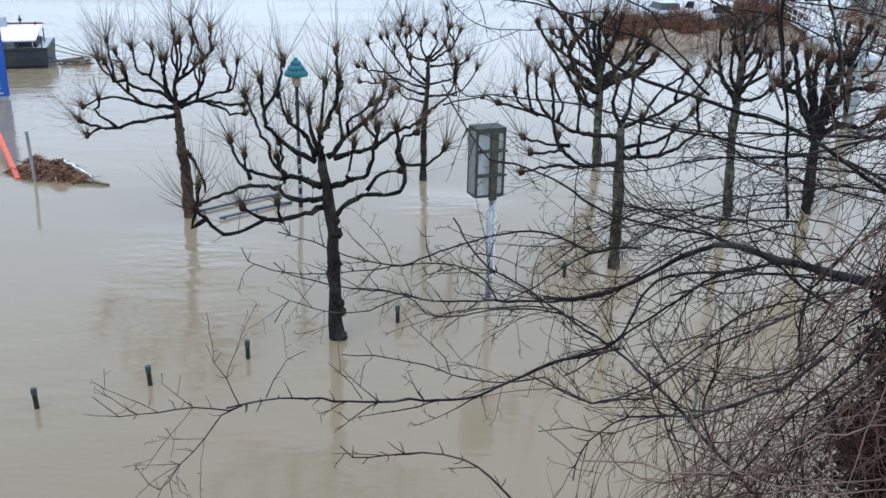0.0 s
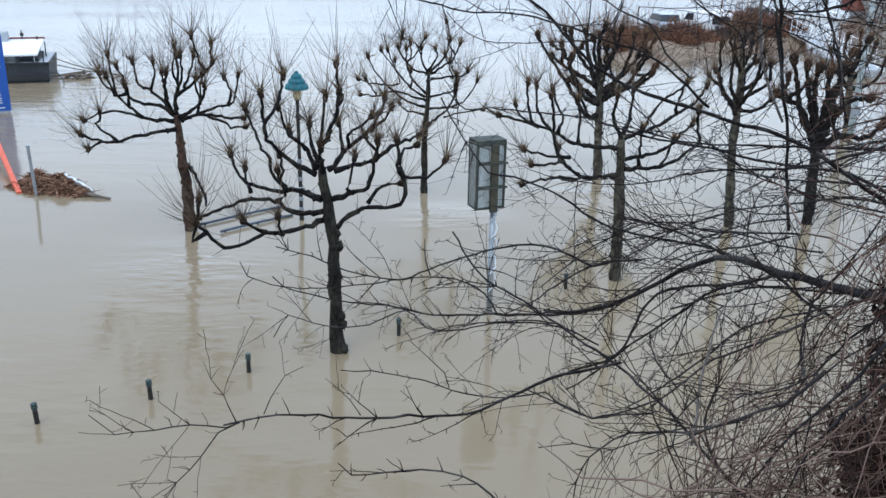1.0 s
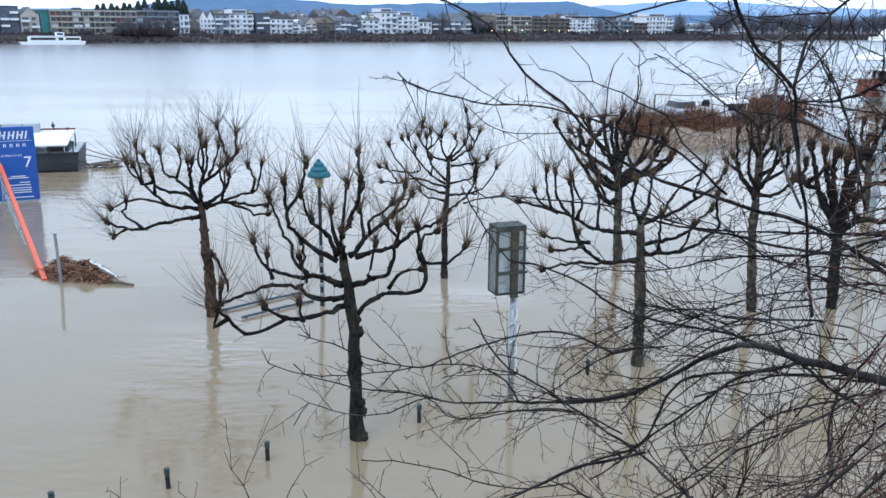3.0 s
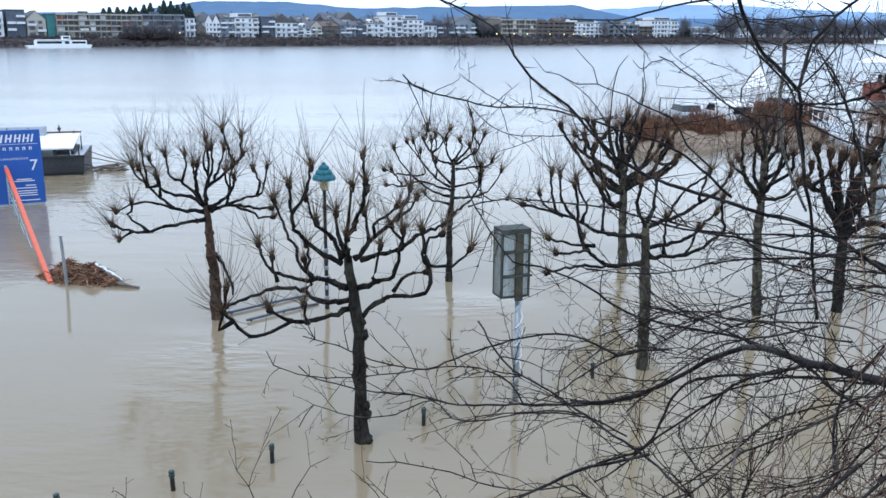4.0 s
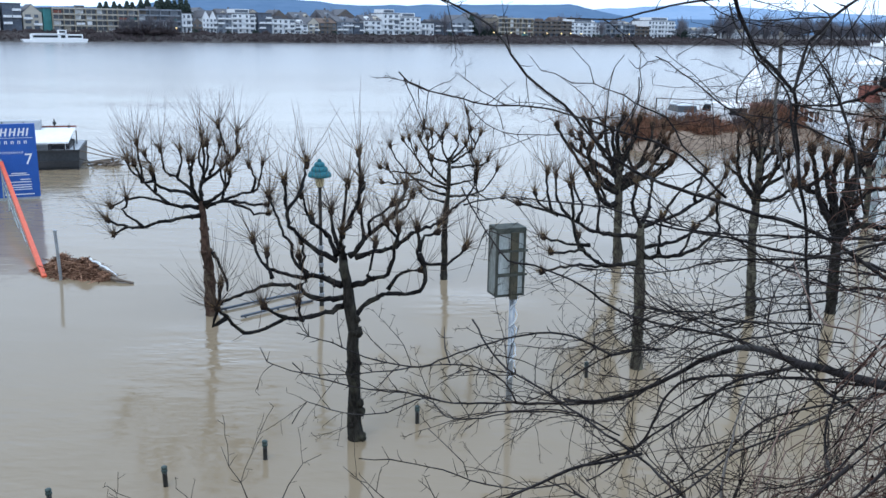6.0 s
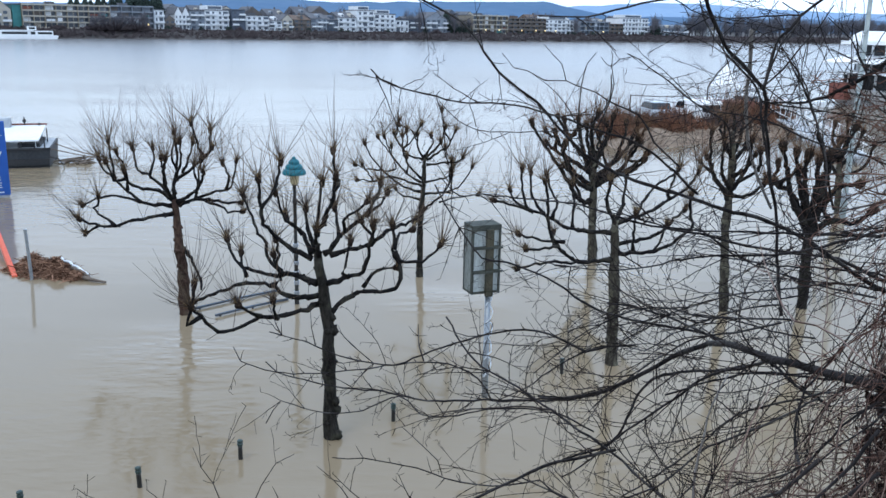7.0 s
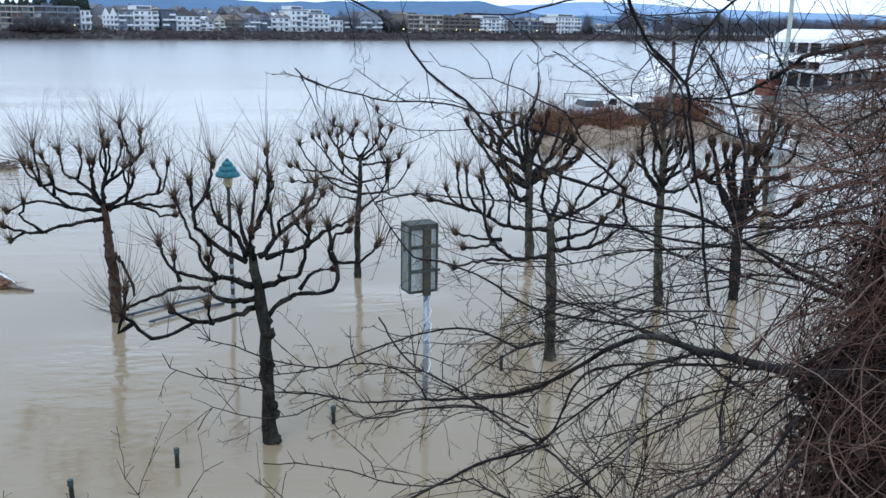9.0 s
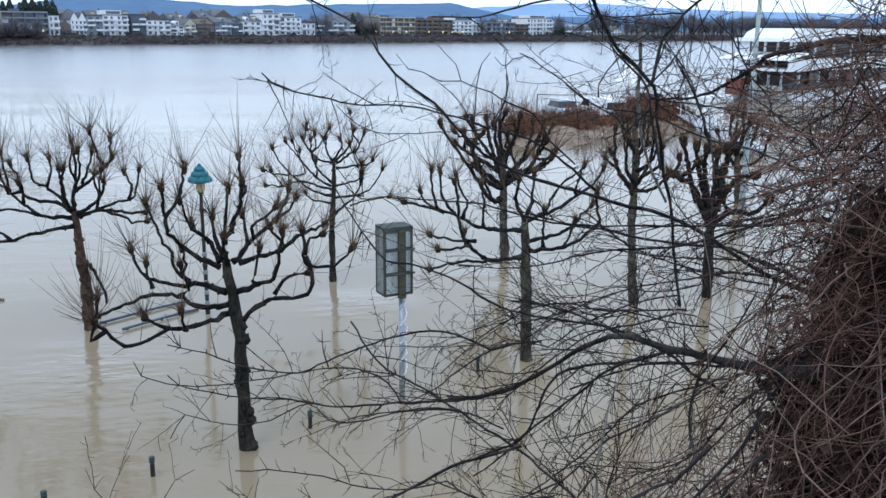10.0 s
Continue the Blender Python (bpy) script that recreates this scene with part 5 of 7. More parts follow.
tree.limb("m", [(-0.24, 0.0, 3.85), (0.14, 0.3, 4.16), (0.29, 0.6, 4.69)])
tree.limb("m", [(-0.23, 0.0, 3.0), (-0.13, -0.33, 3.42), (0.2, -0.67, 3.76), (0.1, -1.0, 4.27)])
tree.grow(red=True, shoots=36, length=1.1, stout=1.3, bark=M_BARK_PALE)

tree = Pollard(9.52, 22.24, 0.16, [(0, 0, -0.9), (-0.1, 0.0, 1.15), (-0.12, 0.0, 1.89), (-0.17, 0.0, 2.33)])
tree.limb("m", [(-0.13, 0.0, 2.04), (-0.72, -0.15, 3.0), (-1.12, -0.3, 4.28)])
tree.limb("m", [(-0.17, 0.0, 2.33), (-0.42, 0.2, 3.3), (-0.5, 0.4, 4.06)])
tree.limb("m", [(-0.17, 0.0, 2.33), (-0.52, -0.35, 3.54), (-0.62, -0.7, 4.14)])
tree.limb("m", [(-0.12, 0.0, 2.26), (0.06, 0.3, 3.22), (0.18, 0.6, 3.83)])
tree.limb("m", [(-0.08, 0.0, 2.19), (0.14, -0.1, 3.51), (0.1, -0.2, 4.09)])
tree.limb("m", [(-0.17, 0.0, 2.04), (-0.58, 0.23, 3.0), (-0.79, 0.47, 3.1), (-1.05, 0.7, 3.28)])
tree.limb("m", [(-0.09, 0.0, 1.97), (0.32, -0.17, 2.38), (0.88, -0.33, 2.36), (1.23, -0.5, 2.76)])
tree.limb("m", [(-0.12, 0.0, 2.18), (0.5, 0.15, 3.11), (1.19, 0.3, 3.25)])
tree.limb("m", [(-0.15, 0.0, 2.33), (0.19, 0.3, 3.3), (0.59, 0.6, 3.91), (0.81, 0.9, 4.31)])
tree.grow(red=True, shoots=36, length=1.1, stout=1.7)

tree = Pollard(15.95, 35.09, 0.17, [(0, 0, -0.9), (-0.19, 0.0, 1.47), (-0.3, 0.0, 2.36)])
tree.limb("m", [(-0.19, 0.0, 1.47), (-0.77, 0.2, 2.21), (-1.0, 0.4, 2.96)])
tree.limb("m", [(-0.26, 0.0, 2.03), (-0.7, -0.2, 2.93), (-0.76, -0.4, 3.61)])
tree.limb("m", [(-0.23, 0.0, 1.81), (0.48, 0.35, 2.44), (0.87, 0.7, 3.19)])
tree.limb("m", [(-0.27, 0.0, 2.14), (-0.22, -0.35, 2.96), (-0.42, -0.7, 3.75)])
tree.limb("m", [(-0.19, 0.0, 1.47), (0.76, 0.05, 1.82), (1.1, 0.1, 2.71)])
tree.grow(red=True, shoots=36, length=1.1, stout=1.5, bark=M_BARK_PALE)


# ---------------------------------------------------------------- quay with scrub, cars, ship
def quay_at(s, o, z=0.0):
    """A place on the quay: s along its edge, o behind it."""
    return Vector((9.4 + 0.82 * s + 0.19 * o, 51.6 + 0.572 * s + 0.98 * o, z))


def on_quay(s, o, z, turn=0.0):
    return Matrix.Translation(quay_at(s, o, z)) @ pose(0, 0, 0, 0, 0, 35 + turn)




def quay():
    rng = np.random.default_rng(31)
    b = Build()
    prof = [(-1.5, -0.5), (0, 0.05), (2.5, 0.25), (5, 0.55), (9, 0.45), (20, 0.15), (21, -0.6)]
    xs = np.arange(-1.5, 22, 1.2)
    for s in xs:
        e = min(1.0, max(0.0, (s + 1.5) / 3.0), max(0.0, (21 - s) / 3.0))
        for o, z in prof:
            b.v.append(tuple(quay_at(s, o + rng.normal(0, 0.15), z * e - 0.5 * (1 - e) + (rng.normal(0, 0.05) if z > 0 else 0))))
    n = len(prof)
    for i in range(len(xs) - 1):
        for j in range(n - 1):
            b.f.append((i * n + j, (i + 1) * n + j, (i + 1) * n + j + 1, i * n + j + 1))
    tagged(new("quay_ground", b.mesh("quay_ground", M_BANK)), "bare brown soil of a half-flooded quay", "ground", kind="structure")
    b = Build()
    b.box((1.0, 0, -0.2), (19.5, 0.4, 0.75), on_quay(0, 11, 0))
    tagged(new("quay_wall", b.mesh("quay_wall", M_CONCRETE, False)), "low grey concrete quay wall", "wall", kind="structure")


quay()


def shrub(s, o, w, h, seed, red):
    rng = np.random.default_rng(seed)
    t = thing("shrub", on_quay(s, o, 0.3), "leafless red-brown shrub on the flooded quay", "shrub", "quay shrubs")
    b = Build()
    for _ in range(230):
        a, r = rng.uniform(0, 6.28), math.sqrt(rng.random()) * w
        zt = h * math.sqrt(max(0.05, 1 - (r / w) ** 2)) * (rng.uniform(0.4, 0.95) if rng.random() < 0.8 else rng.uniform(0.95, 1.6))
        p0 = np.array((r * 0.4 * math.cos(a), r * 0.4 * math.sin(a), -0.1))
        p2 = np.array((r * math.cos(a), r * math.sin(a), zt))
        p1 = (p0 + p2) / 2 + rng.normal(0, 0.12, 3)
        b.tube([p0, p1, p2], [0.022, 0.024, 0.008], 3, False)
        for _ in range(3):
            q = p1 + (p2 - p1) * rng.random()
            b.tube([q, q + rng.normal(0, 0.3, 3) + (0, 0, 0.12)], [0.022, 0.01], 3, False)
    tagged(part("stem_tangle", b, M_RED_BRUSH if red else M_BRUSH, t), kind="stuff")


rng = np.random.default_rng(77)
k = 0
for s in np.arange(0.9, 19, 1.25):
    for o, h in ((5.5, 0.95), (8.5, 1.25)):
        k += 1
        if rng.random() < 0.2:
            continue
        shrub(s + rng.uniform(-0.5, 0.5), o + rng.uniform(-0.8, 0.8), rng.uniform(0.7, 1.6), h * rng.uniform(0.5, 1.35), 300 + k, rng.random() < 0.8)


def car(s, o, turn, paint, label):
    t = thing("car", on_quay(s, o, 0.2, turn), label, "car", "cars parked on the quay")
    b = Build()
    b.prism([(-2.1, 0.3), (2.1, 0.3), (2.15, 0.7), (1.9, 0.85), (1.0, 0.95), (-1.9, 0.98), (-2.1, 0.8)], -0.85, 0.85)
    part("body", b, paint, t)
    b = Build()
    b.prism([(-1.75, 0.95), (1.0, 0.93), (0.4, 1.42), (-1.3, 1.45)], -0.72, 0.72)
    part("cabin", b, M_GLASS, t)
    b = Build()
    b.prism([(-1.32, 1.44), (0.42, 1.41), (0.3, 1.49), (-1.2, 1.51)], -0.7, 0.7)
    part("roof", b, paint, t)
    for x in (-1.3, 1.35):
        for y in (-0.78, 0.78):
            b = Build()
            b.lathe([(0.2, -0.11), (0.31, -0.1), (0.31, 0.1), (0.2, 0.11)], 14)
            part("wheel", b, M_TYRE, t, at=pose(x, y, 0.31, 90, 0, 0))


car(4.7, 14.7, 62, M_CAR_PAINT, "pale silver car parked behind the quay wall")


def van(s, o, turn, label):
    t = thing("van", on_quay(s, o, 0.2, turn), label, "van", "cars parked on the quay")
    b = Build()
    b.prism([(-2.2, 0.35), (2.3, 0.35), (2.35, 0.8), (2.1, 1.05), (1.5, 1.15), (0.95, 1.75), (-2.1, 1.8), (-2.25, 1.6)], -0.9, 0.9)
    part("body", b, M_TENT, t)
    for side in (-1, 1):
        b = Build()
        b.prism([(0.0, 1.12), (1.35, 1.12), (0.88, 1.62), (0.0, 1.64)], side * 0.9 - 0.02, side * 0.9 + 0.02)
        part("side_window", b, M_GLASS, t)
    b = Build()
    b.v = [(1.53, -0.78, 1.18), (1.53, 0.78, 1.18), (1.02, 0.78, 1.72), (1.02, -0.78, 1.72)]
    b.v += [(x + 0.04, y, z + 0.03) for x, y, z in b.v]
    b.f = [(4, 5, 6, 7), (3, 2, 1, 0), (0, 1, 5, 4), (1, 2, 6, 5), (2, 3, 7, 6), (3, 0, 4, 7)]
    part("windscreen", b, M_GLASS, t)
    b = Build()
    b.box((-2.29, -0.7, 1.05), (-2.24, 0.7, 1.55))
    part("rear_window", b, M_GLASS, t)
    for x in (-1.4, 1.45):
        for y in (-0.82, 0.82):
            b = Build()
            b.lathe([(0.2, -0.11), (0.33, -0.1), (0.33, 0.1), (0.2, 0.11)], 14)
            part("wheel", b, M_TYRE, t, at=pose(x, y, 0.33, 90, 0, 0))


van(8.9, 10.5, 70, "white delivery van parked behind quay shrubs")
car(16.5, 15.0, 10, M_CAR_DARK, "dark car parked beside a red container")


def container(s, o, w, label):
    t = thing("container", on_quay(s, o, 0.2), label, "container", "quay containers")
    b = Build()
    b.box((0, 0, 0), (w, 2.2, 1.2))
    part("body", b, M_BRICK_RED, t)
    for i in range(int(w / 0.4)):
        b = Build()
        b.box((0.15 + i * 0.4, -0.05, 0.1), (0.32 + i * 0.4, 0, 1.1))
        part("rib", b, M_BRICK_RED, t)


container(13.6, 13.0, 3.0, "red-brown steel container on the quay")


def canopy():
    t = thing("canopy", pose(27.3, 88, 0.2), "white tent canopy on a floating jetty", "tent")
    b = Build()
    b.v = [(-1.1, -1.1, 1.6), (1.1, -1.1, 1.6), (1.1, 1.1, 1.6), (-1.1, 1.1, 1.6), (0, 0, 3.7), (-1.1, -1.1, 1.4), (1.1, -1.1, 1.4), (1.1, 1.1, 1.4), (-1.1, 1.1, 1.4)]
    b.f = [(0, 1, 4), (1, 2, 4), (2, 3, 4), (3, 0, 4), (5, 6, 1, 0), (6, 7, 2, 1), (7, 8, 3, 2), (8, 5, 0, 3)]
    part("roof", b, M_TENT, t)
    for x in (-1.05, 1.05):
        for y in (-1.05, 1.05):
            b = Build()
            b.tube([(x, y, 0.3), (x, y, 1.6)], [0.05, 0.05], 6)
            part("pole", b, M_WHITE, t)
    b = Build()
    b.box((-2.0, -1.5, -0.5), (10, 1.5, 0.3))
    part("pontoon", b, M_WHITE, t)


canopy()


def ship():
    m = Matrix(((0.82, -0.572, 0, 42.5), (0.572, 0.82, 0, 85.0), (0, 0, 1, 0), (0, 0, 0, 1)))
    t = thing("restaurant_ship", m, "white two-deck restaurant ship moored at the quay", "boat")
    b = Build()
    b.prism([(1.5, -0.4), (60, -0.4), (60, 1.6), (-0.5, 1.6)], 0, 6.5)
    part("hull", b, M_WHITE, t)
    b = Build()
    b.box((1.2, 0.2, 1.6), (60, 6.2, 3.1))
    part("lower_saloon", b, M_HULL_DARK, t)
    b = Build()
    b.box((-1.2, -0.6, 3.1), (60, 6.8, 3.35))
    b.box((-1.2, -0.6, 3.35), (60, -0.45, 4.3))
    part("main_deck", b, M_WHITE, t)
    b = Build()
    b.box((2.5, 1.2, 3.35), (60, 6, 5.9))
    part("upper_saloon", b, M_HULL_DARK, t)
    b = Build()
    b.box((0.5, 0.2, 5.9), (60, 6.6, 6.25))
    b.prism([(1.4, 6.25), (58, 6.25), (56, 7.2), (3.4, 7.2), (2.0, 6.8)], 0.7, 6.2)
    part("roof", b, M_WHITE, t)
    for i in range(14):
        x = 1.8 + i * 4.0
        b = Build()
        b.box((x + 1.2, 1.1, 4.25), (x + 4.6, 1.25, 5.85))
        part("window", b, M_GLASS, t)
        b = Build()
        b.box((x + 0.75, 1.02, 3.35), (x + 1.05, 1.2, 5.9))
        part("mullion", b, M_WHITE, t)
        b = Build()
        b.box((x + 2.2, -0.02, 1.7), (x + 3.6, 0.2, 2.9))
        part("window", b, M_GLASS, t)
        b = Build()
        b.box((x + 0.1, -0.05, 1.6), (x + 0.3, 0.2, 3.1))
        part("pillar", b, M_WHITE, t)
    for y in (1.3, 2.7, 4.1, 5.5):
        b = Build()
        b.box((2.36, y, 3.35), (2.5, y + 0.22, 5.9))
        part("mullion", b, M_WHITE, t)
        b = Build()
        b.box((1.05, y, 1.6), (1.2, y + 0.2, 3.1))
        part("pillar", b, M_WHITE, t)
    b = Build()
    b.prism([(-1.7, 4.15), (2.4, 4.75), (2.4, 4.85), (-1.7, 4.25)], -0.7, 6.9)
    part("awning", b, M_TENT, t, "white sloping awning")
    b = Build()
    b.box((-1.0, 4.6, 0.6), (1.4, 6.3, 2.2))
    part("deck_house", b, M_BRICK_RED, t, "red-brown deck house")
    b = Build()
    b.box((-1.2, -0.7, 1.3), (14, -0.1, 1.9))
    part("rubbing_strip", b, M_HULL, t)
    for i in range(16):
        b = Build()
        b.tube([(-1 + i * 2.4, -0.52, 4.3), (-1 + i * 2.4, -0.52, 4.75)], [0.03, 0.03], 5)
        part("rail_post", b, M_HULL_DARK, t)
    b = Build()
    b.tube([(-1.1, -0.52, 4.75), (38, -0.52, 4.75)], [0.035, 0.035], 5)
    part("handrail", b, M_HULL_DARK, t)


ship()


def gangway():
    p0, p1 = Vector((22.7, 48.5, 0.45)), Vector((28.6, 86.6, 0.9))
    t = thing("gangway", Matrix.Translation(p0), "white railed gangway from quay to ship", "gangway")
    d = p1 - p0
    side = Vector((d.y, -d.x, 0)).normalized() * 0.7
    b = Build()
    n = d.normalized()
    m = Matrix(((n.x, side.x / 0.7, 0, 0), (n.y, side.y / 0.7, 0, 0), (n.z, 0, 1, 0), (0, 0, 0, 1)))
    b.box((0, -0.7, -0.12), (d.length, 0.7, 0), m)
    part("walkway", b, M_CABIN, t)
    for sg in (-1, 1):
        for h in (0.5, 1.0):
            b = Build()
            b.tube([tuple(side * sg + Vector((0, 0, h))), tuple(d + side * sg + Vector((0, 0, h)))], [0.03, 0.03], 6)
            part("handrail", b, M_WHITE, t)
        for k in range(23):
            p = d * (k / 22) + side * sg
            b = Build()
            b.tube([tuple(p), tuple(p + Vector((0, 0, 1.0)))], [0.03, 0.03], 5)
            part("post", b, M_WHITE, t)
        b = Build()
        b.box((0, sg * 0.7 - 0.03, -0.10), (d.length, sg * 0.7 + 0.03, 0.04), m)
        part("side_beam", b, M_WHITE, t)
    for k in (0.02, 0.35, 0.68):
        b = Build()
        q = d * k
        b.tube([(q.x, q.y, -1.6), (q.x, q.y, q.z - 0.1)], [0.09, 0.09], 8)
        part("pile", b, M_GALV, t)


gangway()

t = thing("lamp_mast", pose(15.6, 34.0, 0), "tall pale grey steel mast standing in the flood", "mast")
b = Build()
b.lathe([(0.13, -1), (0.13, 0.6), (0.11, 0.7), (0.075, 9.5)], 12)
part("pole", b, M_RAIL, t, smooth=True)
b = Build()
b.box((-0.18, -0.12, 0.7), (0.18, -0.09, 1.0))
part("collar", b, M_GALV, t)

t = thing("overhead_cable", pose(16.0, 76.0, 0), "thin dark cable slung beside the landing stage", "cable")
b = Build()
pts = smoothed([(-0.3, 0, 1.55), (3.5, 2, 1.35), (8, 4, 1.5), (13, 6, 2.0), (20, 8, 2.6)], 1.0)
b.tube(pts, [0.035] * len(pts), 5)
part("cable", b, M_HULL_DARK, t)
for x, y, h in ((-0.3, 0, 1.6), (13, 6, 2.1)):
    b = Build()
    b.tube([(x, y, -0.5), (x, y, h)], [0.05, 0.05], 6)
    part("post", b, M_HULL_DARK, t)


# ---------------------------------------------------------------- near tree: boughs, twigs and thicket
near_tree = thing("overhanging_tree", pose(3.3, 3.1, 1.5), "leafless dark shrubby tree overhanging the flooded promenade", "tree")
NEAR_INV = Vector((3.3, 3.1, 1.5))
BOUGHS = [0]


def spurs(b, line, rng, r, density, size):
    """Short pointed spurs along a bough, and now and then a longer forked twig."""
    total = np.linalg.norm(np.diff(line, axis=0), axis=1).sum()
    for _ in range(int(total * density)):
        i = int(rng.integers(1, max(2, len(line) - 1)))
        if i + 1 >= len(line):
            continue
        tan = line[i + 1] - line[i - 1]
        tan /= np.linalg.norm(tan) + 1e-9
        if rng.random() < 0.78:
            d = sideways(tan, rng) * 0.85 + tan * rng.uniform(0.2, 0.7)
            ln = size * rng.uniform(0.12, 0.5)
            w = min(r * 0.5, 0.0026)
            q = line[i] + d * ln
            b.tube([line[i], line[i] + d * ln * 0.55 + rng.normal(0, 0.004, 3), q], [w, w * 0.75, 0.0008], 3, False)
        else:
            twig(b, line[i], sideways(tan, rng) * 0.7 + tan * 0.7, size * rng.uniform(0.8, 2.4), min(r * 0.5, 0.0026), rng, 1)


def sideways(tan, rng):
    d = rng.normal(0, 1, 3) * (1, 0.6, 1) + (0, 0, 0.25)
    d -= tan * (d @ tan)
    return d / (np.linalg.norm(d) + 1e-9)


def twig(b, p, d, ln, w, rng, depth):
    """A bent twig that zigzags from bud to bud and forks to either side in turn."""
    step = 0.042
    k = max(3, int(ln / step))
    curl = rng.normal(0, 0.05, 3) + (0, 0, -0.012)
    d = d / np.linalg.norm(d)
    zig = sideways(d, rng)
    pts, flip = [np.array(p)], 1
    for i in range(k):
        d = d + curl + rng.normal(0, 0.06, 3) + zig * 0.10 * flip
        d /= np.linalg.norm(d)
        flip = -flip
        pts.append(pts[-1] + d * ln / k)
        f = i / k
        if depth and f > 0.12 and rng.random() < 0.42:
            side = sideways(d, rng) * 0.5 + zig * flip * 0.6
            twig(b, pts[-1], d * 0.75 + side, ln * (1 - f) * rng.uniform(0.25, 0.6) + 0.02, w * 0.62, rng, depth - 1)
        elif rng.random() < 0.55:
            q = pts[-1] + (d * 0.5 + zig * flip + rng.normal(0, 0.35, 3)) * rng.uniform(0.008, 0.026)
            b.tube([pts[-1], q], [w * 0.7, 0.0008], 3, False)
    b.tube(pts, np.linspace(w, 0.0010, len(pts)), 4 if w > 0.0025 else 3, False)


def side_branches(b, line, rng, per_metre, longest, w):
    """Long thin side branches that leave a bough and arch away."""
    total = np.linalg.norm(np.diff(line, axis=0), axis=1).sum()
    for _ in range(int(total * per_metre + rng.random())):
        if len(line) < 6:
            continue
        i = int(rng.integers(2, len(line) - 2))
        tan = line[i + 1] - line[i - 1]
        tan /= np.linalg.norm(tan) + 1e-9
        if tan[0] > 0:
            tan = -tan
        twig(b, line[i], tan * 0.85 + rng.normal(0, 0.42, 3) * (1, 0.7, 1), longest * rng.uniform(0.25, 1.0), w * rng.uniform(0.6, 1.1), rng, 2)
        if rng.random() < 0.3:
            twig(b, line[i], np.array((-0.12, 0, -1.0)) + rng.normal(0, 0.2, 3), longest * rng.uniform(0.2, 0.6), w * 0.5, rng, 1)


def bough(r0, r1, kind, pts):
    """One bough with its twigs. kind: b bare, d densely twigged, t thin with buds alone, g grey."""
    BOUGHS[0] += 1
    rng = np.random.default_rng(500 + BOUGHS[0])
    line = smoothed(pts, 0.05, rng, 0.0022) - np.array(NEAR_INV)
    rad = np.linspace(r0, r1, len(line)) * (1 + 0.08 * rng.normal(0, 1, len(line)).clip(-1, 1.5))
    b = Build()
    b.tube(line, rad, 7)
    for i in range(3, len(line) - 1, 5):
        if rng.random() < 0.6:
            b.lump(line[i] + rng.normal(0, 1, 3) * rad[i] * 0.6, rad[i] * 0.75, rng, 5)
    ob = part("bough", b, M_GREY_BOUGH if kind == "g" else M_BOUGH, near_tree, smooth=True)
    s = Build()
    spurs(s, line, rng, max(r0, r1), 13 if kind == "t" else 22, 0.09 if kind == "t" else 0.14)
    if kind != "t":
        side_branches(s, line, rng, 5.0 if kind == "d" else 2.2, 0.85 if kind == "d" else 0.42, min(0.0038, 0.6 * max(r0, r1)))
    tagged(part("twig_spray", s, M_TWIG, ob, smooth=True), kind="stuff")


bough(0.0189, 0.0068, "d", [(1.41, 2.45, 5.99), (1.41, 2.62, 5.93), (1.39, 2.79, 5.88), (1.34, 2.99, 5.84), (1.29, 3.17, 5.8), (1.25, 3.36, 5.77), (1.19, 3.54, 5.73), (1.14, 3.71, 5.64), (1.09, 3.86, 5.54), (0.93, 4.0, 5.36), (0.8, 4.15, 5.23), (0.65, 4.31, 5.13), (0.56, 4.47, 5.07)])
bough(0.0085, 0.0064, "d", [(1.53, 3.76, 5.58), (1.41, 4.0, 5.43), (1.21, 4.26, 5.3), (1.11, 4.46, 5.13), (1.0, 4.57, 4.77), (0.75, 4.75, 4.55)])
bough(0.0078, 0.0039, "d", [(1.46, 3.87, 5.5), (1.32, 4.01, 5.39), (1.14, 4.12, 5.18), (0.95, 4.2, 4.97), (0.78, 4.27, 4.77), (0.69, 4.36, 4.65)])
bough(0.0064, 0.0043, "d", [(1.45, 3.02, 5.68), (1.39, 3.18, 5.69), (1.34, 3.35, 5.72), (1.28, 3.5, 5.72), (1.18, 3.66, 5.72), (1.13, 3.81, 5.72), (0.97, 3.98, 5.73), (0.83, 4.12, 5.71)])
bough(0.0063, 0.0042, "d", [(0.99, 2.18, 5.36), (1.0, 2.35, 5.32), (0.99, 2.53, 5.28), (0.93, 2.75, 5.29), (0.86, 2.97, 5.32), (0.71, 3.22, 5.37), (0.53, 3.45, 5.42), (0.37, 3.66, 5.46), (0.18, 3.86, 5.51), (0.05, 4.08, 5.64)])
bough(0.0052, 0.0026, "g", [(0.88, 2.71, 5.33), (0.9, 2.75, 5.41), (0.91, 2.79, 5.48), (0.93, 2.83, 5.58), (0.98, 2.89, 5.74), (1.03, 2.91, 5.84)])
bough(0.0044, 0.0030, "d", [(1.26, 2.71, 5.84), (1.22, 2.77, 5.77), (1.1, 2.84, 5.66), (0.99, 2.92, 5.56), (0.94, 2.97, 5.47), (0.84, 3.01, 5.35), (0.69, 3.07, 5.24), (0.61, 3.13, 5.19), (0.52, 3.22, 5.18), (0.37, 3.33, 5.2)])
bough(0.0046, 0.0026, "d", [(1.09, 2.38, 5.75), (1.1, 2.47, 5.78), (1.14, 2.57, 5.85), (1.19, 2.64, 5.9), (1.3, 2.71, 5.99), (1.39, 2.77, 6.08), (1.45, 2.83, 6.13)])
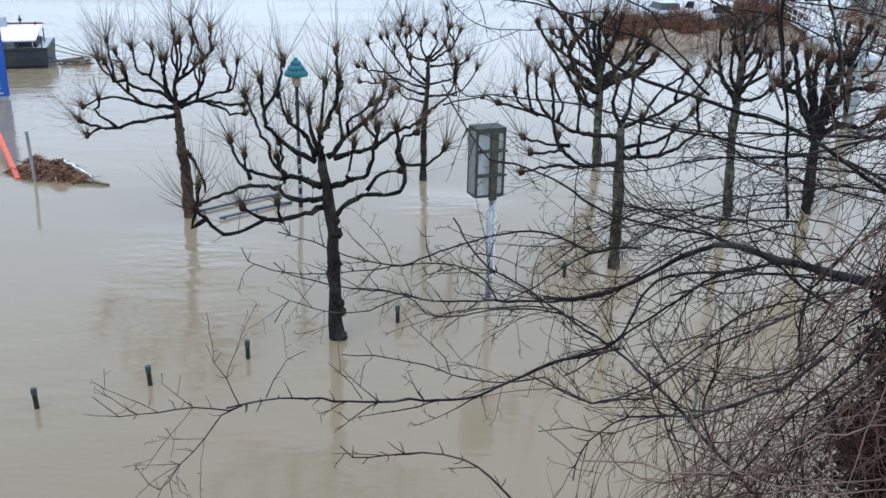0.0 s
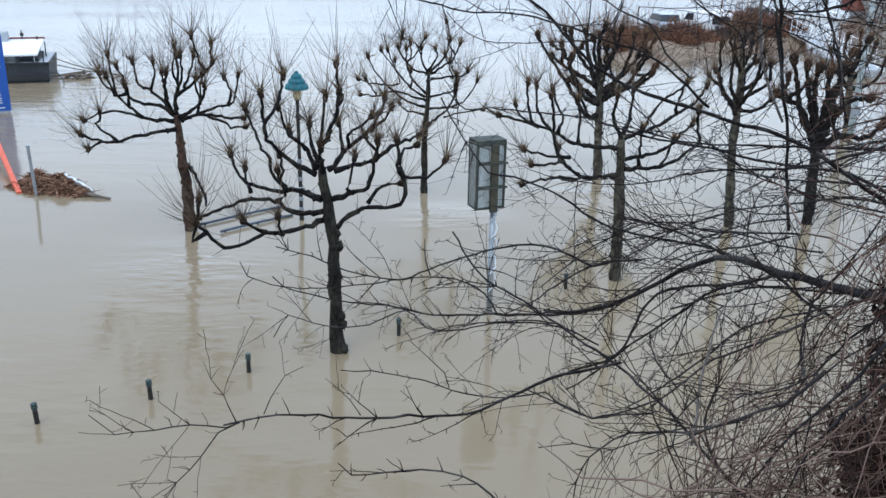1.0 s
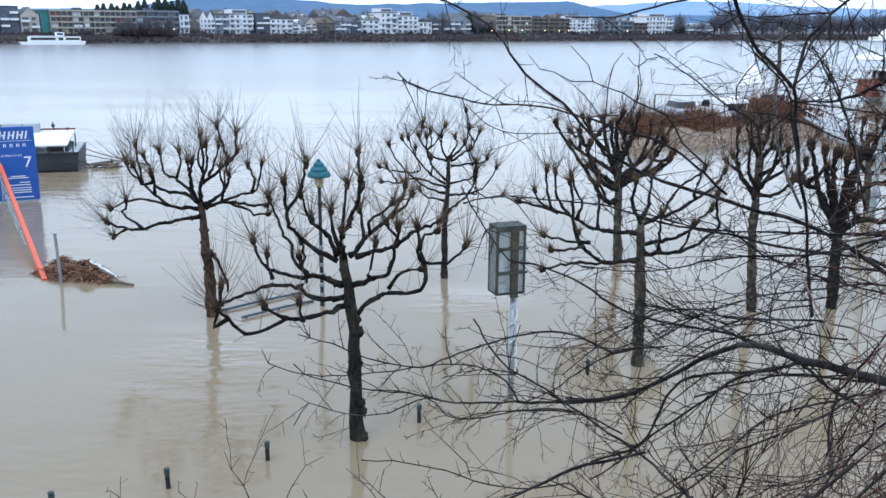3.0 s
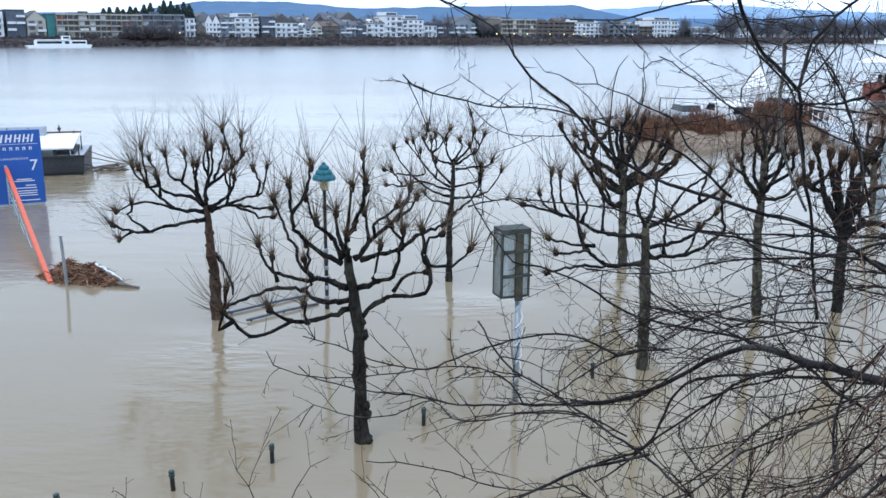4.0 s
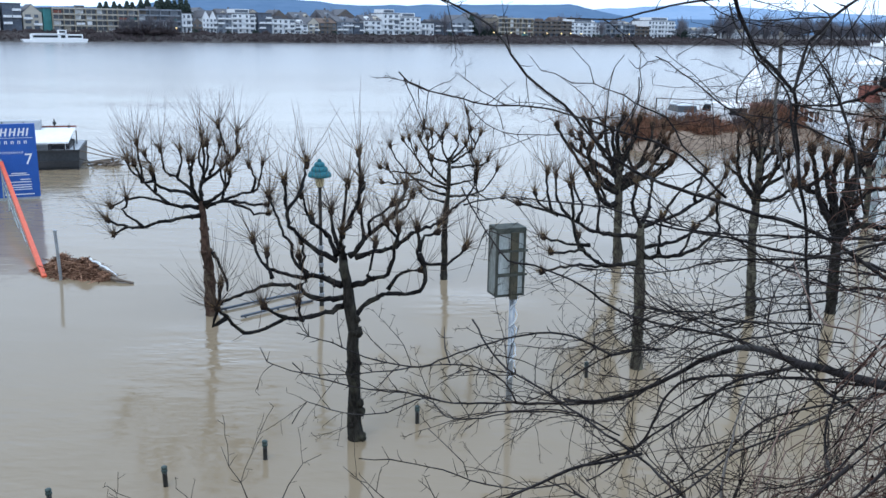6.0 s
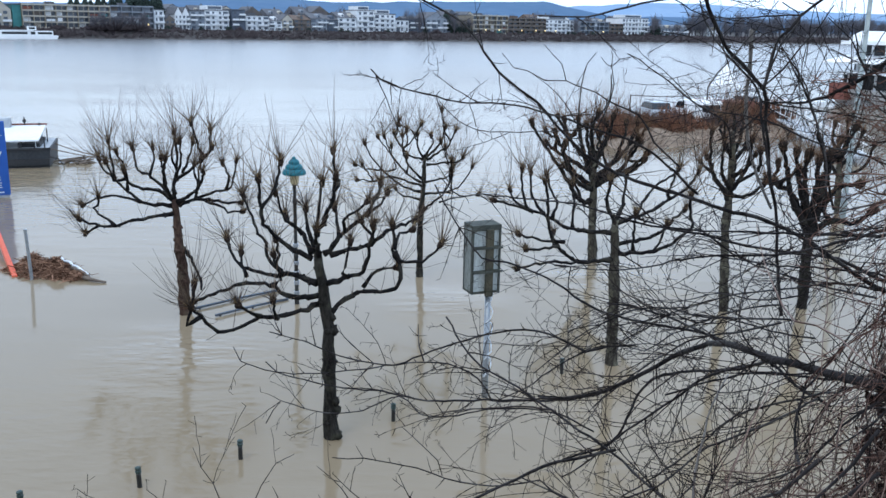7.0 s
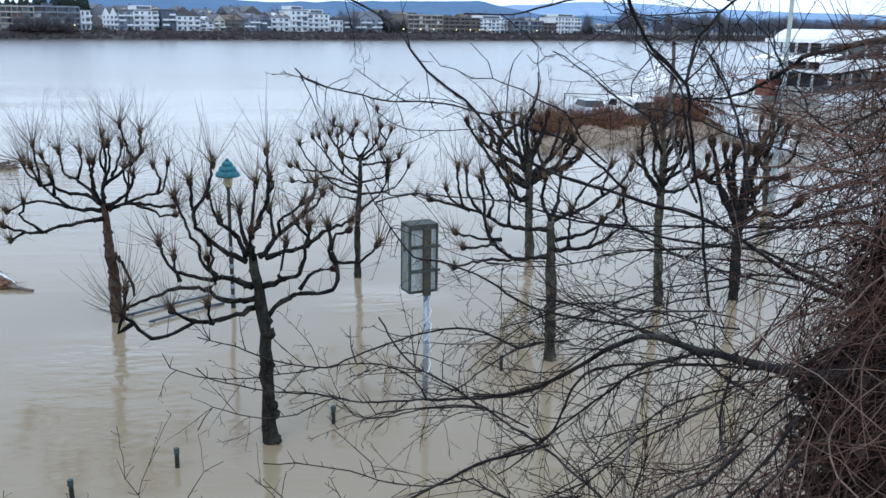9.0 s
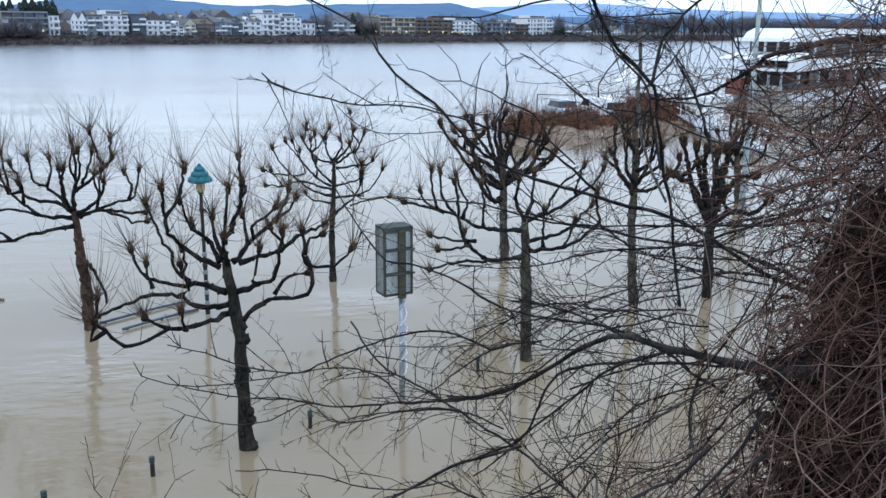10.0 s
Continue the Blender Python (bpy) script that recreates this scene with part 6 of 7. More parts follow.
bough(0.0064, 0.0032, "b", [(0.71, 3.16, 5.42), (0.62, 3.13, 5.41), (0.48, 3.11, 5.39), (0.37, 3.07, 5.36), (0.27, 3.03, 5.33), (0.16, 2.98, 5.3), (0.05, 2.94, 5.3), (-0.11, 2.91, 5.31), (-0.28, 2.87, 5.32), (-0.43, 2.83, 5.35), (-0.57, 2.78, 5.38), (-0.67, 2.72, 5.39), (-0.73, 2.67, 5.4)])
bough(0.0032, 0.0012, "b", [(-0.68, 2.69, 5.4), (-0.72, 2.66, 5.4), (-0.83, 2.62, 5.43), (-0.93, 2.57, 5.44), (-1.04, 2.52, 5.45), (-1.08, 2.51, 5.49), (-1.11, 2.5, 5.53)])
bough(0.0025, 0.0012, "b", [(-0.69, 2.68, 5.4), (-0.74, 2.64, 5.39), (-0.78, 2.56, 5.35), (-0.84, 2.47, 5.3), (-0.86, 2.42, 5.28), (-0.88, 2.37, 5.28), (-0.9, 2.35, 5.31), (-0.94, 2.35, 5.38)])
bough(0.0025, 0.0009, "b", [(-0.69, 2.69, 5.4), (-0.74, 2.72, 5.49), (-0.78, 2.74, 5.54), (-0.81, 2.76, 5.6)])
bough(0.0035, 0.0021, "b", [(0.8, 2.96, 5.31), (0.69, 2.98, 5.29), (0.58, 2.99, 5.27), (0.46, 3.03, 5.31), (0.41, 3.06, 5.34), (0.28, 3.06, 5.31), (0.11, 3.07, 5.32), (-0.06, 3.09, 5.36), (-0.21, 3.1, 5.39), (-0.38, 3.09, 5.4)])
bough(0.0077, 0.0031, "b", [(0.97, 4.43, 5.15), (0.82, 4.48, 5.07), (0.61, 4.53, 5.02), (0.31, 4.59, 4.99), (-0.04, 4.63, 4.96), (-0.21, 4.68, 4.97), (-0.31, 4.71, 4.98), (-0.59, 4.74, 4.99), (-0.91, 4.76, 5.06), (-1.12, 4.78, 5.12), (-1.17, 4.84, 5.18)])
bough(0.0048, 0.0031, "b", [(0.85, 4.36, 4.92), (0.68, 4.44, 4.98), (0.43, 4.51, 4.98), (0.23, 4.53, 4.95), (0.07, 4.55, 4.9), (-0.08, 4.58, 4.9), (-0.2, 4.64, 4.98), (-0.41, 4.62, 4.9), (-0.6, 4.62, 4.88), (-0.79, 4.64, 4.92), (-0.87, 4.66, 4.93), (-0.95, 4.62, 4.81)])
bough(0.0049, 0.0030, "b", [(0.31, 4.57, 5.0), (0.24, 4.62, 5.1), (0.12, 4.65, 5.16), (-0.06, 4.66, 5.18), (-0.27, 4.64, 5.16), (-0.55, 4.61, 5.13), (-0.87, 4.56, 5.14), (-0.93, 4.57, 5.2)])
bough(0.0063, 0.0024, "b", [(0.88, 4.24, 5.45), (0.75, 4.19, 5.44), (0.56, 4.18, 5.53), (0.37, 4.14, 5.56), (0.15, 4.07, 5.53), (-0.06, 3.99, 5.48), (-0.19, 3.9, 5.46), (-0.39, 3.84, 5.51), (-0.58, 3.78, 5.61), (-0.73, 3.71, 5.68)])
bough(0.0039, 0.0016, "b", [(-0.05, 3.73, 5.55), (-0.07, 3.8, 5.59), (-0.08, 3.88, 5.67)])
bough(0.0044, 0.0018, "b", [(0.28, 2.56, 5.09), (0.25, 2.56, 5.14), (0.18, 2.58, 5.21), (0.09, 2.59, 5.27), (-0.05, 2.58, 5.3), (-0.17, 2.54, 5.31), (-0.28, 2.51, 5.32), (-0.32, 2.5, 5.37)])
bough(0.0059, 0.0030, "b", [(1.09, 4.58, 5.33), (0.86, 4.62, 5.29), (0.63, 4.61, 5.16), (0.51, 4.59, 5.07), (0.35, 4.57, 5.0)])
bough(0.0021, 0.0014, "b", [(0.04, 3.17, 5.29), (0.02, 3.17, 5.36), (-0.04, 3.16, 5.42), (-0.12, 3.16, 5.5)])
bough(0.0020, 0.0010, "b", [(-0.28, 2.84, 5.35), (-0.32, 2.87, 5.4), (-0.41, 2.89, 5.47)])
bough(0.0020, 0.0010, "b", [(-0.62, 2.8, 5.37), (-0.6, 2.84, 5.42), (-0.55, 2.88, 5.48), (-0.49, 2.9, 5.51)])
bough(0.0041, 0.0116, "b", [(-0.36, 4.16, 7.16), (-0.16, 4.22, 7.14), (-0.0, 4.27, 7.07), (0.14, 4.31, 6.98), (0.28, 4.34, 6.79), (0.47, 4.36, 6.65), (0.56, 4.39, 6.55), (0.72, 4.39, 6.4), (0.88, 4.39, 6.31), (1.07, 4.39, 6.24), (1.26, 4.37, 6.19), (1.42, 4.36, 6.14), (1.63, 4.33, 6.09), (1.78, 4.3, 6.03), (1.93, 4.26, 5.94), (2.06, 4.23, 5.85), (2.24, 4.16, 5.76)])
bough(0.0028, 0.0065, "b", [(-0.27, 3.57, 6.83), (-0.2, 3.69, 6.76), (-0.06, 3.82, 6.72), (0.08, 3.93, 6.68), (0.34, 4.04, 6.66), (0.56, 4.14, 6.6), (0.73, 4.23, 6.54), (0.97, 4.3, 6.46), (1.13, 4.37, 6.35), (1.31, 4.43, 6.2)])
bough(0.0017, 0.0035, "b", [(0.0, 4.17, 6.66), (0.09, 4.19, 6.57), (0.24, 4.22, 6.52), (0.54, 4.22, 6.53), (0.71, 4.23, 6.55), (0.8, 4.26, 6.68), (0.81, 4.3, 6.79)])
bough(0.0028, 0.0088, "b", [(0.01, 4.72, 6.21), (0.11, 4.78, 6.1), (0.22, 4.85, 6.1), (0.64, 4.89, 6.06), (0.82, 4.94, 6.03), (1.05, 4.97, 5.95), (1.28, 4.99, 5.9), (1.55, 4.99, 5.86), (1.74, 5.0, 5.81), (2.02, 4.97, 5.77), (2.29, 4.94, 5.75)])
bough(0.0036, 0.0076, "b", [(-0.02, 4.51, 6.21), (0.11, 4.49, 5.99), (0.23, 4.47, 5.84), (0.36, 4.48, 5.81), (0.57, 4.46, 5.74), (0.77, 4.42, 5.62), (0.93, 4.39, 5.56), (1.12, 4.36, 5.53), (1.38, 4.3, 5.5), (1.54, 4.25, 5.44)])
bough(0.0080, 0.0082, "b", [(1.0, 3.54, 7.15), (1.1, 3.69, 7.03), (1.21, 3.83, 6.92), (1.31, 3.97, 6.87), (1.47, 4.09, 6.74), (1.54, 4.23, 6.6), (1.63, 4.34, 6.31), (1.72, 4.45, 6.12), (1.79, 4.54, 5.83), (1.87, 4.6, 5.51)])
bough(0.0052, 0.0067, "d", [(1.5, 3.47, 7.16), (1.42, 3.51, 7.11), (1.35, 3.54, 7.02), (1.31, 3.55, 6.98), (1.28, 3.56, 6.79)])
bough(0.0030, 0.0059, "d", [(1.36, 3.53, 6.89), (1.48, 3.61, 6.74), (1.59, 3.68, 6.54), (1.66, 3.77, 6.41), (1.74, 3.84, 6.25)])
bough(0.0100, 0.0068, "g", [(1.47, 4.35, 7.01), (1.5, 4.41, 6.85), (1.52, 4.47, 6.64), (1.58, 4.5, 6.39), (1.71, 4.49, 6.12)])
bough(0.0032, 0.0067, "b", [(0.42, 3.96, 7.05), (0.62, 3.9, 7.05), (0.77, 3.84, 7.09), (0.89, 3.78, 7.12), (1.06, 3.7, 7.15), (1.28, 3.59, 7.2), (1.51, 3.46, 7.28)])
bough(0.0024, 0.0043, "d", [(0.8, 3.9, 6.9), (0.99, 3.94, 6.79), (1.13, 3.98, 6.69), (1.25, 4.02, 6.63), (1.32, 4.08, 6.57), (1.36, 4.13, 6.44)])
bough(0.0041, 0.0130, "d", [(1.43, 3.98, 6.7), (1.52, 3.83, 6.71), (1.58, 3.69, 6.75), (1.64, 3.55, 6.82), (1.68, 3.41, 6.9), (1.71, 3.27, 6.93), (1.78, 3.11, 6.97), (1.86, 2.93, 6.98), (1.87, 2.79, 6.99)])
bough(0.0031, 0.0040, "d", [(1.63, 3.6, 7.0), (1.62, 3.52, 6.92), (1.64, 3.43, 6.82), (1.67, 3.33, 6.75), (1.65, 3.26, 6.7), (1.71, 3.14, 6.64), (1.73, 3.04, 6.59), (1.74, 2.95, 6.53)])
bough(0.0024, 0.0043, "d", [(1.41, 3.79, 6.95), (1.47, 3.65, 6.8), (1.48, 3.53, 6.68), (1.49, 3.41, 6.54), (1.46, 3.29, 6.41)])
bough(0.0033, 0.0060, "d", [(1.14, 4.08, 7.13), (1.17, 3.99, 7.0), (1.23, 3.89, 6.9), (1.33, 3.77, 6.77), (1.32, 3.68, 6.67), (1.34, 3.56, 6.44)])
bough(0.0024, 0.0035, "d", [(1.4, 3.79, 7.12), (1.42, 3.64, 7.06), (1.32, 3.54, 6.95), (1.22, 3.42, 6.79)])
bough(0.0022, 0.0039, "d", [(1.49, 3.54, 7.06), (1.54, 3.43, 6.98), (1.56, 3.33, 6.88), (1.64, 3.2, 6.84), (1.72, 3.06, 6.87), (1.82, 2.92, 6.9), (1.84, 2.81, 6.89)])
bough(0.0022, 0.0034, "d", [(0.96, 3.71, 6.78), (1.07, 3.6, 6.7), (1.23, 3.48, 6.68), (1.33, 3.37, 6.64), (1.43, 3.25, 6.6), (1.53, 3.14, 6.58), (1.66, 2.99, 6.52)])
bough(0.0036, 0.0055, "d", [(1.36, 4.3, 5.92), (1.53, 3.93, 5.97), (1.67, 3.56, 6.05), (1.75, 3.2, 6.12), (1.75, 2.85, 6.15), (1.72, 2.52, 6.21)])
bough(0.0041, 0.0055, "d", [(1.05, 3.77, 5.39), (1.19, 3.54, 5.56), (1.3, 3.29, 5.7), (1.43, 3.01, 5.79), (1.49, 2.75, 5.91), (1.51, 2.49, 5.99), (1.54, 2.19, 6.02)])
bough(0.0032, 0.0050, "d", [(0.81, 3.44, 5.06), (1.01, 3.29, 5.32), (1.16, 3.14, 5.58), (1.34, 2.92, 5.76), (1.42, 2.71, 5.9), (1.49, 2.5, 6.08), (1.56, 2.26, 6.23)])
bough(0.0046, 0.0020, "b", [(1.03, 2.15, 5.91), (0.95, 2.19, 5.79), (0.85, 2.24, 5.71), (0.74, 2.29, 5.63), (0.69, 2.35, 5.6), (0.59, 2.41, 5.55), (0.51, 2.44, 5.48), (0.46, 2.46, 5.39), (0.44, 2.45, 5.29)])
bough(0.0034, 0.0014, "b", [(0.89, 2.24, 5.72), (0.82, 2.3, 5.65), (0.75, 2.37, 5.6), (0.67, 2.44, 5.53), (0.56, 2.49, 5.45), (0.45, 2.57, 5.41), (0.34, 2.63, 5.36)])
bough(0.0050, 0.0024, "b", [(1.08, 1.97, 6.08), (1.02, 2.01, 5.93), (0.94, 2.06, 5.78), (0.87, 2.09, 5.63), (0.83, 2.13, 5.52)])
bough(0.0045, 0.0020, "b", [(1.03, 1.85, 6.03), (0.98, 1.9, 5.93), (0.94, 1.95, 5.8), (0.91, 1.98, 5.68), (0.91, 2.01, 5.59)])
bough(0.0040, 0.0018, "b", [(1.17, 2.16, 6.07), (1.12, 2.23, 5.97), (1.07, 2.29, 5.83), (1.01, 2.36, 5.74), (0.94, 2.45, 5.67), (0.89, 2.52, 5.59)])
bough(0.0030, 0.0014, "b", [(0.81, 2.47, 5.66), (0.75, 2.47, 5.58), (0.74, 2.45, 5.49), (0.78, 2.42, 5.41), (0.79, 2.39, 5.33)])
bough(0.0036, 0.0016, "b", [(1.35, 1.94, 6.34), (1.31, 2.02, 6.27), (1.24, 2.1, 6.16), (1.16, 2.16, 6.01), (1.07, 2.22, 5.87), (0.99, 2.26, 5.75), (0.95, 2.31, 5.66)])
bough(0.0036, 0.0016, "d", [(1.4, 2.12, 6.74), (1.39, 2.26, 6.64), (1.38, 2.39, 6.54), (1.35, 2.52, 6.47), (1.3, 2.67, 6.42), (1.25, 2.82, 6.37)])
bough(0.0032, 0.0014, "d", [(1.35, 2.02, 6.64), (1.37, 2.14, 6.57), (1.37, 2.26, 6.46), (1.38, 2.38, 6.35), (1.35, 2.51, 6.26)])
bough(0.0034, 0.0014, "d", [(1.35, 2.05, 6.85), (1.35, 2.18, 6.76), (1.37, 2.31, 6.68), (1.39, 2.42, 6.57), (1.42, 2.52, 6.45)])
bough(0.0030, 0.0014, "d", [(1.46, 2.16, 6.48), (1.46, 2.34, 6.47), (1.45, 2.5, 6.42), (1.42, 2.67, 6.32), (1.37, 2.85, 6.27)])
bough(0.0030, 0.0014, "d", [(1.36, 2.16, 6.92), (1.36, 2.27, 6.81), (1.34, 2.39, 6.75), (1.33, 2.5, 6.66), (1.32, 2.59, 6.54)])
bough(0.0016, 0.0048, "t", [(0.27, 3.98, 6.89), (0.32, 3.97, 6.83), (0.38, 3.97, 6.82), (0.46, 3.96, 6.78), (0.55, 3.95, 6.78), (0.59, 3.94, 6.76), (0.68, 3.92, 6.73), (0.77, 3.9, 6.68), (0.86, 3.88, 6.64), (0.9, 3.87, 6.59), (0.93, 3.85, 6.53), (0.97, 3.84, 6.49), (1.04, 3.81, 6.43)])
bough(0.0014, 0.0022, "t", [(0.45, 3.96, 6.93), (0.5, 3.96, 6.88), (0.53, 3.95, 6.85), (0.55, 3.95, 6.78)])
bough(0.0016, 0.0032, "t", [(0.76, 4.02, 6.9), (0.76, 4.02, 6.84), (0.77, 4.01, 6.77), (0.76, 4.01, 6.69), (0.73, 4.01, 6.61), (0.7, 4.01, 6.55)])
bough(0.0015, 0.0030, "t", [(0.69, 4.03, 6.9), (0.65, 4.04, 6.85), (0.64, 4.04, 6.8), (0.63, 4.03, 6.74), (0.63, 4.03, 6.65), (0.62, 4.02, 6.56)])
bough(0.0013, 0.0020, "t", [(0.89, 3.99, 6.85), (0.84, 4.0, 6.88), (0.79, 4.01, 6.87), (0.76, 4.02, 6.84)])
bough(0.0013, 0.0024, "t", [(0.41, 3.96, 6.8), (0.47, 3.96, 6.76), (0.51, 3.95, 6.73), (0.55, 3.94, 6.68), (0.6, 3.92, 6.6)])
bough(0.0013, 0.0018, "t", [(0.71, 4.03, 6.88), (0.74, 4.02, 6.85), (0.76, 4.02, 6.84)])
bough(0.0018, 0.0030, "t", [(1.3, 3.56, 7.12), (1.27, 3.57, 7.07), (1.24, 3.59, 7.01), (1.2, 3.6, 6.96), (1.16, 3.61, 6.9), (1.11, 3.62, 6.84), (1.08, 3.63, 6.78), (1.08, 3.63, 6.73)])
bough(0.0022, 0.0036, "t", [(1.41, 3.31, 7.1), (1.37, 3.32, 7.02), (1.32, 3.34, 6.95), (1.27, 3.36, 6.87), (1.21, 3.38, 6.8)])
bough(0.0014, 0.0022, "t", [(0.15, 3.88, 6.73), (0.13, 3.87, 6.68), (0.15, 3.87, 6.63), (0.16, 3.86, 6.58)])
bough(0.0050, 0.0022, "d", [(1.52, 3.62, 5.81), (1.49, 3.63, 5.81), (1.21, 3.73, 5.78), (0.98, 3.8, 5.8), (0.79, 3.82, 5.73), (0.64, 3.81, 5.64), (0.45, 3.78, 5.48)])
bough(0.0050, 0.0024, "d", [(1.38, 3.37, 5.88), (1.17, 3.42, 5.81), (1.04, 3.44, 5.77), (0.91, 3.45, 5.68), (0.78, 3.44, 5.58), (0.66, 3.42, 5.48)])
bough(0.0040, 0.0018, "d", [(1.52, 3.74, 5.84), (1.34, 3.8, 5.79), (1.08, 3.84, 5.66), (0.96, 3.84, 5.58), (0.78, 3.88, 5.6), (0.68, 3.88, 5.56)])
bough(0.0040, 0.0020, "d", [(1.53, 3.39, 5.81), (1.41, 3.44, 5.81), (1.22, 3.52, 5.84), (1.02, 3.58, 5.84), (0.84, 3.61, 5.78)])
bough(0.0034, 0.0016, "d", [(1.66, 3.81, 5.87), (1.48, 3.87, 5.82), (1.3, 3.93, 5.83), (1.1, 3.97, 5.77), (0.95, 4.01, 5.78)])


def near_trunk():
    """Trunk on the slope and the thick limbs that carry the boughs."""
    rng = np.random.default_rng(610)
    o = np.array(NEAR_INV)
    line = smoothed([(3.3, 3.1, 1.1), (3.25, 3.15, 2.8), (3.1, 3.2, 4.4), (3.0, 3.2, 5.6), (2.95, 3.25, 7.2)], 0.15, rng, 0.01) - o
    b = Build()
    b.tube(line, np.linspace(0.13, 0.06, len(line)) * (1 + 0.06 * rng.normal(0, 1, len(line))), 10)
    part("trunk", b, M_BOUGH, near_tree, smooth=True)
    for pts, r0, r1 in ((((3.12, 3.2, 4.6), (2.5, 2.75, 5.6), (1.9, 2.5, 5.95), (1.41, 2.45, 5.99)), 0.04, 0.021), (((3.05, 3.2, 5.0), (2.8, 3.8, 5.5), (2.24, 4.16, 5.76)), 0.03, 0.012),
                        (((3.05, 3.2, 5.0), (2.8, 4.3, 5.5), (2.29, 4.94, 5.75)), 0.025, 0.009), (((3.0, 3.2, 6.0), (2.4, 2.9, 6.9), (1.87, 2.79, 6.99)), 0.025, 0.013),
                        (((2.95, 3.25, 7.0), (2.2, 3.4, 7.4), (1.51, 3.46, 7.28)), 0.02, 0.007), (((2.95, 3.25, 7.1), (2.0, 3.4, 7.9), (1.2, 3.5, 7.6), (1.0, 3.54, 7.15)), 0.02, 0.008)):
        q = smoothed(pts, 0.08, rng, 0.004) - o
        b = Build()
        b.tube(q, np.linspace(r0, r1, len(q)), 8)
        part("limb", b, M_BOUGH, near_tree, smooth=True)


near_trunk()


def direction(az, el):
    """The way from the camera's standpoint towards a bearing and an elevation, in degrees."""
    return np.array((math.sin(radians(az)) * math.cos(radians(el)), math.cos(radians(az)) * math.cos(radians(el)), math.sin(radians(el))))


def fine_boughs():
    """Slender drooping branches that fill the crown between the main boughs."""
    rng = np.random.default_rng(640)
    for _ in range(6):
        # starting points are set by angles from the camera
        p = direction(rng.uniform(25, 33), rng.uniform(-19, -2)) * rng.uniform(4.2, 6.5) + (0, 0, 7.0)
        d = np.array((-0.95, 0.12, rng.uniform(-0.3, 0.2)))
        ln, pts = rng.uniform(1.0, 2.4), []
        for i in range(6):
            pts.append(p.copy())
            p = p + d * ln / 5
            d = d + rng.normal(0, 0.14, 3) + (0, 0, -0.03)
            d /= np.linalg.norm(d)
        bough(rng.uniform(0.005, 0.009), 0.002, "d", pts)


fine_boughs()


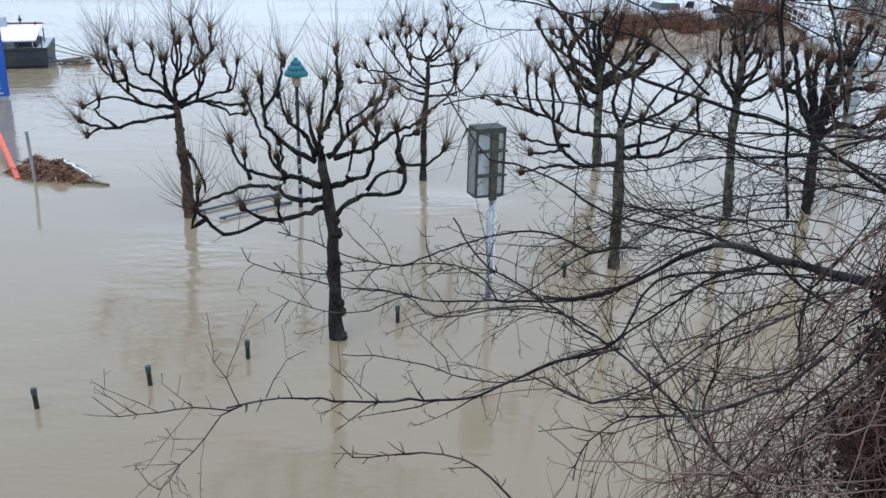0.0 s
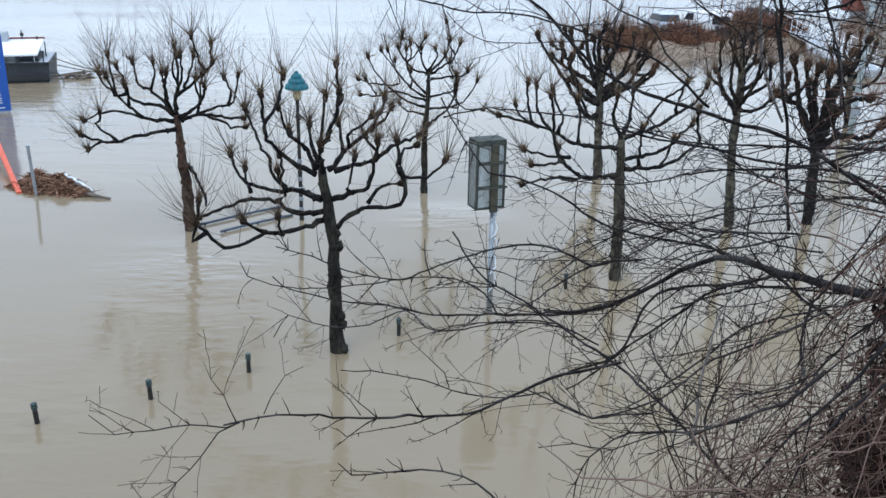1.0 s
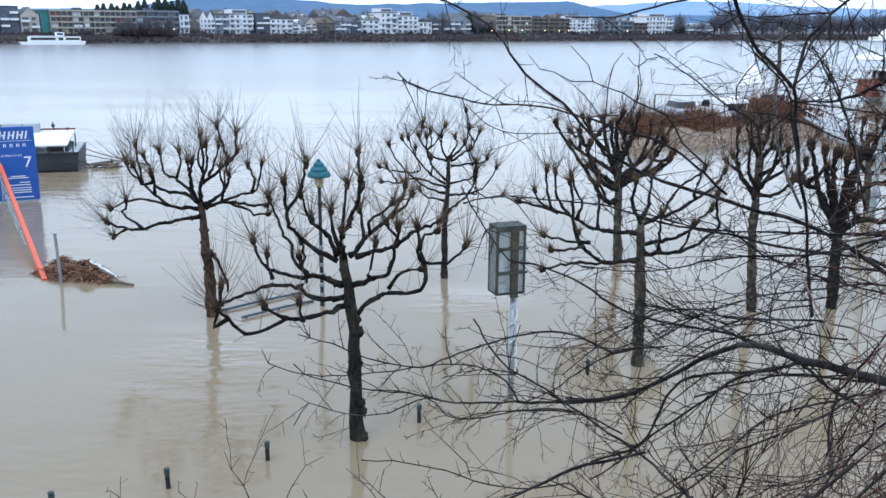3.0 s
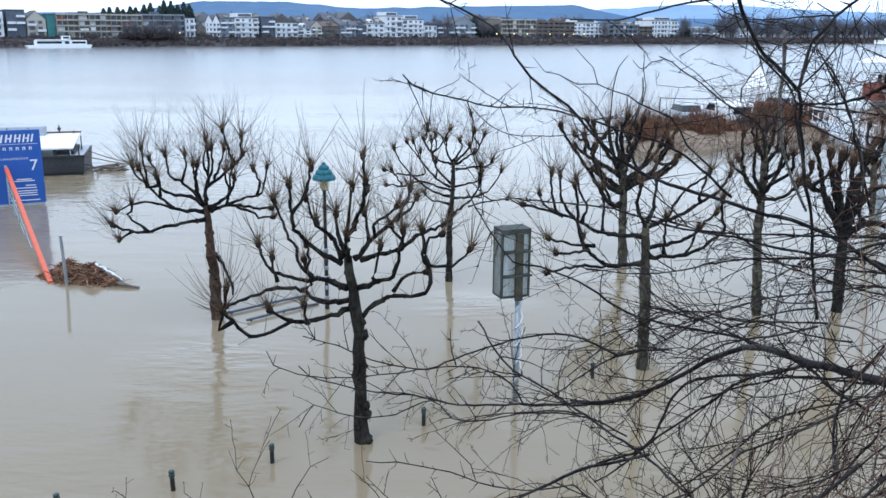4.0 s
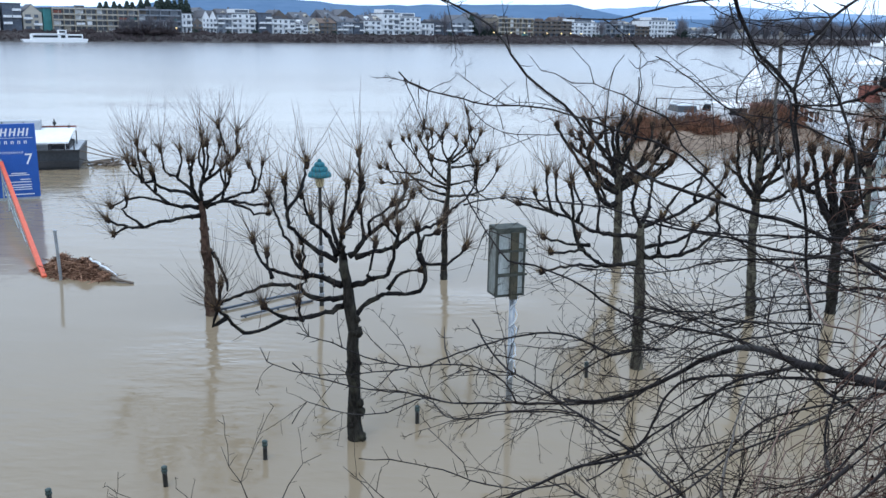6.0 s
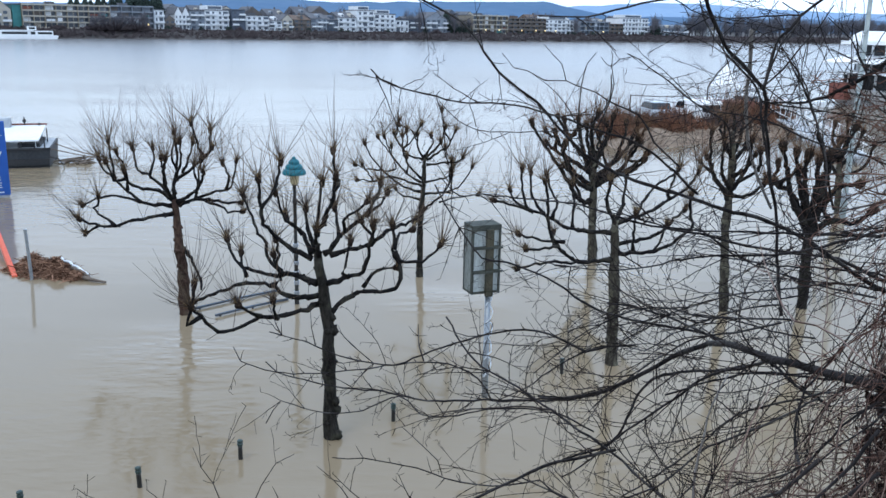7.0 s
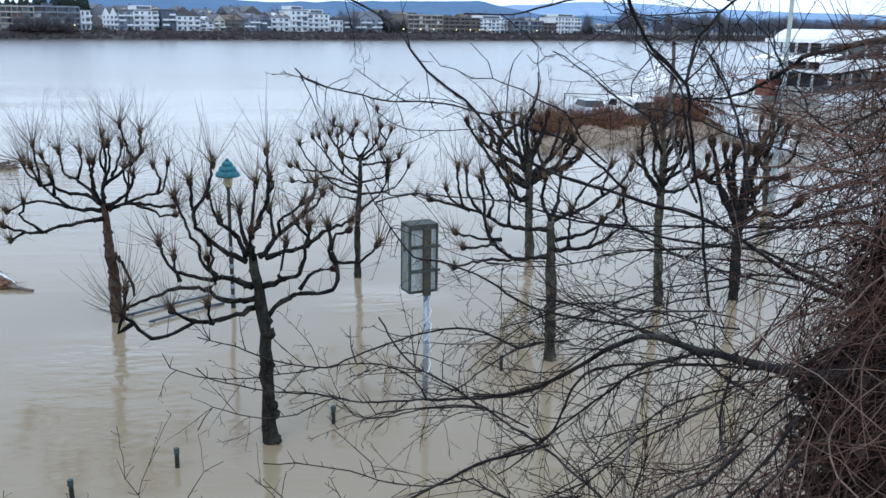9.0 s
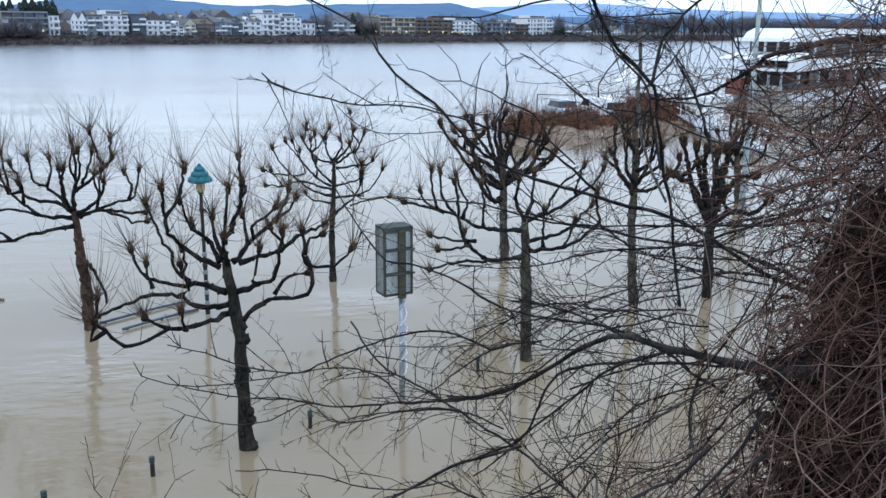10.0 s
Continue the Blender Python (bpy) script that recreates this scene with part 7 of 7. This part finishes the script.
def thicket():
    """A dense tangle of hanging stems on the slope, thinning out to its edge. Placed by angles from the camera to fit
    its view.
    """
    rng = np.random.default_rng(900)
    t = thing("thicket", pose(3.0, 3.2, 1.4), "dense tangle of reddish-brown bare stems by the slope", "shrub")
    base = np.array((3.0, 3.2, 1.4))
    view_edge_el, view_edge_az = [-46, -36, -28, -22, -18, -14, -10, -5, 6], [6, 13.5, 21.5, 25.5, 27.2, 29.0, 29.8, 30.0, 31.5]
    # outline of the core whose shade is painted dark, in view angles
    shade_el, shade_az = [-46, -40, -34, -28, -22, -18, -14, -9], [33.5, 30.5, 28.5, 28.2, 29.0, 29.6, 31.0, 32.5]
    for layer, n, mat, d0, d1, rr, push in (("stem_tangle", 1000, M_THICKET, 2.2, 3.4, 0.0024, 0.0), ("fine_tangle", 2600, M_THICKET_RED, 2.5, 3.8, 0.0014, -1.5), ("inner_tangle", 6000, M_THICKET_SHADED, 3.0, 4.4, 0.0036, 0.0)):
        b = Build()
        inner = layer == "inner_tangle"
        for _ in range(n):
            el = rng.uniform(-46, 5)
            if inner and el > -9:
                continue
            az = (np.interp(el, shade_el, shade_az) if inner else np.interp(el, view_edge_el, view_edge_az) + push) + rng.beta(1.3, 1.4) * 15.0 - (0 if inner else rng.random() ** 4 * 3.5)
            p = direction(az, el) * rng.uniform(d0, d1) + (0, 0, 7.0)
            d = np.array((-0.70, 0.1, -0.42)) + rng.normal(0, 0.50, 3)
            d /= np.linalg.norm(d)
            ln = rng.uniform(0.2, 0.6) if inner else rng.uniform(0.2, 0.75)
            k = 12
            curl = rng.normal(0, 0.21, 3)
            pts = []
            q = p - d * ln * 0.8
            for i in range(k):
                pts.append(q.copy())
                d = d + curl + rng.normal(0, 0.20, 3) + (0, 0, -0.07)
                d /= np.linalg.norm(d)
                q = q + d * ln / k * 1.6
            w = rr * rng.uniform(0.35, 1.5)
            # keep the tangle inside its edge, which is given in view angles
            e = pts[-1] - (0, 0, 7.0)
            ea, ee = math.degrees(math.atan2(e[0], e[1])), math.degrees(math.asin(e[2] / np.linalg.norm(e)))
            if ea < (np.interp(ee, shade_el, shade_az) - 2.5 * rng.random() if inner else np.interp(ee, view_edge_el, view_edge_az) - 4.5 * rng.random()):
                continue
            b.tube(np.array(pts) - base, w * np.interp(np.linspace(0, 1, len(pts)), [0, 0.3, 1], [0.35, 1.0, 0.3]), 4 if inner else 3, False)
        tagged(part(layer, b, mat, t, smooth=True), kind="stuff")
    # fine reddish twigs that spray out above the dense part
    b = Build()
    for _ in range(330):
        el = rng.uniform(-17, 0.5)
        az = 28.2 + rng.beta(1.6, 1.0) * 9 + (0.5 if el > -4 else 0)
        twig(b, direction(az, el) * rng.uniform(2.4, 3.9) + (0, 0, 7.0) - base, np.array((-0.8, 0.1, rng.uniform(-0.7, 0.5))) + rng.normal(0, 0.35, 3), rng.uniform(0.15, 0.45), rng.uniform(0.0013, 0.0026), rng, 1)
    tagged(part("upper_tangle", b, M_THICKET_RED, t, smooth=True), kind="stuff")
    # long stems that rise from the slope and arch over
    for _ in range(32):
        x, y = rng.uniform(2.5, 3.9), rng.uniform(2.3, 4.2)
        z = np.interp(y, [2.0, 4.2], [2.6, 0.6])
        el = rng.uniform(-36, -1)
        end = direction(np.interp(el, view_edge_el, view_edge_az) + rng.uniform(-0.5, 5.0), el) * rng.uniform(2.2, 3.4) + (0, 0, 7.0)
        top = np.array((rng.uniform(1.9, 2.7), rng.uniform(2.4, 3.4), max(end[2] + 0.25, rng.uniform(5.4, 6.9))))
        low = np.array((x, y, z - 0.1))
        pts = smoothed([low, low * 0.6 + top * 0.4 + (0.25, 0, 0.3), top, (top + end) / 2 + rng.normal(0, 0.08, 3) + (0, 0, 0.12), end], 0.06, rng, 0.006) - base
        f = np.linspace(0, 1, len(pts))[:, None]
        pts = pts + 0.07 * np.sin(f * rng.uniform(9, 22, 3) + rng.uniform(0, 6, 3)) * np.minimum(1, f * 6)
        w = rng.uniform(0.0025, 0.0058)
        s = Build()
        s.tube(pts, np.interp(np.linspace(0, 1, len(pts)), [0, 0.6, 1], [w * 1.6, w, w * 0.3]), 5)
        part("stem", s, M_THICKET, t, smooth=True)
    b = Build()
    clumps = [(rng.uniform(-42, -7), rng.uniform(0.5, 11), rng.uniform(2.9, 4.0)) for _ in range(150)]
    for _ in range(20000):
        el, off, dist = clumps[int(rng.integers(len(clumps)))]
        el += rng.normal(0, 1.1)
        az = np.interp(el, shade_el, shade_az) + off + rng.normal(0, 1.1)
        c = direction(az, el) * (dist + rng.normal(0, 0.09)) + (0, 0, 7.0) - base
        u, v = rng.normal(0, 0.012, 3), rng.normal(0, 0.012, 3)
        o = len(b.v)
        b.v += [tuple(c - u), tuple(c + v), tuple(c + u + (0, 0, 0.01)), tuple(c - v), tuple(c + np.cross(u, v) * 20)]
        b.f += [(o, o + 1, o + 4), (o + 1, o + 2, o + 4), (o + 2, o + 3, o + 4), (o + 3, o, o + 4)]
    tagged(part("withered_leaves", b, M_DEAD_LEAF, t, "curled withered leaves, brown deepened for the inner shade"), kind="stuff")


thicket()


# the slope above the promenade
b = Build()
rng = np.random.default_rng(55)
xs, prof = np.arange(-40, 41, 1.6), [(-60, 5.4), (-2, 5.35), (0.25, 5.3), (0.5, 4.9), (2.0, 2.6), (4.2, 0.6), (5.5, -0.6)]
for x in xs:
    for y, z in prof:
        if y > 0.4 and x < 2.4:
            y = 0.5 + (y - 0.5) * 0.25
        b.v.append((x, y + rng.normal(0, 0.04), z + rng.normal(0, 0.04)))
n = len(prof)
for i in range(len(xs) - 1):
    for j in range(n - 1):
        b.f.append((i * n + j, (i + 1) * n + j, (i + 1) * n + j + 1, i * n + j + 1))
tagged(new("near_slope", b.mesh("near_slope", M_BANK)), "earth slope above the flooded promenade", "ground", kind="structure")
